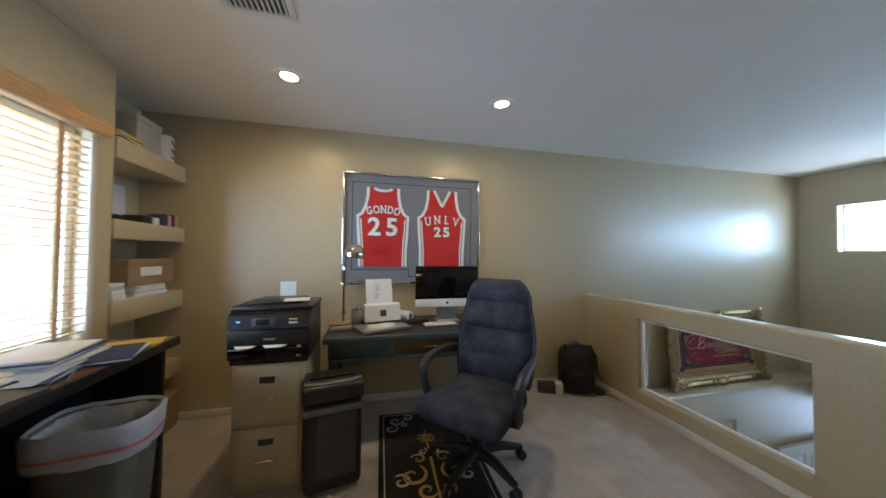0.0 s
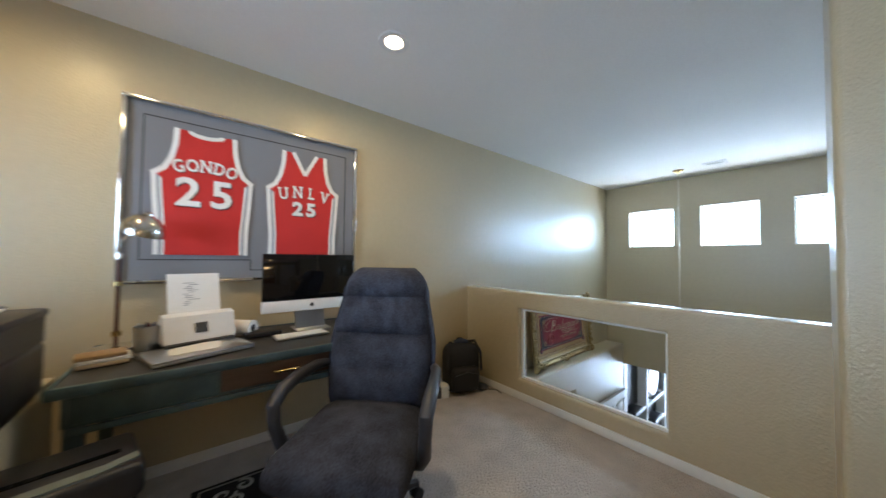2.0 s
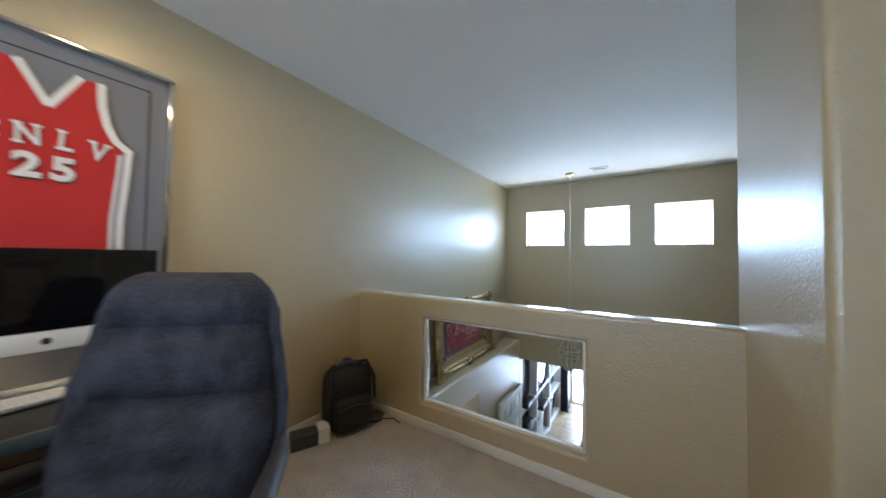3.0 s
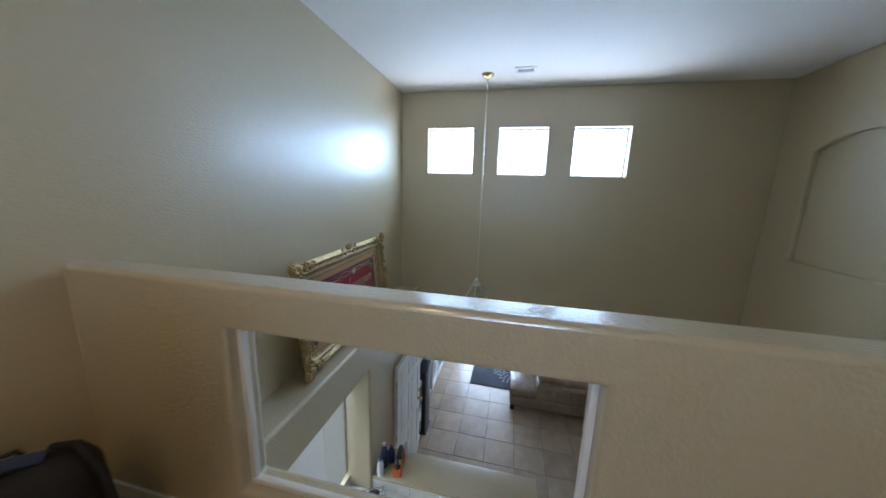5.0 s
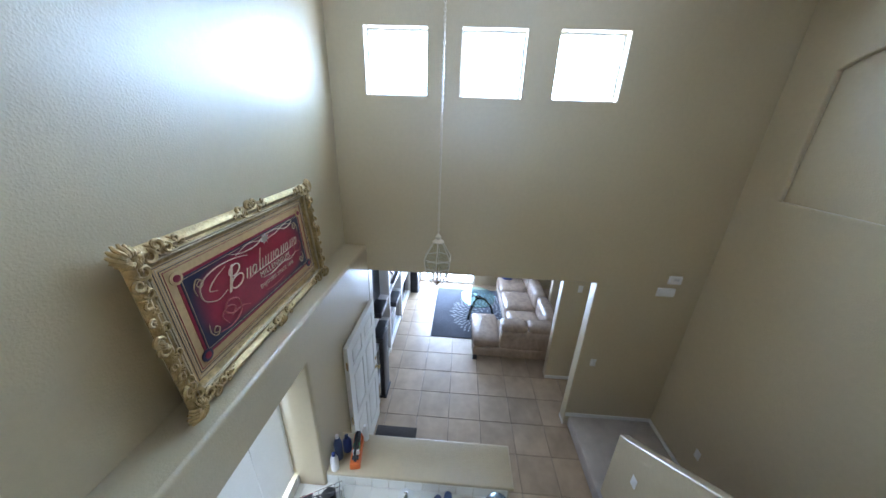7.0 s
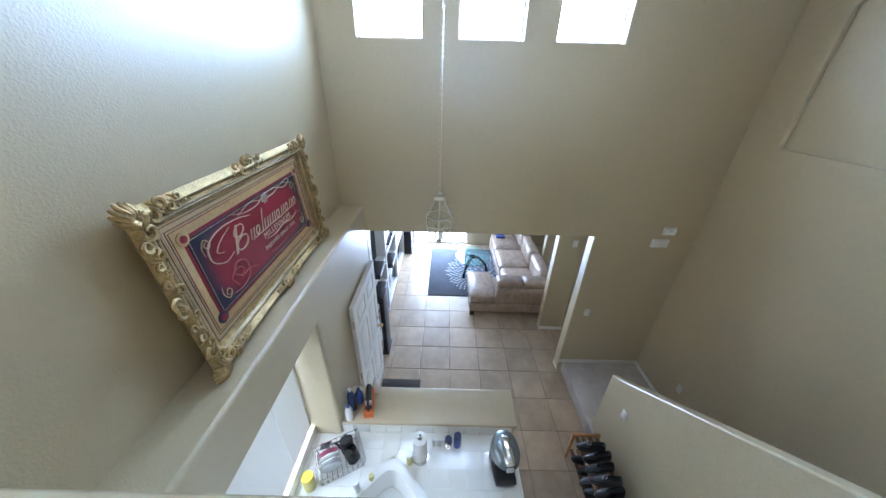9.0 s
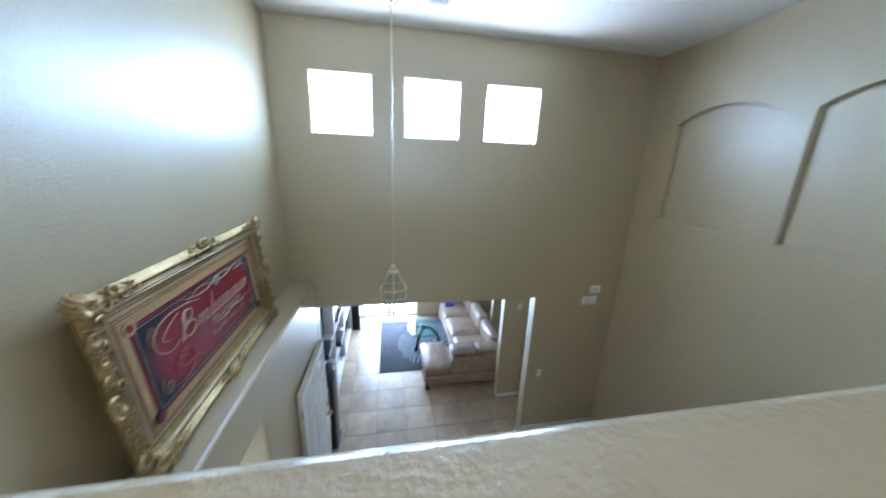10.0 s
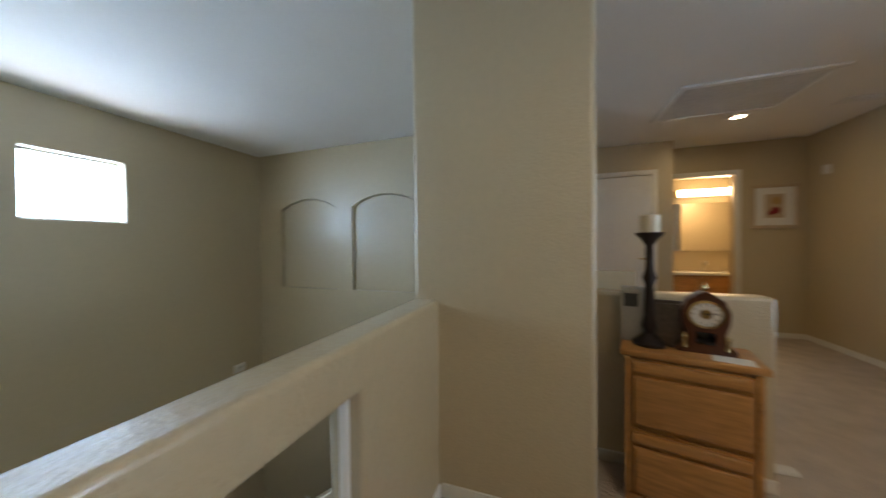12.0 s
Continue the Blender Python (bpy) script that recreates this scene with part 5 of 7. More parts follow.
carton("floor_carton", -3.95, -3.72, -0.40, -0.06, 0.0, 0.26, CARD, "brown carton on the floor under the shelves")


# ---------- ornate framed sign on the ledge ----------
sg = thing("framed_sign", Matrix.Translation((1.75, -0.085, LEDGE + 0.008)) @ pose(0, 0, 0, 0, 0, 1.4) @ pose(0, 0, 0, -4.6, 0, 0), "crimson advertising sign in an ornate gilt frame leaning on the ledge", "framed sign")
FW, FH, FB = 0.765, 0.835, 0.115


def moulding(x0, z0, x1, z1):
    """One mitred side of the frame with a stepped profile, from an outer corner to the next."""
    a, b = Vector((x0, 0, z0)), Vector((x1, 0, z1))
    d = (b - a).normalized()
    inw = Vector((-d.z, 0, d.x))
    prof = ((0.035, 0.0), (0.012, 0.02), (0.0, 0.038), (0.016, 0.055), (0.034, 0.06), (0.048, 0.048), (0.056, 0.034), (0.072, 0.036), (0.080, 0.026), (0.098, 0.02), (0.115, 0.012), (0.115, 0.0))
    bm = B()
    A = [bm.verts.new(a + (inw + d) * u + Vector((0, -h, 0))) for u, h in prof]
    C = [bm.verts.new(b + (inw - d) * u + Vector((0, -h, 0))) for u, h in prof]
    for k in range(len(prof) - 1):
        bm.faces.new((A[k], A[k + 1], C[k + 1], C[k]))
    bm.faces.new((A[-1], A[0], C[0], C[-1]))
    return part("frame_side", bm, GILT, sg)


moulding(-FW, 0.0, FW, 0.0)
moulding(FW, 0.0, FW, FH)
moulding(FW, FH, -FW, FH)
moulding(-FW, FH, -FW, 0.0)


def leaf(holder, c, ang, length, width, h):
    """A curled acanthus lobe."""
    n = 7
    d, t = Vector((math.cos(ang), 0, math.sin(ang))), Vector((-math.sin(ang), 0, math.cos(ang)))
    pts, rs = [], []
    for k in range(n):
        u = k / (n - 1)
        pts.append(Vector(c) + d * length * u + t * (0.18 * length * math.sin(u * 3.0)) + Vector((0, -h * math.sin(math.pi * min(u * 1.1, 1)) - 0.004, 0)))
        rs.append(width * (0.25 + math.sin(math.pi * (0.15 + 0.75 * u))) * 0.75)
    part("acanthus_leaf", tube(B(), pts, width, 7, rs=rs), GILT, holder)


def curl(holder, c, ang, r, side, w=0.010):
    """A carved C-scroll that starts along ang and winds inward."""
    d, t = Vector((math.cos(ang), 0, math.sin(ang))), Vector((-math.sin(ang), 0, math.cos(ang))) * side
    pts, rs = [], []
    for k in range(15):
        u = k / 14
        a = -math.pi / 2 + u * 0.98 * 2 * math.pi
        q = r * (1 - 0.62 * u)
        pts.append(Vector(c) + d * (q * math.cos(a) + 0.35 * r * (1 - u)) + t * (r + q * math.sin(a)) + Vector((0, -0.006 - 0.012 * u, 0)))
        rs.append(w * (0.65 + 0.55 * math.sin(math.pi * min(1.0, 0.2 + u))))
    part("scroll", tube(B(), pts, w, 6, rs=rs), GILT, holder)


for sx in (-1, 1):
    for top in (0, 1):
        sz = 1 if top else -1
        cx, cz = sx * (FW - 0.036), (FH - 0.036 if top else 0.045)
        base = math.atan2(sz, sx)
        boss = part("corner_boss", lathe(B(), [(0.0, 0.0), (0.03, 0.002), (0.026, 0.016), (0.012, 0.026), (0.0, 0.028)], 14), GILT, sg, "carved acanthus corner")
        boss.matrix_basis = pose(cx, -0.05, cz, 90)
        for k in range(9):
            a = base + (k - 4) * 0.30
            leaf(sg, (cx, -0.042, cz), a, 0.066 + 0.016 * math.cos((k - 4) * 0.7), 0.0125, 0.026)
        for k in range(6):
            leaf(sg, (cx, -0.056, cz), base + math.pi + (k - 2.5) * 0.42, 0.042, 0.009, 0.014)
        for dx, dz, flip in ((-sx, 0, sx * sz), (0, -sz, -sx * sz)):
            along = math.atan2(dz, dx)
            ox, oz = (0.0, sz) if dz == 0 else (sx, 0.0)
            for q, r, out, way in ((0.055, 0.030, 0.012, 1), (0.10, 0.026, -0.006, -1), (0.145, 0.022, 0.014, 1), (0.19, 0.017, 0.0, -1), (0.225, 0.012, 0.010, 1)):
                curl(sg, (cx + dx * q + ox * out, -0.046, cz + dz * q + oz * out), along, r, flip * way, r * 0.36)
                leaf(sg, (cx + dx * (q + 0.02) - ox * 0.012, -0.046, cz + dz * (q + 0.02) - oz * 0.012), along + flip * way * 0.5, r * 1.5, r * 0.3, 0.010)
            for q in (0.07, 0.12, 0.17):
                leaf(sg, (cx + dx * q + ox * 0.03, -0.038, cz + dz * q + oz * 0.03), along + flip * 0.9, 0.034, 0.008, 0.012)
for cx, cz, hor, out in ((0, FH - 0.02, 1, 1), (0, 0.04, 1, -1), (-FW + 0.024, FH / 2, 0, -1), (FW - 0.024, FH / 2, 0, 1)):
    for way in (-1, 1):
        along = (0 if way > 0 else math.pi) if hor else way * math.pi / 2
        ux, uz = (way, 0) if hor else (0, way)
        ox, oz = (0, out) if hor else (out, 0)
        side = out * way if hor else -out * way
        for q, r, sd in ((0.012, 0.026, 1), (0.06, 0.022, -1), (0.105, 0.018, 1), (0.145, 0.013, -1)):
            curl(sg, (cx + ux * q, -0.046, cz + uz * q), along, r, side * sd, r * 0.36)
            leaf(sg, (cx + ux * q, -0.044, cz + uz * q), along + side * sd * 0.7, r * 1.7, r * 0.33, 0.012)
    for k in range(5):
        leaf(sg, (cx, -0.05, cz), (math.pi / 2 if hor else 0) + (0 if out > 0 else math.pi) + (k - 2) * 0.42, 0.046, 0.009, 0.014)
for z in (0.0735, 0.0855):
    for x0, z0, x1, z1 in ((-FW + z, z, FW - z, z), (FW - z, z, FW - z, FH - z), (FW - z, FH - z, -FW + z, FH - z), (-FW + z, FH - z, -FW + z, z)):
        part("beading", tube(B(), [(x0, -0.034, z0), (x1, -0.034, z1)], 0.0045, 6), GILT_PALE, sg)
bm = B()
box(bm, -FW + 0.10, FW - 0.10, -0.014, -0.004, 0.10, FH - 0.10)
part("ochre_border", bm, OCHRE, sg)
framed = set(sg.children)
bm = B()
box(bm, -FW + 0.165, FW - 0.165, -0.0155, -0.0125, 0.165, FH - 0.165)
part("crimson_border", bm, CRIMSON, sg)
bm = B()
box(bm, -FW + 0.182, FW - 0.182, -0.0175, -0.0145, 0.182, FH - 0.182)
part("printed_panel", bm, PRINT, sg, "crimson print fading to navy at its edges")
for r in ((-0.575, 0.575, 0.192, 0.195), (-0.575, 0.575, FH - 0.195, FH - 0.192), (-0.575, -0.572, 0.195, FH - 0.195), (0.572, 0.575, 0.195, FH - 0.195)):
    bm = B()
    box(bm, r[0], r[1], -0.019, -0.017, r[2], r[3])
    part("fine_rule", bm, GILT_PALE, sg)
for k in range(4):
    bm = B()
    u = 0.118 + 0.012 * k
    for r in ((-FW + u, FW - u, u, u + 0.003), (-FW + u, FW - u, FH - u - 0.003, FH - u), (-FW + u, -FW + u + 0.003, u, FH - u), (FW - u - 0.003, FW - u, u, FH - u)):
        box(bm, r[0], r[1], -0.0155, -0.0135, r[2], r[3])
    part("border_rule", bm, CRIMSON if k == 3 else CREAM if k % 2 else NAVY, sg)
for x in (-FW + 0.17, FW - 0.17):
    for z in (0.17, FH - 0.17):
        part("medallion", lathe(B(), [(0.0, 0), (0.036, 0.0), (0.036, 0.003), (0.026, 0.005), (0.0, 0.005)], 18), OCHRE if z > 0.4 else NAVY, sg, "small round medallion").matrix_basis = pose(x, -0.018, z, 90)
        part("medallion_core", lathe(B(), [(0.0, 0), (0.02, 0.0), (0.02, 0.007), (0.0, 0.008)], 14), CRIMSON, sg).matrix_basis = pose(x, -0.018, z, 90)


def flourish(pts, r, m=CREAM):
    out = []
    pts = [Vector((x, -0.0205, z)) for x, z in pts]
    for i in range(len(pts) - 1):
        p0, p1, p2, p3 = pts[max(i - 1, 0)], pts[i], pts[i + 1], pts[min(i + 2, len(pts) - 1)]
        for k in range(6):
            u = k / 6
            out.append(0.5 * ((2 * p1) + (p2 - p0) * u + (2 * p0 - 5 * p1 + 4 * p2 - p3) * u * u + (3 * p1 - p0 - 3 * p2 + p3) * u ** 3))
    out.append(pts[-1])
    n = len(out)
    o = part("flourish", tube(B(), out, r, 5, rs=[r * (0.55 + 0.6 * math.sin(math.pi * k / (n - 1))) for k in range(n)]), m, sg)
    return o


# the mark: plain slanted strokes and ovals
def stroke(x, z0, z1, w, m=CREAM):
    b = B()
    lean = 0.42 * (z1 - z0)
    prism(b, [(x, z0), (x + w, z0), (x + w + lean, z1), (x + lean, z1)], "y", -0.0205, -0.0170)
    part("mark_stroke", b, m, sg)


def oval(cx, cz, rx, rz, w, m=CREAM):
    pts = []
    for k in range(17):
        a = 2 * math.pi * k / 16
        z = rz * math.sin(a)
        pts.append((cx + rx * math.cos(a) + 0.42 * z, -0.0205, cz + z))
    part("mark_oval", tube(B(), pts, w, 5, caps=False), m, sg)


stroke(-0.325, 0.41, 0.57, 0.018)
oval(-0.242, 0.530, 0.046, 0.034, 0.0042)
oval(-0.242, 0.452, 0.054, 0.038, 0.0048)
x = -0.165
for kind in (2, 1, 3, 2, 2, 1, 2, 1, 2, 1):
    if kind == 1:
        oval(x + 0.022, 0.452, 0.019, 0.028, 0.0038)
        x += 0.066
    else:
        stroke(x, 0.422, 0.565 if kind == 3 else 0.485, 0.008)
        stroke(x + 0.031, 0.422, 0.485, 0.008)
        x += 0.068
flourish([(-0.15, 0.416), (0.05, 0.42), (0.25, 0.418), (0.44, 0.424)], 0.0028)
# swashes round the mark
flourish([(-0.335, 0.44), (-0.42, 0.42), (-0.50, 0.47), (-0.49, 0.56), (-0.38, 0.605), (-0.22, 0.60), (-0.10, 0.57)], 0.0036)
flourish([(-0.30, 0.585), (-0.40, 0.545), (-0.45, 0.50), (-0.40, 0.475)], 0.003)
flourish([(-0.24, 0.635), (-0.14, 0.605), (0.0, 0.60), (0.10, 0.632), (0.24, 0.638), (0.38, 0.60), (0.47, 0.625), (0.45, 0.648), (0.36, 0.635)], 0.0035)
flourish([(-0.20, 0.61), (-0.06, 0.64), (0.08, 0.61), (0.22, 0.605), (0.36, 0.635), (0.48, 0.60)], 0.0030)
flourish([(-0.02, 0.352), (0.10, 0.335), (0.22, 0.355), (0.34, 0.335), (0.44, 0.36)], 0.0032)
flourish([(0.06, 0.336), (0.20, 0.350), (0.36, 0.355)], 0.0026)
flourish([(-0.47, 0.23), (-0.38, 0.215), (-0.29, 0.25), (-0.28, 0.34), (-0.35, 0.375), (-0.40, 0.33), (-0.35, 0.28), (-0.27, 0.28), (-0.20, 0.25)], 0.0045, ROSE)
flourish([(-0.40, 0.24), (-0.43, 0.31), (-0.37, 0.345), (-0.32, 0.31), (-0.36, 0.27)], 0.0038, ROSE)
flourish([(0.50, 0.40), (0.44, 0.44), (0.43, 0.37), (0.50, 0.35), (0.53, 0.41), (0.48, 0.45)], 0.0036, ROSE)
flourish([(-0.02, 0.245), (0.10, 0.232), (0.22, 0.245)], 0.003, ROSE)
for dx, dz, sx, sz in ((-0.53, 0.595, 1, -1), (0.53, 0.595, -1, -1), (-0.53, 0.24, 1, 1), (0.53, 0.24, -1, 1)):
    flourish([(dx + sx * 0.05, dz), (dx + sx * 0.02, dz + sz * 0.02), (dx + sx * 0.04, dz + sz * 0.045), (dx + sx * 0.06, dz + sz * 0.02), (dx + sx * 0.03, dz - sz * 0.01), (dx, dz + sz * 0.03), (dx + sx * 0.005, dz + sz * 0.08)], 0.0032, GILT_PALE)
bm = B()
prism(bm, [(0.10 + 0.045 * math.cos(a) * (1 if k % 2 else 0.55), 0.612 + 0.036 * math.sin(a) * (1 if k % 2 else 0.55)) for k, a in enumerate([i * math.pi / 8 for i in range(16)])], "y", -0.0245, -0.0185)
part("crest", bm, STEEL, sg, "small pale crest")
for words, size, z in (("MILLENNIUM", 0.060, 0.378), ("ENJOYED SINCE 1876", 0.042, 0.295)):
    o = part("words", lettering(words, size, 0.001, space=1.12), CREAM, sg)
    o["kind"] = "stuff"
    o.matrix_basis = pose(0.15, -0.0205, z, 90)
inset = Matrix.Translation((0, 0, FH / 2)) @ Matrix.Diagonal((0.945, 1, 0.87, 1)) @ Matrix.Translation((0, 0, -FH / 2))
for o in sg.children:
    if o not in framed and o.name.split(".")[0] != "border_rule":
        o.matrix_basis = inset @ o.matrix_basis

# ---------- pendant lantern on its chain ----------
LX, LY = 2.82, -1.135
pl = thing("pendant_lantern", (LX, LY, -0.37), "brass and glass hexagonal lantern hanging from a long chain", "pendant lamp")
part("canopy", lathe(B(), [(0.0, 0), (0.065, 0.0), (0.06, -0.012), (0.03, -0.03), (0.008, -0.04), (0.0, -0.045)], 24), BRASS, pl).matrix_basis = pose(0, 0, TOP + 0.37)
link = B()
ring = []
for i in range(10):
    a = 2 * math.pi * i / 10
    ring.append((0.009 * math.cos(a), 0.0, 0.017 * math.sin(a)))
tube(link, ring + [ring[0]], 0.0028, 5, caps=False)
link_mesh = finish(link, "chain_link")
z, k = 0.58, 0
while z < TOP + 0.33:
    o = part("chain_link", link_mesh, CHAIN, pl)
    o.matrix_basis = pose(0, 0, z, 0, 0, 90 * (k % 2) + 20)
    z += 0.0255
    k += 1
part("cord", tube(B(), [(0.004, 0, 0.56), (-0.004, 0.003, 1.2), (0.004, 0, 2.0), (0, 0, TOP + 0.36)], 0.0035, 6), CREAM, pl)
part("finial", lathe(B(), [(0.0, 0.472), (0.056, 0.475), (0.058, 0.485), (0.034, 0.50), (0.018, 0.505), (0.028, 0.52), (0.030, 0.532), (0.018, 0.546), (0.010, 0.552), (0.012, 0.56), (0.0, 0.57)], 20), CHAIN, pl, "turned pale brass finial")
def hexring(r, z):
    return [Vector((r * math.cos(math.pi / 3 * i), r * math.sin(math.pi / 3 * i), z)) for i in range(6)]
tiers = [hexring(0.048, 0.475), hexring(0.146, 0.31), hexring(0.135, 0.215), hexring(0.062, 0.03)]
for a, b in zip(tiers, tiers[1:]):
    for i in range(6):
        part("frame_rib", tube(B(), [a[i], b[i]], 0.0055, 6), CHAIN, pl)
for r in tiers:
    for i in range(6):
        part("frame_bar", tube(B(), [r[i], r[(i + 1) % 6]], 0.0055, 6), CHAIN, pl)
for a, b in zip(tiers[:-1], tiers[1:]):
    for i in range(6):
        q = B()
        f = [a[i] * 0.985, a[(i + 1) % 6] * 0.985, b[(i + 1) % 6] * 0.985, b[i] * 0.985]
        for p in f:
            p.z = p.z / 0.985
        nrm = (f[1] - f[0]).cross(f[3] - f[0]).normalized() * 0.0025
        lo, hi = [q.verts.new(p) for p in f], [q.verts.new(p + nrm) for p in f]
        for i2 in range(4):
            q.faces.new((lo[i2], lo[(i2 + 1) % 4], hi[(i2 + 1) % 4], hi[i2]))
        q.faces.new(lo[::-1])
        q.faces.new(hi)
        o = part("pane", q, LANTERNGLASS, pl, "bevelled glass pane")
        o.visible_shadow = False
part("bottom_knob", lathe(B(), [(0.0, 0.0), (0.012, 0.005), (0.008, 0.015), (0.03, 0.03), (0.0, 0.034)], 16), BRASS, pl)
for i in range(3):
    a = 2 * math.pi * i / 3
    part("candle_sleeve", lathe(B(), [(0.011, 0.06), (0.011, 0.16), (0.0, 0.16)], 10, (0.04 * math.cos(a), 0.04 * math.sin(a), 0)), WAX, pl)
    part("bulb", lathe(B(), [(0.0, 0.16), (0.012, 0.175), (0.009, 0.2), (0.0, 0.225)], 10, (0.04 * math.cos(a), 0.04 * math.sin(a), 0)), GLASS, pl)
part("centre_rod", tube(B(), [(0, 0, 0.03), (0, 0, 0.475)], 0.005, 6), BRASS, pl)

# ---------- small wall fittings ----------
def plate(nm, m, label, cat, w=0.072, h=0.115, rocker=True):
    t = thing(nm, m, label, cat)
    bm = B()
    box(bm, -w / 2, w / 2, -0.006, 0.0, -h / 2, h / 2, 0.003)
    part("plate", bm, WHITEP, t)
    if rocker:
        bm = B()
        box(bm, -0.016, 0.016, -0.010, -0.005, -0.032, 0.032, 0.002)
        part("rocker", bm, WHITEP, t)
    return t


plate("light_switch", pose(XW, -3.185, -1.65, 0, 0, -90), "white light switch on the tan wall", "switch")
plate("light_switch", pose(1.985, -3.1, -1.88, 0, 0, 180), "white light switch on the stair wall", "switch")
plate("wall_outlet", pose(2.55, YN, -2.2, 0, 0, 180), "white outlet plate above the stair landing", "outlet")
plate("light_switch", pose(4.2, -3.22, -1.05, 0, 0, -90), "white switch plate on the narrow wall", "switch")
th = plate("thermostat", pose(XW, -3.84, -0.39, 0, 0, -90), "white thermostat on the tall wall", "thermostat", 0.15, 0.105, False)
bm = B()
box(bm, -0.066, 0.066, -0.028, -0.005, -0.044, 0.044, 0.006)
hs = part("housing", bm, WHITEP, th)
bm = B()
box(bm, -0.03, 0.03, -0.0295, -0.027, 0.0, 0.025)
part("display", bm, STEEL, hs)
ct = plate("control_panel", pose(XW, -3.78, -0.55, 0, 0, -90), "cream alarm control panel below the thermostat", "control panel", 0.20, 0.11, False)
bm = B()
box(bm, -0.095, 0.095, -0.026, -0.005, -0.05, 0.05, 0.006)
part("housing", bm, WHITEP, ct)

# ---------- door leaf against the wall ----------
dl = thing("panel_door", (2.80, YL - 0.012, LOW + 0.012), "white six-panel door with a brass knob, folded back", "door")
bm = slab(B(), "y", -0.045, -0.035, -0.46, 0.46, 0.0, 1.93, [(x0, x1, z0, z1) for x0, x1 in ((-0.35, -0.05), (0.05, 0.35)) for z0, z1 in ((0.22, 0.80), (0.93, 1.50), (1.62, 1.82))])
box(bm, -0.46, 0.46, -0.034, 0.0, 0.0, 1.93)
part("leaf", bm, TRIM, dl)
for x0, x1 in ((-0.35, -0.05), (0.05, 0.35)):
    for z0, z1 in ((0.22, 0.80), (0.93, 1.50), (1.62, 1.82)):
        bm = B()
        box(bm, x0 + 0.03, x1 - 0.03, -0.0415, -0.033, z0 + 0.03, z1 - 0.03, 0.007)
        part("panel", bm, TRIM, dl)
part("knob", lathe(B(), [(0.03, 0.0), (0.03, 0.006), (0.012, 0.012), (0.012, 0.03), (0.028, 0.045), (0.026, 0.06), (0.0, 0.066)], 18), BRASS, dl, "round brass knob").matrix_basis = pose(0.39, -0.045, 0.93, 90)
part("deadbolt", lathe(B(), [(0.024, 0.0), (0.024, 0.01), (0.0, 0.014)], 16), BRASS, dl).matrix_basis = pose(0.39, -0.045, 1.07, 90)
for z in (0.2, 0.97, 1.72):
    part("hinge", tube(B(), [(-0.468, -0.03, z - 0.045), (-0.468, -0.03, z + 0.045)], 0.008, 8), BRASS, dl)
bm = B()
box(bm, -0.10, 0.10, -0.28, 0.28, 0.0, 0.012, 0.004)
solo("door_mat", bm, DOORMAT, "dark ribbed mat on the tiles by the door", "mat", m=pose(2.955, -0.62, LOW))

# ---------- plaster bar between kitchen and entry ----------
br = thing("bar_ledge", (0, 0, 0), "wide tan plaster half wall with a flat top", "half wall")
bm = B()
box(bm, 1.77, 2.13, -1.91, YL - 0.0, LOW, -1.79, 0.012)
part("base", bm, PAINT, br)
bm = B()
box(bm, 1.757, 2.15, -1.935, YL, -1.79, -1.752, 0.012, 3)
part("top", bm, PAINT, br)


# ---------- family room below ----------
sf = thing("sectional_sofa", (4.5, -3.06, LOW), "glossy tan leather sectional sofa with a chaise end", "sofa")
L1, D1 = 2.75, 0.92
bm = B()
cushion(bm, 0.0, D1, -0.26, 1.36, 0.09, 0.30, 0.05, 0.0)
cushion(bm, 0.5, L1, -0.26, 0.67, 0.09, 0.30, 0.05, 0.0)
part("base", bm, LEATHER, sf)
bm = B()
cushion(bm, 0.02, 0.90, 0.86, 1.37, 0.28, 0.46, 0.07, 0.03)
part("seat_cushion", bm, LEATHER, sf, "creased leather chaise cushion")
for k in range(3):
    bm = B()
    cushion(bm, 0.28 + k * 0.82, 1.08 + k * 0.82, -0.02, 0.65, 0.28, 0.46, 0.07, 0.03)
    part("seat_cushion", bm, LEATHER, sf)
bm = B()
cushion(bm, 0.0, 0.20, -0.26, 0.88, 0.28, 0.62, 0.05, 0.0)
part("backrest", bm, LEATHER, sf)
bm = B()
cushion(bm, 0.2, L1, -0.28, -0.08, 0.28, 0.66, 0.05, 0.0)
part("backrest", bm, LEATHER, sf)
for y0, y1 in ((-0.06, 0.40), (0.41, 0.88)):
    for z0, z1 in ((0.50, 0.64), (0.63, 0.78)):
        bm = B()
        cushion(bm, 0.02, 0.30, y0, y1, z0, z1, 0.06, 0.01)
        part("head_cushion", bm, LEATHER, sf)
for k in range(3):
    bm = B()
    cushion(bm, 0.30 + k * 0.82, 1.08 + k * 0.82, -0.18, 0.06, 0.42, 0.84, 0.09, 0.0)
    part("back_cushion", bm, LEATHER, sf)
for x, y in ((0.06, 1.30), (0.06, -0.20), (0.85, 1.30), (2.68, -0.20), (2.68, 0.60)):
    bm = B()
    box(bm, x - 0.04, x + 0.04, y - 0.04, y + 0.04, 0.0, 0.10, 0.006)
    part("foot", bm, BLACK, sf)
bm = B()
cushion(bm, -0.16, 0.16, -0.12, 0.12, 0.0, 0.06, 0.03, 0.01)
solo("blue_cushion", bm, BLUEP, "small folded blue throw on the sofa seat", "cushion", m=pose(7.0, -2.62, LOW + 0.485))

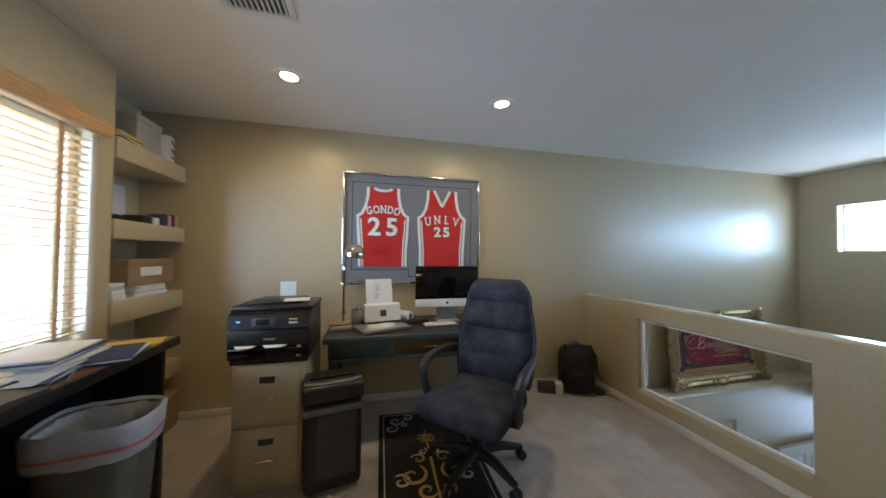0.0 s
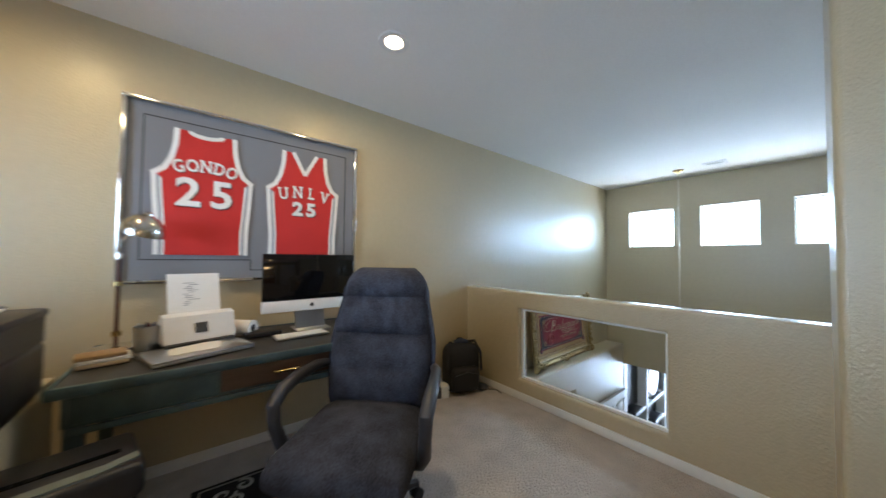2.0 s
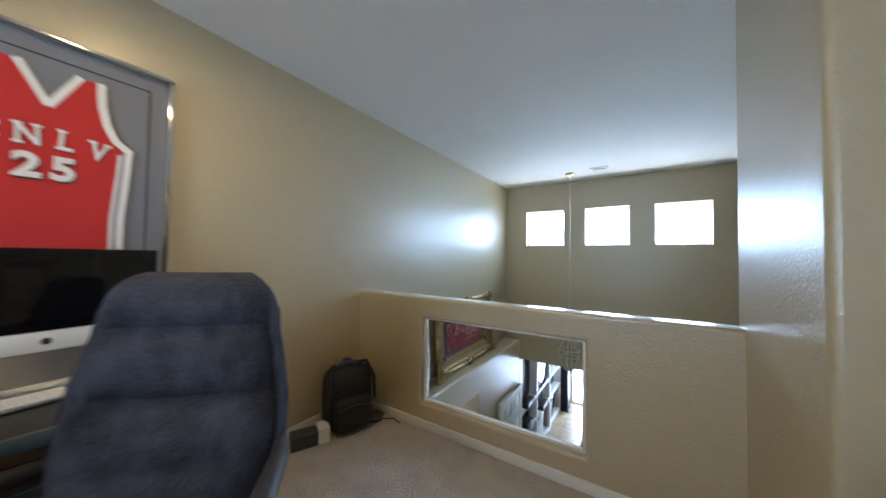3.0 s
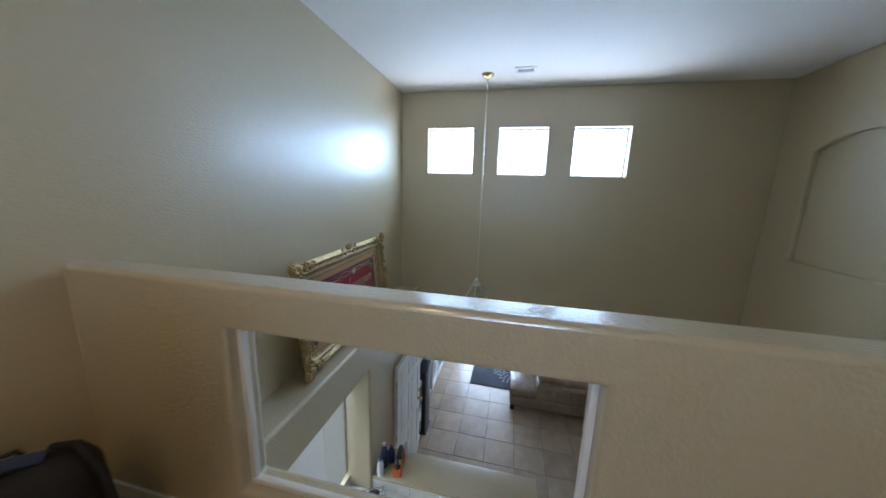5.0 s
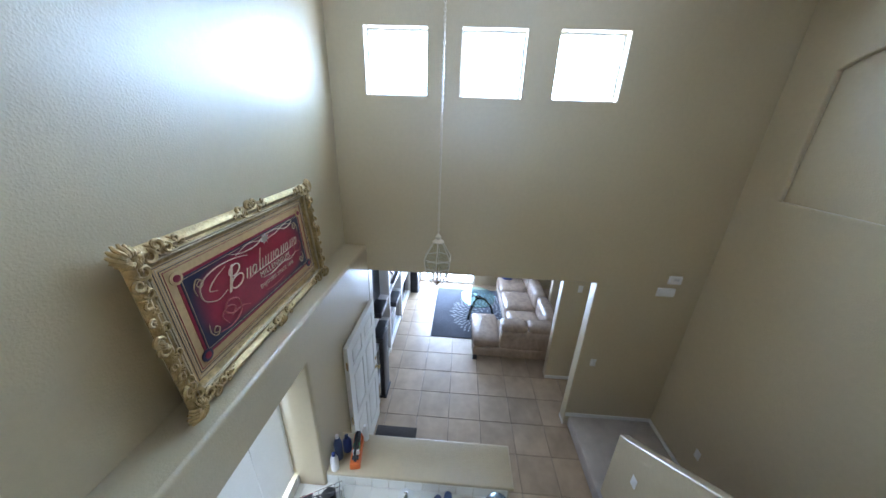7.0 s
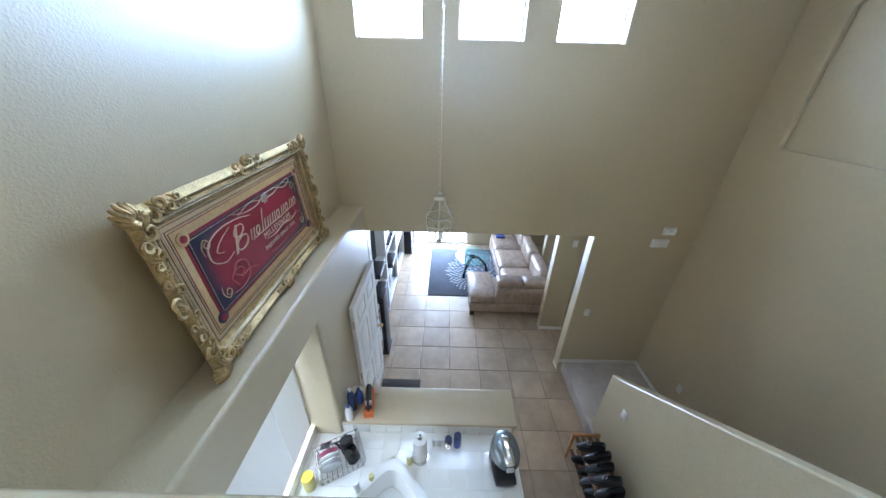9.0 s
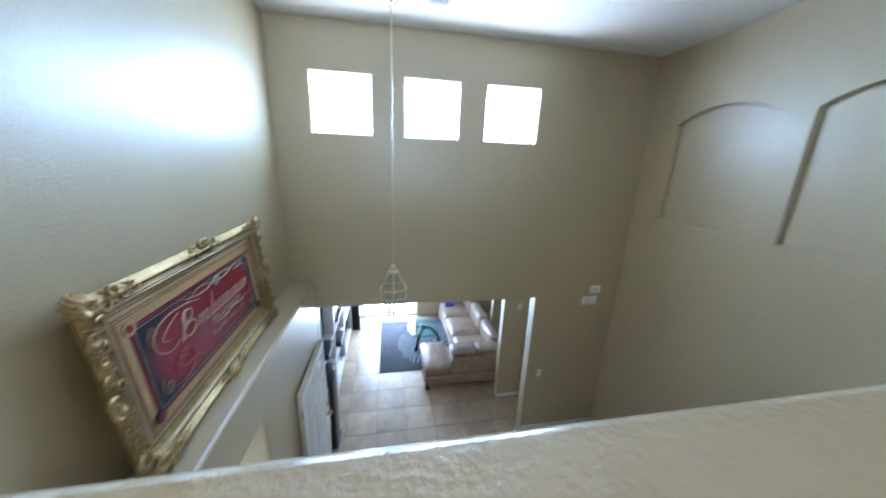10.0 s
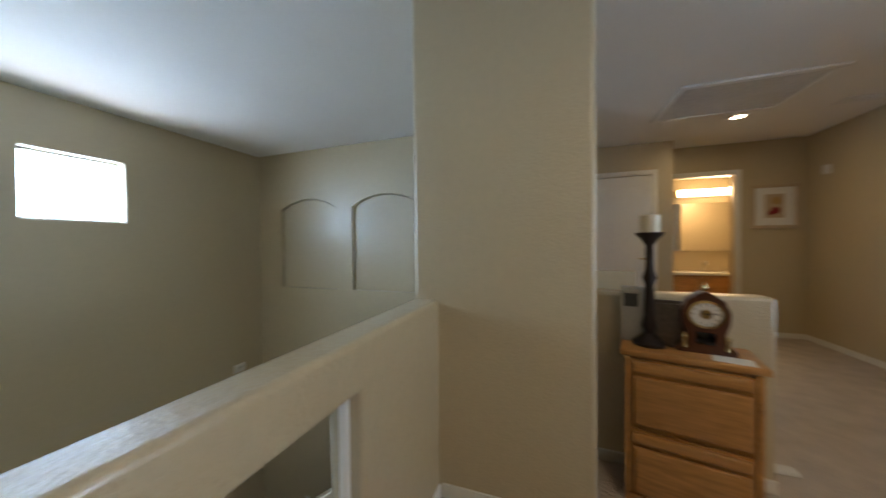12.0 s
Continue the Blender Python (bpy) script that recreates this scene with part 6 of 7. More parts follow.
ar = thing("flower_rug", (6.1, -1.82, LOW), "charcoal area rug with a white burst of petals", "rug")
bm = B()
box(bm, -1.0, 1.0, -0.93, 0.93, 0.0, 0.018, 0.006)
part("rug_base", bm, RUGGREY, ar)
random.seed(33)
petal = B()
prism(petal, [(0, -0.005), (0.03, -0.011), (0.065, -0.007), (0.08, 0.0), (0.065, 0.007), (0.03, 0.011), (0, 0.005)], "z", 0.0, 0.004)
petal_mesh = finish(petal, "petal")
for k in range(290):
    a = k * 2.39996
    r = 0.08 + 0.043 * math.sqrt(k)
    if abs(-0.30 + r * math.sin(a)) > 0.84:
        continue
    o = part("petal", petal_mesh, RUGWHITE, ar)
    o.matrix_basis = pose(-0.1 + r * math.cos(a), -0.30 + r * math.sin(a), 0.0175, 0, 0, math.degrees(a) + random.uniform(-20, 20))

tb = thing("coffee_table", (6.05, -1.86, LOW + 0.018), "glass-topped coffee table on black curved legs", "coffee table")
bm = B()
prism(bm, [(0.45 * math.cos(2 * math.pi * k / 28), 0.38 * math.sin(2 * math.pi * k / 28)) for k in range(28)], "z", 0.40, 0.415)
part("glass_top", bm, TEALGLASS, tb, "teal-edged glass top").visible_shadow = False
for a in (25, 145, 265):
    ca, sa = math.cos(radians(a)), math.sin(radians(a))
    part("leg", tube(B(), [(ca * 0.42, sa * 0.36, 0.012), (ca * 0.36, sa * 0.3, 0.2), (ca * 0.18, sa * 0.15, 0.36), (-ca * 0.08, -sa * 0.07, 0.392)], 0.03, 8), GLOSSBLACK, tb, "black bent-wood leg")

mu = thing("media_wall_unit", (0, 0, LOW), "white built-in media unit with dark electronics bays", "media unit")
posts = (3.52, 4.55, 5.6, 6.7)
for x in posts:
    bm = B()
    box(bm, x, x + 0.07, -0.20, 0.30, 0.0, 2.35, 0.004)
    part("post", bm, TRIM, mu)
for z in (0.05, 0.72, 1.18):
    bm = B()
    box(bm, 3.59, 6.7, -0.19, 0.30, z, z + 0.06, 0.004)
    part("shelf", bm, TRIM, mu)
bm = B()
box(bm, 3.59, 6.7, -0.04, -0.02, 0.0, 2.35)
part("back_panel", bm, BLACK, mu)
# black sheets added across the lower bays so that they read dark
for x0, x1 in ((3.60, 4.54), (4.63, 5.59), (5.68, 6.69)):
    bm = B()
    box(bm, x0, x1, -0.15, -0.13, 0.12, 0.71, 0.004)
    part("smoked_door", bm, GLOSSBLACK, mu, "glossy black sheet added to fill the lower bay")
def gear(x, z, w, h, nm, label, m=BLACK):
    t = thing(nm, (x, -0.06, LOW + z), label, "electronics")
    bm = B()
    box(bm, -w / 2, w / 2, -0.18, 0.01, 0.0, h, 0.005)
    part("case", bm, m, t)
    bm = B()
    box(bm, -w / 2 + 0.03, w / 2 - 0.08, -0.184, -0.178, h * 0.35, h * 0.75)
    part("display_strip", bm, STEEL, t)
    part("knob", lathe(B(), [(0.0, 0), (0.02, 0), (0.018, 0.014), (0.0, 0.016)], 12), STEEL, t).matrix_basis = pose(w / 2 - 0.04, -0.18, h / 2, 90)
gear(4.05, 0.78, 0.43, 0.14, "audio_receiver", "black audio receiver on the media unit shelf")
gear(4.05, 1.24, 0.40, 0.09, "disc_player", "black disc player on the upper shelf")
gear(5.1, 0.78, 0.42, 0.10, "cable_box", "black cable box on the media shelf")
tv = thing("television", (5.2, -0.14, LOW + 1.24), "large black flat television above the media shelf", "television")
bm = B()
box(bm, -0.62, 0.62, -0.02, 0.03, 0.06, 0.80, 0.008)
part("panel", bm, GLOSSBLACK, tv)
bm = B()
box(bm, -0.25, 0.25, -0.05, 0.09, 0.0, 0.02, 0.006)
part("stand", bm, BLACK, tv)
bm = B()
box(bm, -0.03, 0.03, 0.03, 0.05, 0.02, 0.2)
part("neck", bm, BLACK, tv)
def speaker(x, y, h, w=0.2):
    t = thing("floor_speaker", (x, y, LOW), "tall black floor-standing loudspeaker", "loudspeaker", "floor speakers")
    bm = B()
    box(bm, -0.14, 0.14, -w / 2, w / 2, 0.02, h, 0.008)
    part("cabinet", bm, BLACK, t)
    bm = B()
    box(bm, -0.16, 0.16, -w / 2 - 0.02, w / 2 + 0.02, 0.0, 0.022, 0.004)
    part("plinth", bm, BLACK, t)
    bm = B()
    box(bm, -0.150, -0.139, -w / 2 + 0.01, w / 2 - 0.01, 0.06, h - 0.04, 0.004)
    part("grille", bm, NYLON, t)
speaker(3.68, -0.30, 1.12, 0.07)
speaker(6.95, -0.22, 1.15, 0.32)

# ---------- kitchen ----------
ZC = -1.905
kc = thing("kitchen_counter", (0, 0, 0), "white tiled kitchen counter with a corner sink", "counter")
SC = Vector((1.12, -0.78))
def in_sink(x, y, grow=0.0):
    d = Vector((x, y)) - SC
    u = (d.x * math.cos(radians(45)) + d.y * math.sin(radians(45)), -d.x * math.sin(radians(45)) + d.y * math.cos(radians(45)))
    return abs(u[0]) < 0.29 + grow and abs(u[1]) < 0.29 + grow
bm = B()
G = 0.43
dE, dN, dW, dS = (SC.x + G, SC.y), (SC.x, SC.y + G), (SC.x - G, SC.y), (SC.x, SC.y - G)
prism(bm, [(1.77, -1.89), (1.77, -0.002), dN, dE, dS], "z", ZC - 0.1, ZC - 0.0025)
prism(bm, [(1.769, -0.002), (0.3, -0.002), dW, dN], "z", ZC - 0.1, ZC - 0.0025)
prism(bm, [(0.6, -1.89), (1.769, -1.89), dS, dW], "z", ZC - 0.1, ZC - 0.0025)
part("grout_bed", bm, CGROUT, kc)
bm = B()
box(bm, 0.62, 1.76, -1.86, -1.84, LOW, ZC - 0.1, 0.003)
part("end_panel", bm, TRIM, kc)
bm = B()
box(bm, 0.58, 1.77, -1.905, -1.885, ZC - 0.05, ZC + 0.004, 0.006)
part("edge_trim", bm, CTILE, kc)
T = 0.152
tile_meshes = {}
def ctile(w, d):
    key = (round(w, 3), round(d, 3))
    if key not in tile_meshes:
        b = B()
        box(b, 0.001, w - 0.001, 0.001, d - 0.001, -0.010, 0.0, 0.0015, 1)
        tile_meshes[key] = finish(b, "counter_tile")
    return tile_meshes[key]
def clipped(x, y, w, d):
    """A counter tile cut along the sink's rim where it meets it."""
    poly = [Vector((x + 0.0015, y + 0.0015)), Vector((x + w - 0.0015, y + 0.0015)), Vector((x + w - 0.0015, y + d - 0.0015)), Vector((x + 0.0015, y + d - 0.0015))]
    c = Vector((x + w / 2, y + d / 2)) - SC
    h = math.sqrt(0.5)
    u, v2 = (c.x + c.y) * h, (c.y - c.x) * h
    n = Vector((h, h)) * math.copysign(1, u) if abs(u) > abs(v2) else Vector((-h, h)) * math.copysign(1, v2)
    out = []
    for p, q in zip(poly, poly[1:] + poly[:1]):
        a, b = (p - SC).dot(n) - 0.305, (q - SC).dot(n) - 0.305
        if a >= 0:
            out.append(p)
        if a * b < 0:
            out.append(p + (q - p) * (a / (a - b)))
    return out


y = -1.885
while y < -0.02:
    x = 1.77 - 0.012
    d = min(T, -0.005 - y)
    while x > 0.5:
        x -= T
        cx, cy = x + T / 2, y + d / 2
        if in_sink(cx, cy, 0.13) and not in_sink(cx, cy, -0.1):
            o = clipped(x, y, T, d)
            if len(o) > 2:
                part("counter_tile", prism(B(), [tuple(p) for p in o], "z", ZC - 0.010, ZC), CTILE, kc)
        elif not in_sink(cx, cy, 0.13):
            part("counter_tile", ctile(T, d), CTILE, kc).matrix_basis = pose(x, y, ZC)
    y += T
y = -1.885
splash = B()
box(splash, 0.0, 0.010, 0.0015, T - 0.0015, 0.0015, 0.112, 0.003, 1)
splash_mesh = finish(splash, "splash_tile")
while y < -0.2:
    part("splash_tile", splash_mesh, CTILE, kc).matrix_basis = pose(1.760, y, ZC)
    y += T
x = 0.5
splash = B()
box(splash, 0.0015, T - 0.0015, 0.0, 0.010, 0.0015, 0.112, 0.003, 1)
splash_mesh = finish(splash, "splash_tile")
while x < 1.72:
    part("splash_tile", splash_mesh, CTILE, kc).matrix_basis = pose(x, -0.012, ZC)
    x += T

sk = thing("corner_sink", (SC.x, SC.y, ZC, 0, 0, 45), "white enamel corner sink set in the tiles", "sink")
bm = B()
skin(bm, [rounded(0.32, 0.32, 0.0, 36, 8), rounded(0.32, 0.32, 0.012, 36, 8), rounded(0.30, 0.30, 0.018, 36, 8), rounded(0.25, 0.25, 0.012, 36, 6), rounded(0.235, 0.235, -0.02, 36, 6), rounded(0.21, 0.21, -0.16, 36, 5)])
v = [bm.verts.new(q) for q in rounded(0.209, 0.209, -0.161, 36, 5)]
bm.faces.new(v)
part("basin", bm, CERAMIC, sk)
part("drain", lathe(B(), [(0.0, 0.0), (0.04, 0.0), (0.042, 0.004), (0.0, 0.003)], 18), CHROME, sk).matrix_basis = pose(0, 0, -0.16)
part("faucet", tube(B(), [(0.27, 0.27, 0.0), (0.27, 0.27, 0.14), (0.24, 0.24, 0.19), (0.16, 0.16, 0.19), (0.13, 0.13, 0.15)], 0.013, 10), CHROME, sk)
part("faucet_knob", lathe(B(), [(0.0, 0.0), (0.02, 0.0), (0.024, 0.02), (0.018, 0.045), (0.0, 0.05)], 14), GLASS, sk).matrix_basis = pose(0.22, 0.28, 0.012)

pt = thing("paper_towel_holder", (1.55, -1.02, ZC), "white paper towel roll on a chrome stand", "paper towels")
part("base_ring", tube(B(), [(0.075 * math.cos(a * math.pi / 10), 0.075 * math.sin(a * math.pi / 10), 0.006) for a in range(21)], 0.005, 6), CHROME, pt)
part("roll", lathe(B(), [(0.019, 0.012), (0.062, 0.012), (0.063, 0.29), (0.019, 0.29)], 28, close=False), PAPER, pt, "quilted white paper roll")
part("post", lathe(B(), [(0.006, 0.0), (0.006, 0.30), (0.014, 0.31), (0.014, 0.335), (0.0, 0.345)], 12), CHROME, pt)
def jar(x, y, r, h, m, cap, label, nm="spice_jar", cat="jar"):
    t = thing(nm, (x, y, ZC), label, cat)
    part("jar", lathe(B(), [(0.0, 0.0), (r, 0.0), (r, h * 0.75), (r * 0.85, h * 0.82), (0.0, h * 0.82)], 18), m, t)
    part("lid", lathe(B(), [(0.0, h * 0.8), (r * 0.92, h * 0.8), (r * 0.92, h), (0.0, h)], 18), cap, t)
jar(1.66, -1.15, 0.022, 0.09, WHITEP, WHITEP, "small white salt shaker")
jar(1.66, -1.205, 0.022, 0.09, WHITEP, WHITEP, "small white pepper shaker")
jar(1.65, -1.275, 0.035, 0.12, GLASS, NAVYCARD, "glass spice jar with a dark lid")
jar(1.66, -1.36, 0.036, 0.16, BLUEP, NAVYCARD, "tall blue-labelled kitchen canister")
jar(1.50, -0.93, 0.028, 0.13, SOAP, WHITEP, "pale yellow soap bottle beside the towels", "soap_bottle", "bottle")
jar(1.30, -0.12, 0.05, 0.16, SOAP, YELLOW, "clear bottle with a bright yellow cap", "yellow_bottle", "bottle")
jar(1.27, -0.52, 0.026, 0.15, WHITEP, WHITEP, "white dish soap bottle", "dish_soap", "bottle")
jar(1.36, -0.62, 0.022, 0.07, SOAP, SOAP, "small yellow scrub brush holder", "scrubber", "brush")

cm = thing("coffee_maker", (1.50, -1.755, ZC, 0, 0, 4), "grey and silver pod coffee maker with black base", "coffee maker")
bm = B()
skin(bm, [rounded(0.13, 0.10, 0.0, 28, 3), rounded(0.135, 0.105, 0.02, 28, 3)])
cushion(bm, -0.17, 0.12, -0.095, 0.095, 0.0, 0.05, 0.02, 0.0)
part("base", bm, BLACK, cm)
bm = B()
hull = [[(x + dx, y, z) for x, y, z in rounded(hx, hy, zz, 32, pw)] for hx, hy, zz, pw, dx in ((0.085, 0.095, 0.02, 2.6, 0.05), (0.095, 0.105, 0.12, 2.6, 0.05), (0.135, 0.112, 0.19, 2.4, 0.01), (0.158, 0.118, 0.245, 2.3, -0.01), (0.150, 0.112, 0.295, 2.2, -0.01), (0.125, 0.092, 0.328, 2.2, -0.005), (0.08, 0.06, 0.343, 2.0, 0.0))]
v = skin(bm, hull)
bm.faces.new(v[0][::-1])
bm.faces.new(v[-1])
part("body", bm, SILVER, cm, "rounded silver grey shell")
bm = B()
cushion(bm, -0.172, 0.075, -0.042, 0.042, 0.30, 0.358, 0.028, 0.008)
part("lever", bm, CHROME, cm, "silver lid lever")
bm = B()
box(bm, -0.178, -0.165, -0.03, 0.03, 0.24, 0.30, 0.008)
part("button_panel", bm, STEEL, cm)

dr = thing("dish_rack", (1.50, -0.31, ZC, 0, 0, 28), "wire dish rack full of drying dishes", "dish rack")
for z, g in ((0.01, 0.9), (0.06, 0.96), (0.11, 1.0)):
    q = [Vector((x * g, y * g, z)) for x, y in ((-0.15, -0.2), (0.15, -0.2), (0.15, 0.2), (-0.15, 0.2))]
    for i in range(4):
        part("rail", tube(B(), [q[i], q[(i + 1) % 4]], 0.0035, 5), CHROME, dr)
for k in range(9):
    u = -0.18 + k * 0.045
    part("wire", tube(B(), [(-0.15, u * 1.0, 0.11), (-0.137, u * 0.92, 0.01), (0.137, u * 0.92, 0.01), (0.15, u, 0.11)], 0.0022, 5), DARKGREY, dr)
for k in range(4):
    pd = thing("plate", dr.matrix_world @ pose(-0.09 + 0.045 * k, 0.08, 0.095, 0, 78, 0), "plain plate drying upright in the rack", "plate", "plates in the dish rack")
    part("dish", lathe(B(), [(0.0, 0.0), (0.05, 0.0), (0.085, 0.014), (0.083, 0.018), (0.05, 0.005), (0.0, 0.005)], 22), (STEEL, PAPER, CERAMIC, PINKP)[k], pd)
for k, (x, y, m, lb) in enumerate(((0.05, -0.08, BLACK, "black mug upside down in the rack"), (-0.05, -0.11, GLOSSBLACK, "black saucepan resting in the rack"))):
    mg = thing("mug" if k == 0 else "saucepan", dr.matrix_world @ pose(x, y, 0.02, 0, 20, 30 * k) @ Matrix.Diagonal((1.4, 1.4, 1.25, 1)), lb, "mug" if k == 0 else "pan")
    part("body", lathe(B(), [(0.04, 0.0), (0.042, 0.09), (0.0, 0.095), (0.0, 0.09), (0.038, 0.085), (0.036, 0.0)], 18, close=False), m, mg)
    part("handle", tube(B(), [(0.04, 0, 0.02), (0.08 + 0.08 * k, 0, 0.04), (0.08 + 0.1 * k, 0, 0.06), (0.04, 0, 0.075)], 0.007, 6), m, mg)
ut = thing("black_spatula", dr.matrix_world @ pose(0.10, -0.02, 0.10, 0, 12, 70), "black kitchen spatula lying across the rack", "utensil")
part("shaft", tube(B(), [(-0.12, 0, 0.02), (0.08, 0, 0.01)], 0.006, 6), BLACK, ut)
bm = B()
box(bm, 0.08, 0.17, -0.03, 0.03, 0.004, 0.010, 0.002)
part("blade", bm, BLACK, ut)

# tools standing on the plaster bar by the wall
ZB = -1.752
def bottle(nm, x, y, pts, m, cap, label, rx=0):
    t = thing(nm, (x, y, ZB, rx, 0, 0), label, "bottle")
    part("body", lathe(B(), pts, 16), m, t)
    z = pts[-1][1]
    part("cap", lathe(B(), [(0.0, z - 0.005), (0.016, z - 0.005), (0.016, z + 0.03), (0.0, z + 0.032)], 12), cap, t)
bottle("spray_bottle", 1.80, -0.33, [(0.0, 0), (0.035, 0), (0.036, 0.12), (0.02, 0.17), (0.0, 0.17)], WHITEP, BLUEP, "white spray bottle on the bar")
bottle("cleaner_bottle", 1.90, -0.33, [(0.0, 0), (0.036, 0), (0.037, 0.19), (0.018, 0.26), (0.0, 0.26)], NAVYCARD, WHITEP, "dark blue cleaner bottle on the bar")
bottle("clear_bottle", 1.98, -0.38, [(0.0, 0), (0.04, 0), (0.04, 0.12), (0.018, 0.16), (0.0, 0.16)], BLUEP, NAVYCARD, "blue plastic bottle on the bar")
bottle("white_bottle", 2.10, -0.52, [(0.0, 0), (0.03, 0), (0.03, 0.12), (0.014, 0.15), (0.0, 0.15)], WHITEP, WHITEP, "white bottle at the bar edge")
tl = thing("tool_box", (1.95, -0.485, ZB, 0, 0, 10), "orange tool tray crowded with hand tools", "toolbox")
bm = B()
box(bm, -0.15, 0.15, -0.045, 0.045, 0.0, 0.07, 0.006)
part("tray", bm, ORANGE, tl)
drill = B()
cushion(drill, -0.05, 0.13, -0.028, 0.028, 0.09, 0.145, 0.02, 0.004)
cushion(drill, -0.05, 0.0, -0.022, 0.022, 0.05, 0.12, 0.015, 0.0)
part("cordless_drill", drill, BLACK, tl, "black cordless drill")
part("grip", tube(B(), [(-0.12, 0, 0.07), (-0.10, 0, 0.15), (0.10, 0, 0.15), (0.12, 0, 0.07)], 0.012, 8), BLACK, tl)
for k in range(5):
    bm = B()
    box(bm, -0.11 + k * 0.045, -0.085 + k * 0.045, -0.03, 0.03, 0.05, 0.10 + 0.02 * (k % 3), 0.006)
    part("tool", bm, (BLACK, PAPER, GREENP, DARKGREY, ORANGE)[k], tl)

# ---------- shoe rack by the stairs ----------
sr = thing("shoe_rack", (1.45, -2.85, LOW), "low wooden shoe rack against the stair wall", "shoe rack")
for z in (0.14, 0.40):
    for k in range(4):
        bm = B()
        box(bm, -0.60, 0.60, -0.145 + k * 0.075, -0.105 + k * 0.075, z, z + 0.018, 0.003)
        part("slat", bm, WALNUT, sr)
for x in (-0.60, 0.58):
    for y in (-0.155, 0.125):
        bm = B()
        box(bm, x, x + 0.025, y, y + 0.03, 0.0, 0.47, 0.003)
        part("post", bm, OAK, sr)
    bm = B()
    box(bm, x, x + 0.025, -0.125, 0.125, 0.44, 0.47, 0.003)
    part("end_rail", bm, OAK, sr)
def shoe(m, mat, label):
    t = thing("shoe", m, label, "shoe", "shoes on the rack")
    bm = B()
    prism(bm, [(-0.14, -0.034), (-0.05, -0.038), (0.06, -0.048), (0.13, -0.03), (0.148, 0.0), (0.13, 0.03), (0.06, 0.046), (-0.05, 0.036), (-0.14, 0.034), (-0.15, 0.0)], "z", 0.0, 0.024)
    part("sole", bm, DARKGREY, t)
    bm = B()
    skin(bm, [[(x * 1.0, y, 0.024) for x, y in ((-0.14, -0.03), (-0.05, -0.035), (0.06, -0.044), (0.13, -0.026), (0.145, 0.0), (0.13, 0.026), (0.06, 0.042), (-0.05, 0.033), (-0.14, 0.03), (-0.148, 0.0))],
              [(x, y, z) for x, y, z in ((-0.138, -0.028, 0.07), (-0.05, -0.034, 0.07), (0.05, -0.038, 0.062), (0.115, -0.02, 0.05), (0.13, 0.0, 0.045), (0.115, 0.02, 0.05), (0.05, 0.036, 0.062), (-0.05, 0.032, 0.07), (-0.138, 0.028, 0.07), (-0.145, 0.0, 0.075))],
              [(x, y, z) for x, y, z in ((-0.13, -0.022, 0.10), (-0.05, -0.025, 0.095), (0.01, -0.02, 0.085), (0.04, -0.01, 0.075), (0.05, 0.0, 0.073), (0.04, 0.01, 0.075), (0.01, 0.02, 0.085), (-0.05, 0.025, 0.095), (-0.13, 0.022, 0.10), (-0.138, 0.0, 0.105))],
              [(x, y, z) for x, y, z in ((-0.12, -0.016, 0.085), (-0.05, -0.018, 0.07), (0.0, -0.014, 0.06), (0.02, -0.007, 0.055), (0.025, 0.0, 0.054), (0.02, 0.007, 0.055), (0.0, 0.014, 0.06), (-0.05, 0.018, 0.07), (-0.12, 0.016, 0.085), (-0.125, 0.0, 0.088))]])
    part("upper", bm, mat, t)
    part("laces", tube(B(), [(0.0, -0.015, 0.09), (0.02, 0.012, 0.084), (0.035, -0.012, 0.076), (0.05, 0.012, 0.070)], 0.003, 5), PAPER if mat is DARKGREY else BLACK, t)
    return t
kinds = [(BLACK, "black leather shoe on the rack"), (DARKGREY, "grey running shoe on the rack"), (NYLON, "black fabric trainer on the rack")]
first = [shoe(sr.matrix_world @ pose(-0.5, 0.0, 0.418, 0, 0, 90), *k) for k in kinds]
n = 0
for z in (0.158, 0.418):
    for k in range(10):
        src = first[n % 3]
        m = sr.matrix_world @ pose(-0.50 + k * 0.108, 0.0 if k % 2 else -0.02, z, 0, 0, 90 + (6 if k % 3 else -5))
        if z > 0.4 and k < 3:
            first[k].matrix_world = m
        else:
            copy_thing(src, m)
        n += 1

# ---------- hall: oak cabinet, candle stand, clock ----------
oc = thing("oak_file_cabinet", (-0.825, -2.60, 0.0, 0, 0, 180 - 12.5), "golden oak two-drawer file cabinet", "file cabinet")
OW, OD, OH = 0.46, 0.235, 0.70
bm = B()
box(bm, 0.0, OW, 0.0, OD, 0.02, OH - 0.03, 0.004)
part("body", bm, OAK, oc)
bm = B()
box(bm, -0.02, OW + 0.02, -0.025, OD + 0.01, OH - 0.03, OH, 0.008, 3)
part("top", bm, OAK, oc)
for z0, z1 in ((0.05, 0.338), (0.36, 0.658)):
    bm = B()
    box(bm, 0.024, OW - 0.024, -0.014, 0.002, z0, z1, 0.004)
    d2 = part("drawer", bm, OAK, oc, "raised-panel oak drawer")
    bm = B()
    box(bm, 0.034, OW - 0.034, -0.034, -0.013, z0 + 0.008, z1 - 0.072, 0.012, 3)
    part("raised_panel", bm, OAK, d2)
    bm = B()
    box(bm, 0.030, OW - 0.030, -0.036, -0.013, z1 - 0.054, z1 - 0.006, 0.010, 3)
    part("finger_rail", bm, OAK, d2)
bm = B()
for x0, x1 in ((0.0, 0.022), (OW - 0.022, OW)):
    sb = B()
    box(sb, x0, x1, -0.02, 0.002, 0.036, OH - 0.031, 0.003)
    part("stile", sb, OAK, oc)
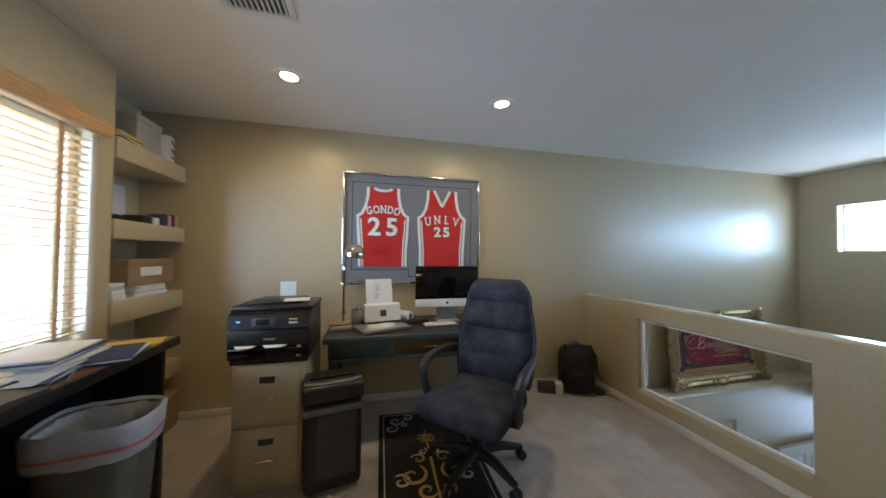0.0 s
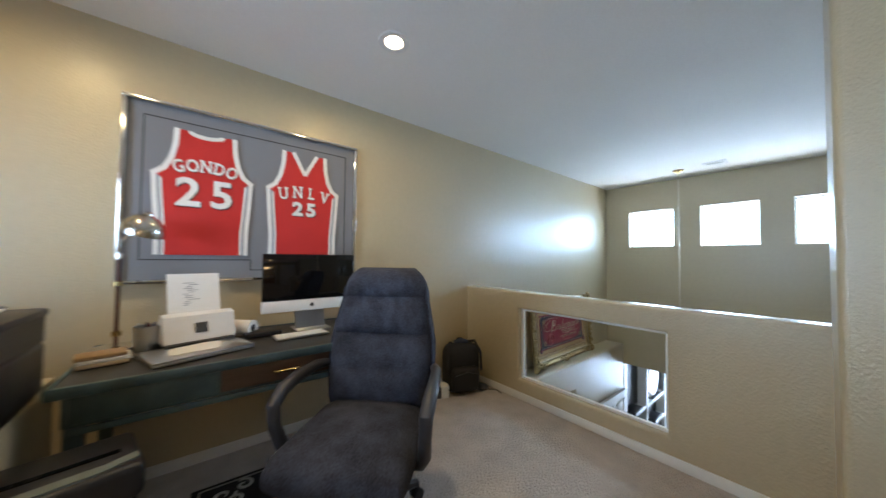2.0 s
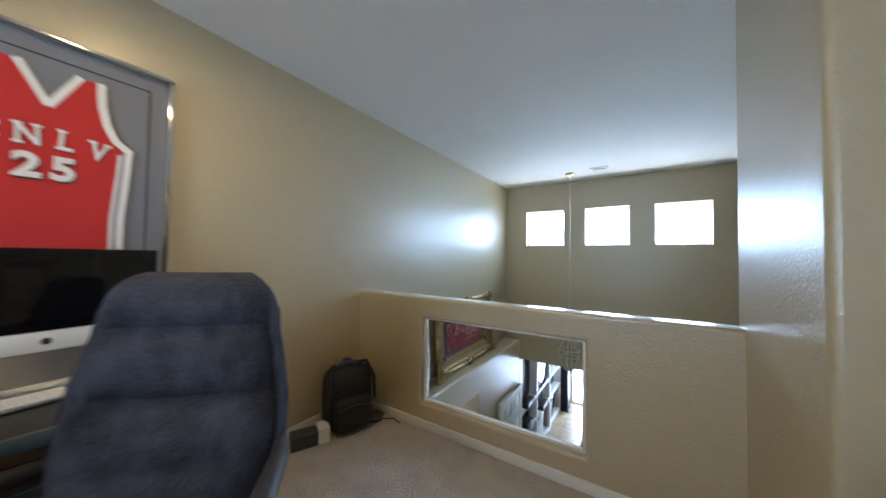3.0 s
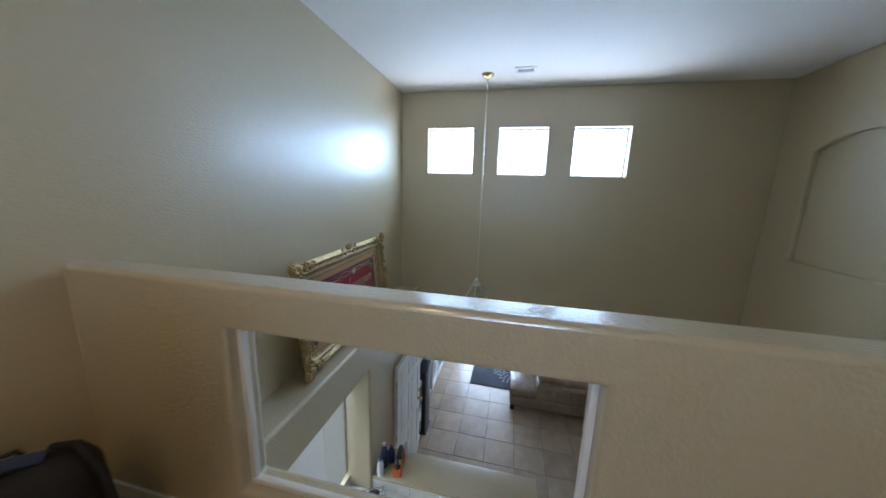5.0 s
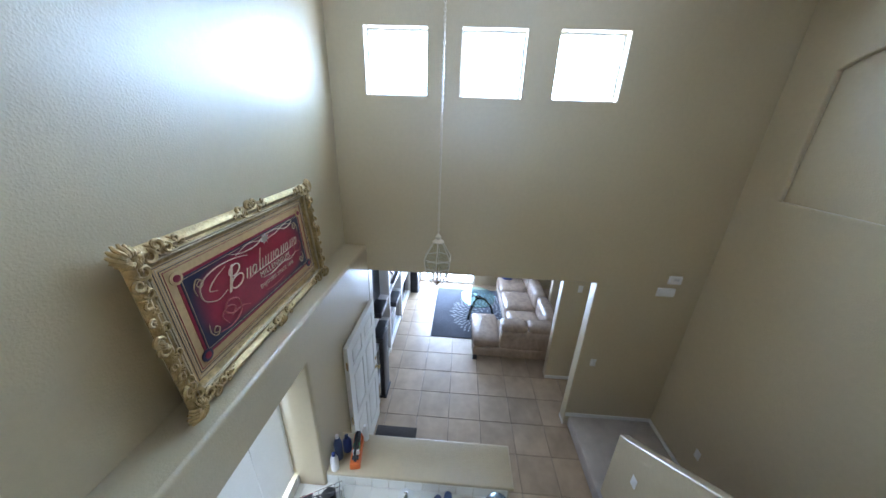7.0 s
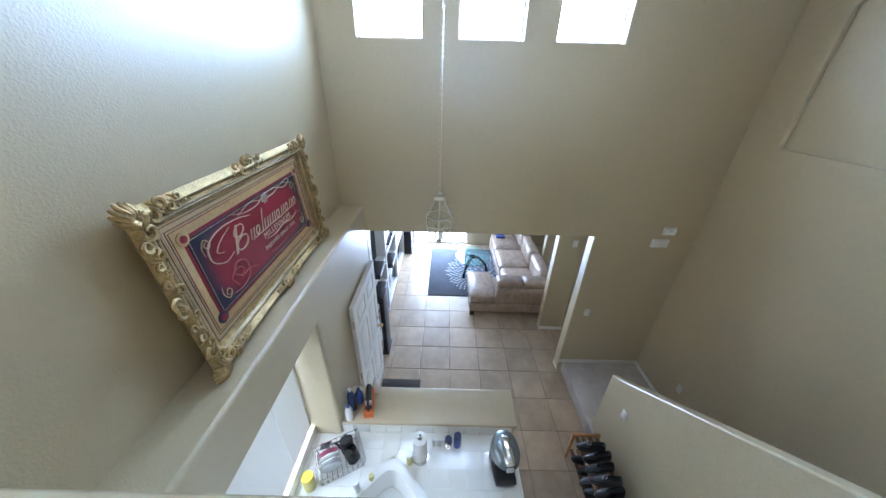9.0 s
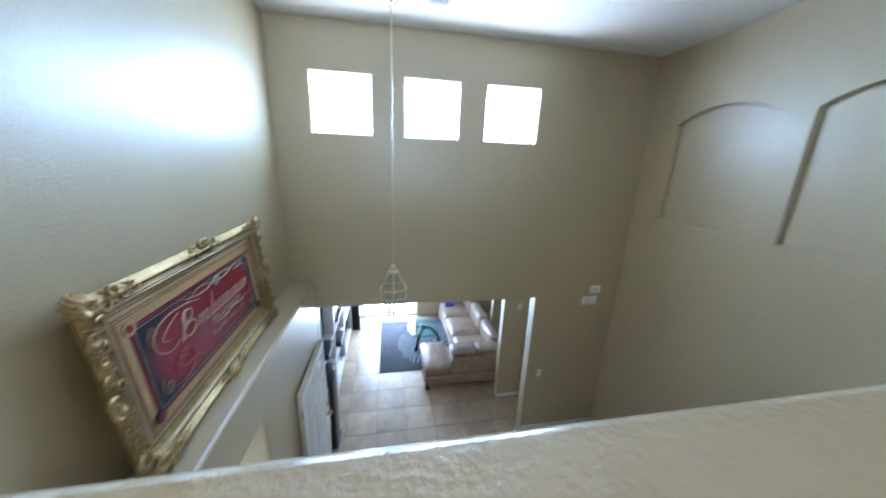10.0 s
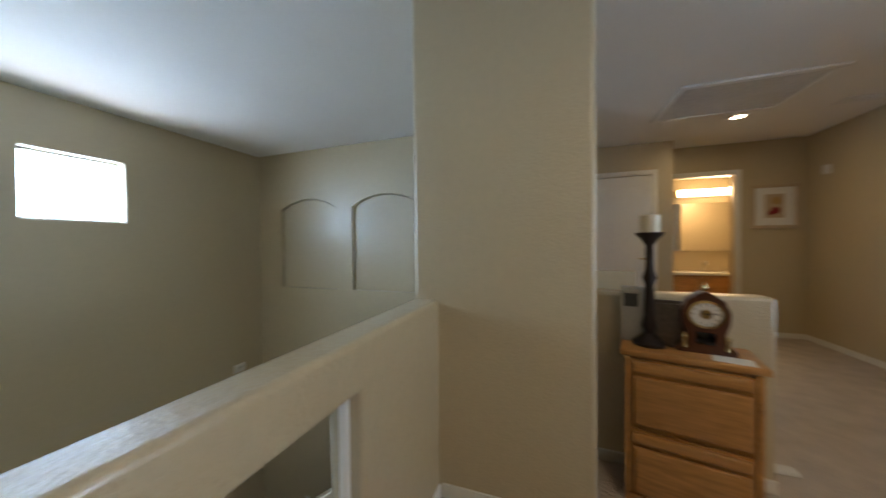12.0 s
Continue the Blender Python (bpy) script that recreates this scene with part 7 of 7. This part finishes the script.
box(bm, 0.0, OW, -0.01, OD, 0.0, 0.035, 0.003)
part("plinth", bm, OAK, oc)
OM = oc.matrix_world
cs = thing("candle_stand", OM @ pose(0.10, 0.10, OH), "dark bronze pillar candle stand with an ivory candle", "candle holder")
part("stem", lathe(B(), [(0.0, 0.0), (0.065, 0.0), (0.07, 0.014), (0.045, 0.035), (0.022, 0.06), (0.034, 0.09), (0.024, 0.13), (0.018, 0.28), (0.03, 0.32), (0.018, 0.36), (0.016, 0.47), (0.034, 0.50), (0.055, 0.52), (0.06, 0.532), (0.0, 0.532)], 20), IRON, cs, "turned bronze stem and foot")
part("candle", lathe(B(), [(0.0, 0.532), (0.042, 0.532), (0.043, 0.61), (0.036, 0.615), (0.0, 0.61)], 18), WAX, cs)
part("wick", tube(B(), [(0, 0, 0.61), (0.002, 0, 0.625)], 0.0015, 5), INK, cs)
bk3 = thing("dark_basket", OM @ pose(0.165, 0.165, OH), "dark woven basket on the oak cabinet", "basket")
bm = B()
skin(bm, [rounded(0.07, 0.055, 0.0, 24), rounded(0.085, 0.065, 0.07, 24), rounded(0.08, 0.06, 0.20, 24), rounded(0.07, 0.05, 0.20, 24), rounded(0.06, 0.04, 0.01, 24)])
part("body", bm, WICKER, bk3)
ck = thing("mantel_clock", OM @ pose(0.30, 0.11, OH) @ Matrix.Diagonal((0.84, 0.84, 0.82, 1)), "ornate dark mahogany mantel clock with a white dial", "clock")
bm = B()
prism(bm, [(-0.12, 0.0), (0.12, 0.0), (0.125, 0.02), (0.10, 0.05), (0.075, 0.10), (0.095, 0.16), (0.10, 0.22), (0.075, 0.28), (0.03, 0.315), (0.0, 0.33), (-0.03, 0.315), (-0.075, 0.28), (-0.10, 0.22), (-0.095, 0.16), (-0.075, 0.10), (-0.10, 0.05), (-0.125, 0.02)], "y", -0.045, 0.05)
part("case", bm, MAHOG, ck)
part("bezel", lathe(B(), [(0.062, 0.0), (0.072, 0.004), (0.074, 0.012), (0.062, 0.014)], 28, close=False), BRASS, ck).matrix_basis = pose(0, -0.044, 0.21, 90)
dial = part("dial", lathe(B(), [(0.0, 0.0), (0.063, 0.0), (0.063, 0.006), (0.0, 0.006)], 28), PAPER, ck)
dial.matrix_basis = pose(0, -0.044, 0.21, 90)
part("dial_centre", lathe(B(), [(0.0, 0.006), (0.025, 0.006), (0.024, 0.008), (0.0, 0.008)], 20), BRASS, dial)
for a, l in ((50, 0.035), (-80, 0.05)):
    bm = B()
    box(bm, -0.002, 0.002, 0.0, l, 0.008, 0.0095)
    part("hand_pointer", bm, INK, dial).matrix_basis = pose(0, 0, 0, 0, 0, a)
for k in range(12):
    bm = B()
    box(bm, -0.0018, 0.0018, 0.047, 0.058, 0.006, 0.0075)
    part("hour_mark", bm, INK, dial).matrix_basis = pose(0, 0, 0, 0, 0, 30 * k)
bm = B()
box(bm, -0.04, 0.04, -0.05, -0.044, 0.05, 0.115, 0.004)
part("pendulum_window", bm, GLOSSBLACK, ck)
for x in (-0.085, 0.085):
    part("gilt_mount", lathe(B(), [(0.0, 0.0), (0.016, 0.01), (0.010, 0.04), (0.016, 0.07), (0.0, 0.09)], 12, (x, -0.05, 0.02)), BRASS, ck)
part("finial", lathe(B(), [(0.0, 0.32), (0.012, 0.33), (0.016, 0.345), (0.006, 0.365), (0.0, 0.38)], 12), BRASS, ck)
bm = B()
prism(bm, [(-0.06, -0.04), (0.07, -0.05), (0.075, 0.03), (-0.05, 0.04)], "z", 0.0, 0.002)
solo("note_paper", bm, PAPER, "white note paper on the oak cabinet", "paper", m=OM @ pose(0.37, 0.035, OH))
av = thing("grey_carton", OM @ pose(0.035, 0.175, OH), "narrow grey carton with a dark label on the oak cabinet", "box")
bm = B()
box(bm, -0.05, 0.05, -0.045, 0.045, 0.0, 0.26, 0.004)
part("carton", bm, BOXGREY, av)
bm = B()
box(bm, -0.04, 0.02, -0.0475, -0.0445, 0.17, 0.235)
part("label_sheet", bm, DARKGREY, av, "dark label")
bm = B()
box(bm, -0.051, 0.051, -0.046, 0.046, 0.245, 0.262, 0.003)
part("lid", bm, BOXGREY, av)

# closet door, bathroom doorway, picture
hd2 = new("door_1")
tagged(hd2, "closed white six-panel closet door", "", "", "structure")
hd2.matrix_world = pose(-1.36, -5.47, 0.0, 0, 0, 180)
bm = slab(B(), "y", -0.035, -0.025, -0.355, 0.355, 0.01, 2.02, [(x0, x1, z0, z1) for x0, x1 in ((-0.27, -0.04), (0.04, 0.27)) for z0, z1 in ((0.22, 0.80), (0.93, 1.50), (1.62, 1.88))])
box(bm, -0.355, 0.355, -0.024, 0.0, 0.01, 2.02)
part("leaf", bm, TRIM, hd2)
part("door_handle", tube(B(), [(0.30, -0.035, 0.98), (0.30, -0.085, 0.98), (0.20, -0.085, 0.98)], 0.009, 8), BRASS, hd2)
def casing(nm, x0, x1, y, top, s):
    for k, r in enumerate(((x0 - 0.06, x0, 0.0, top + 0.06), (x1, x1 + 0.06, 0.0, top + 0.06), (x0, x1, top, top + 0.06))):
        bm = B()
        box(bm, r[0], r[1], y, y + 0.014, r[2], r[3], 0.003)
        setting("trim_%s_%d" % (nm, k + 1), bm, TRIM, "white door casing")
casing("closet", -1.72, -1.0, -5.45, 2.03, 1)
casing("bath", -2.73, -2.06, -5.85, 2.03, 1)
vn = thing("bath_vanity", (-2.72, -6.73, 0.0), "oak bathroom vanity with a pale top and basin", "vanity")
bm = B()
box(bm, -0.6, 0.6, 0.0, 0.36, 0.05, 0.70, 0.004)
part("body", bm, OAK, vn)
for x in (-0.58, -0.19, 0.2):
    bm = B()
    box(bm, x, x + 0.37, 0.36, 0.375, 0.08, 0.67, 0.005)
    part("door", bm, OAK, vn)
bm = B()
box(bm, -0.62, 0.62, 0.0, 0.40, 0.70, 0.74, 0.008)
part("top", bm, CERAMIC, vn)
part("faucet", tube(B(), [(0, 0.1, 0.74), (0, 0.1, 0.87), (0, 0.18, 0.89), (0, 0.2, 0.85)], 0.012, 8), CHROME, vn)
mr = thing("bath_mirror", (-2.72, -6.74, 1.06), "frameless bathroom mirror above the vanity", "mirror")
bm = B()
box(bm, -0.60, 0.60, 0.0, 0.008, 0.0, 0.72)
part("glass", bm, MIRROR, mr)
bm = B()
box(bm, -0.60, 0.60, 0.0, 0.012, -0.012, 0.0)
part("clip_rail", bm, CHROME, mr)
lb = thing("bath_light_bar", (-2.74, -6.73, 1.93), "lit brass bathroom light bar over the mirror", "wall lamp")
bm = B()
box(bm, -0.36, 0.36, 0.0, 0.04, -0.05, 0.05, 0.006)
part("backplate", bm, BRASS, lb)
part("lamp_tube", tube(B(), [(-0.33, 0.09, 0.0), (0.33, 0.09, 0.0)], 0.055, 16), BATHGLOW, lb, "frosted glowing lamp cover")
d = bpy.data.lights.new("bath_lamp", "AREA")
d.shape, d.size, d.size_y, d.energy, d.color = "RECTANGLE", 0.62, 0.08, BATH_POWER, (1.0, 0.66, 0.30)
ob = new("bath_light_beam", d)
ob.matrix_world = look((-2.74, -6.56, 1.93), (-2.6, -5.9, 1.3))
pf = thing("framed_picture", (-3.11, -5.845, 1.61), "pale-framed botanical print on the hall wall", "picture")
for r in ((-0.23, 0.23, 0.23, 0.27), (-0.23, 0.23, -0.27, -0.23), (-0.23, -0.19, -0.23, 0.23), (0.19, 0.23, -0.23, 0.23)):
    bm = B()
    box(bm, r[0], r[1], 0.0, 0.025, r[2], r[3], 0.005)
    part("frame_bar", bm, CREAM, pf)
bm = B()
box(bm, -0.19, 0.19, 0.002, 0.008, -0.23, 0.23)
part("mount", bm, PAPER, pf)
bm = B()
box(bm, -0.09, 0.09, 0.008, 0.010, -0.14, 0.15)
part("print", bm, CREAM, pf)
for x, z, r, m in ((-0.01, -0.05, 0.045, CRIMSON), (0.03, -0.08, 0.03, CRIMSON), (-0.02, 0.07, 0.05, OCHRE)):
    part("flower", lathe(B(), [(0.0, 0.0), (r, 0.0), (r * 0.8, 0.002), (0.0, 0.002)], 12), m, pf).matrix_basis = pose(x, 0.0105, z, -90)
sm = thing("wall_sensor", (-3.415, -5.55, 1.97, 0, 0, 90), "small white alarm sensor high in the corner", "sensor")
bm = B()
box(bm, -0.03, 0.03, -0.04, 0.0, -0.05, 0.05, 0.01)
part("case", bm, WHITEP, sm)
bm = B()
cushion(bm, -0.06, 0.06, -0.03, 0.03, 0.0, 0.025, 0.012, 0.004)
solo("white_cloth", bm, PAPER, "small white crumpled cloth on the hall carpet", "cloth", m=pose(-1.62, -3.02, 0.0))

# ---------- floor tiles below ----------
lower = bpy.data.objects["floor_lower"]
TS = 0.457
ft = B()
box(ft, 0.0022, TS - 0.0022, 0.0022, TS - 0.0022, -0.008, 0.0, 0.003, 1)
tile_mesh = finish(ft, "floor_tile")
x = 2.345 - 4 * TS
while x < 7.39:
    y = -1.79 - 10 * TS
    while y < 0.3:
        inside = not (x > 2.05 and x < 3.2 and y < -3.2) and not (x < 2.05 and y < -3.2) and not (y > -0.3 and x < 3.2)
        if inside:
            if y > -3.7 or x > 4.0:
                part("tile", tile_mesh, TILE, lower).matrix_basis = pose(x, y, LOW + random.uniform(-0.0006, 0.0004))
        y += TS
    x += TS
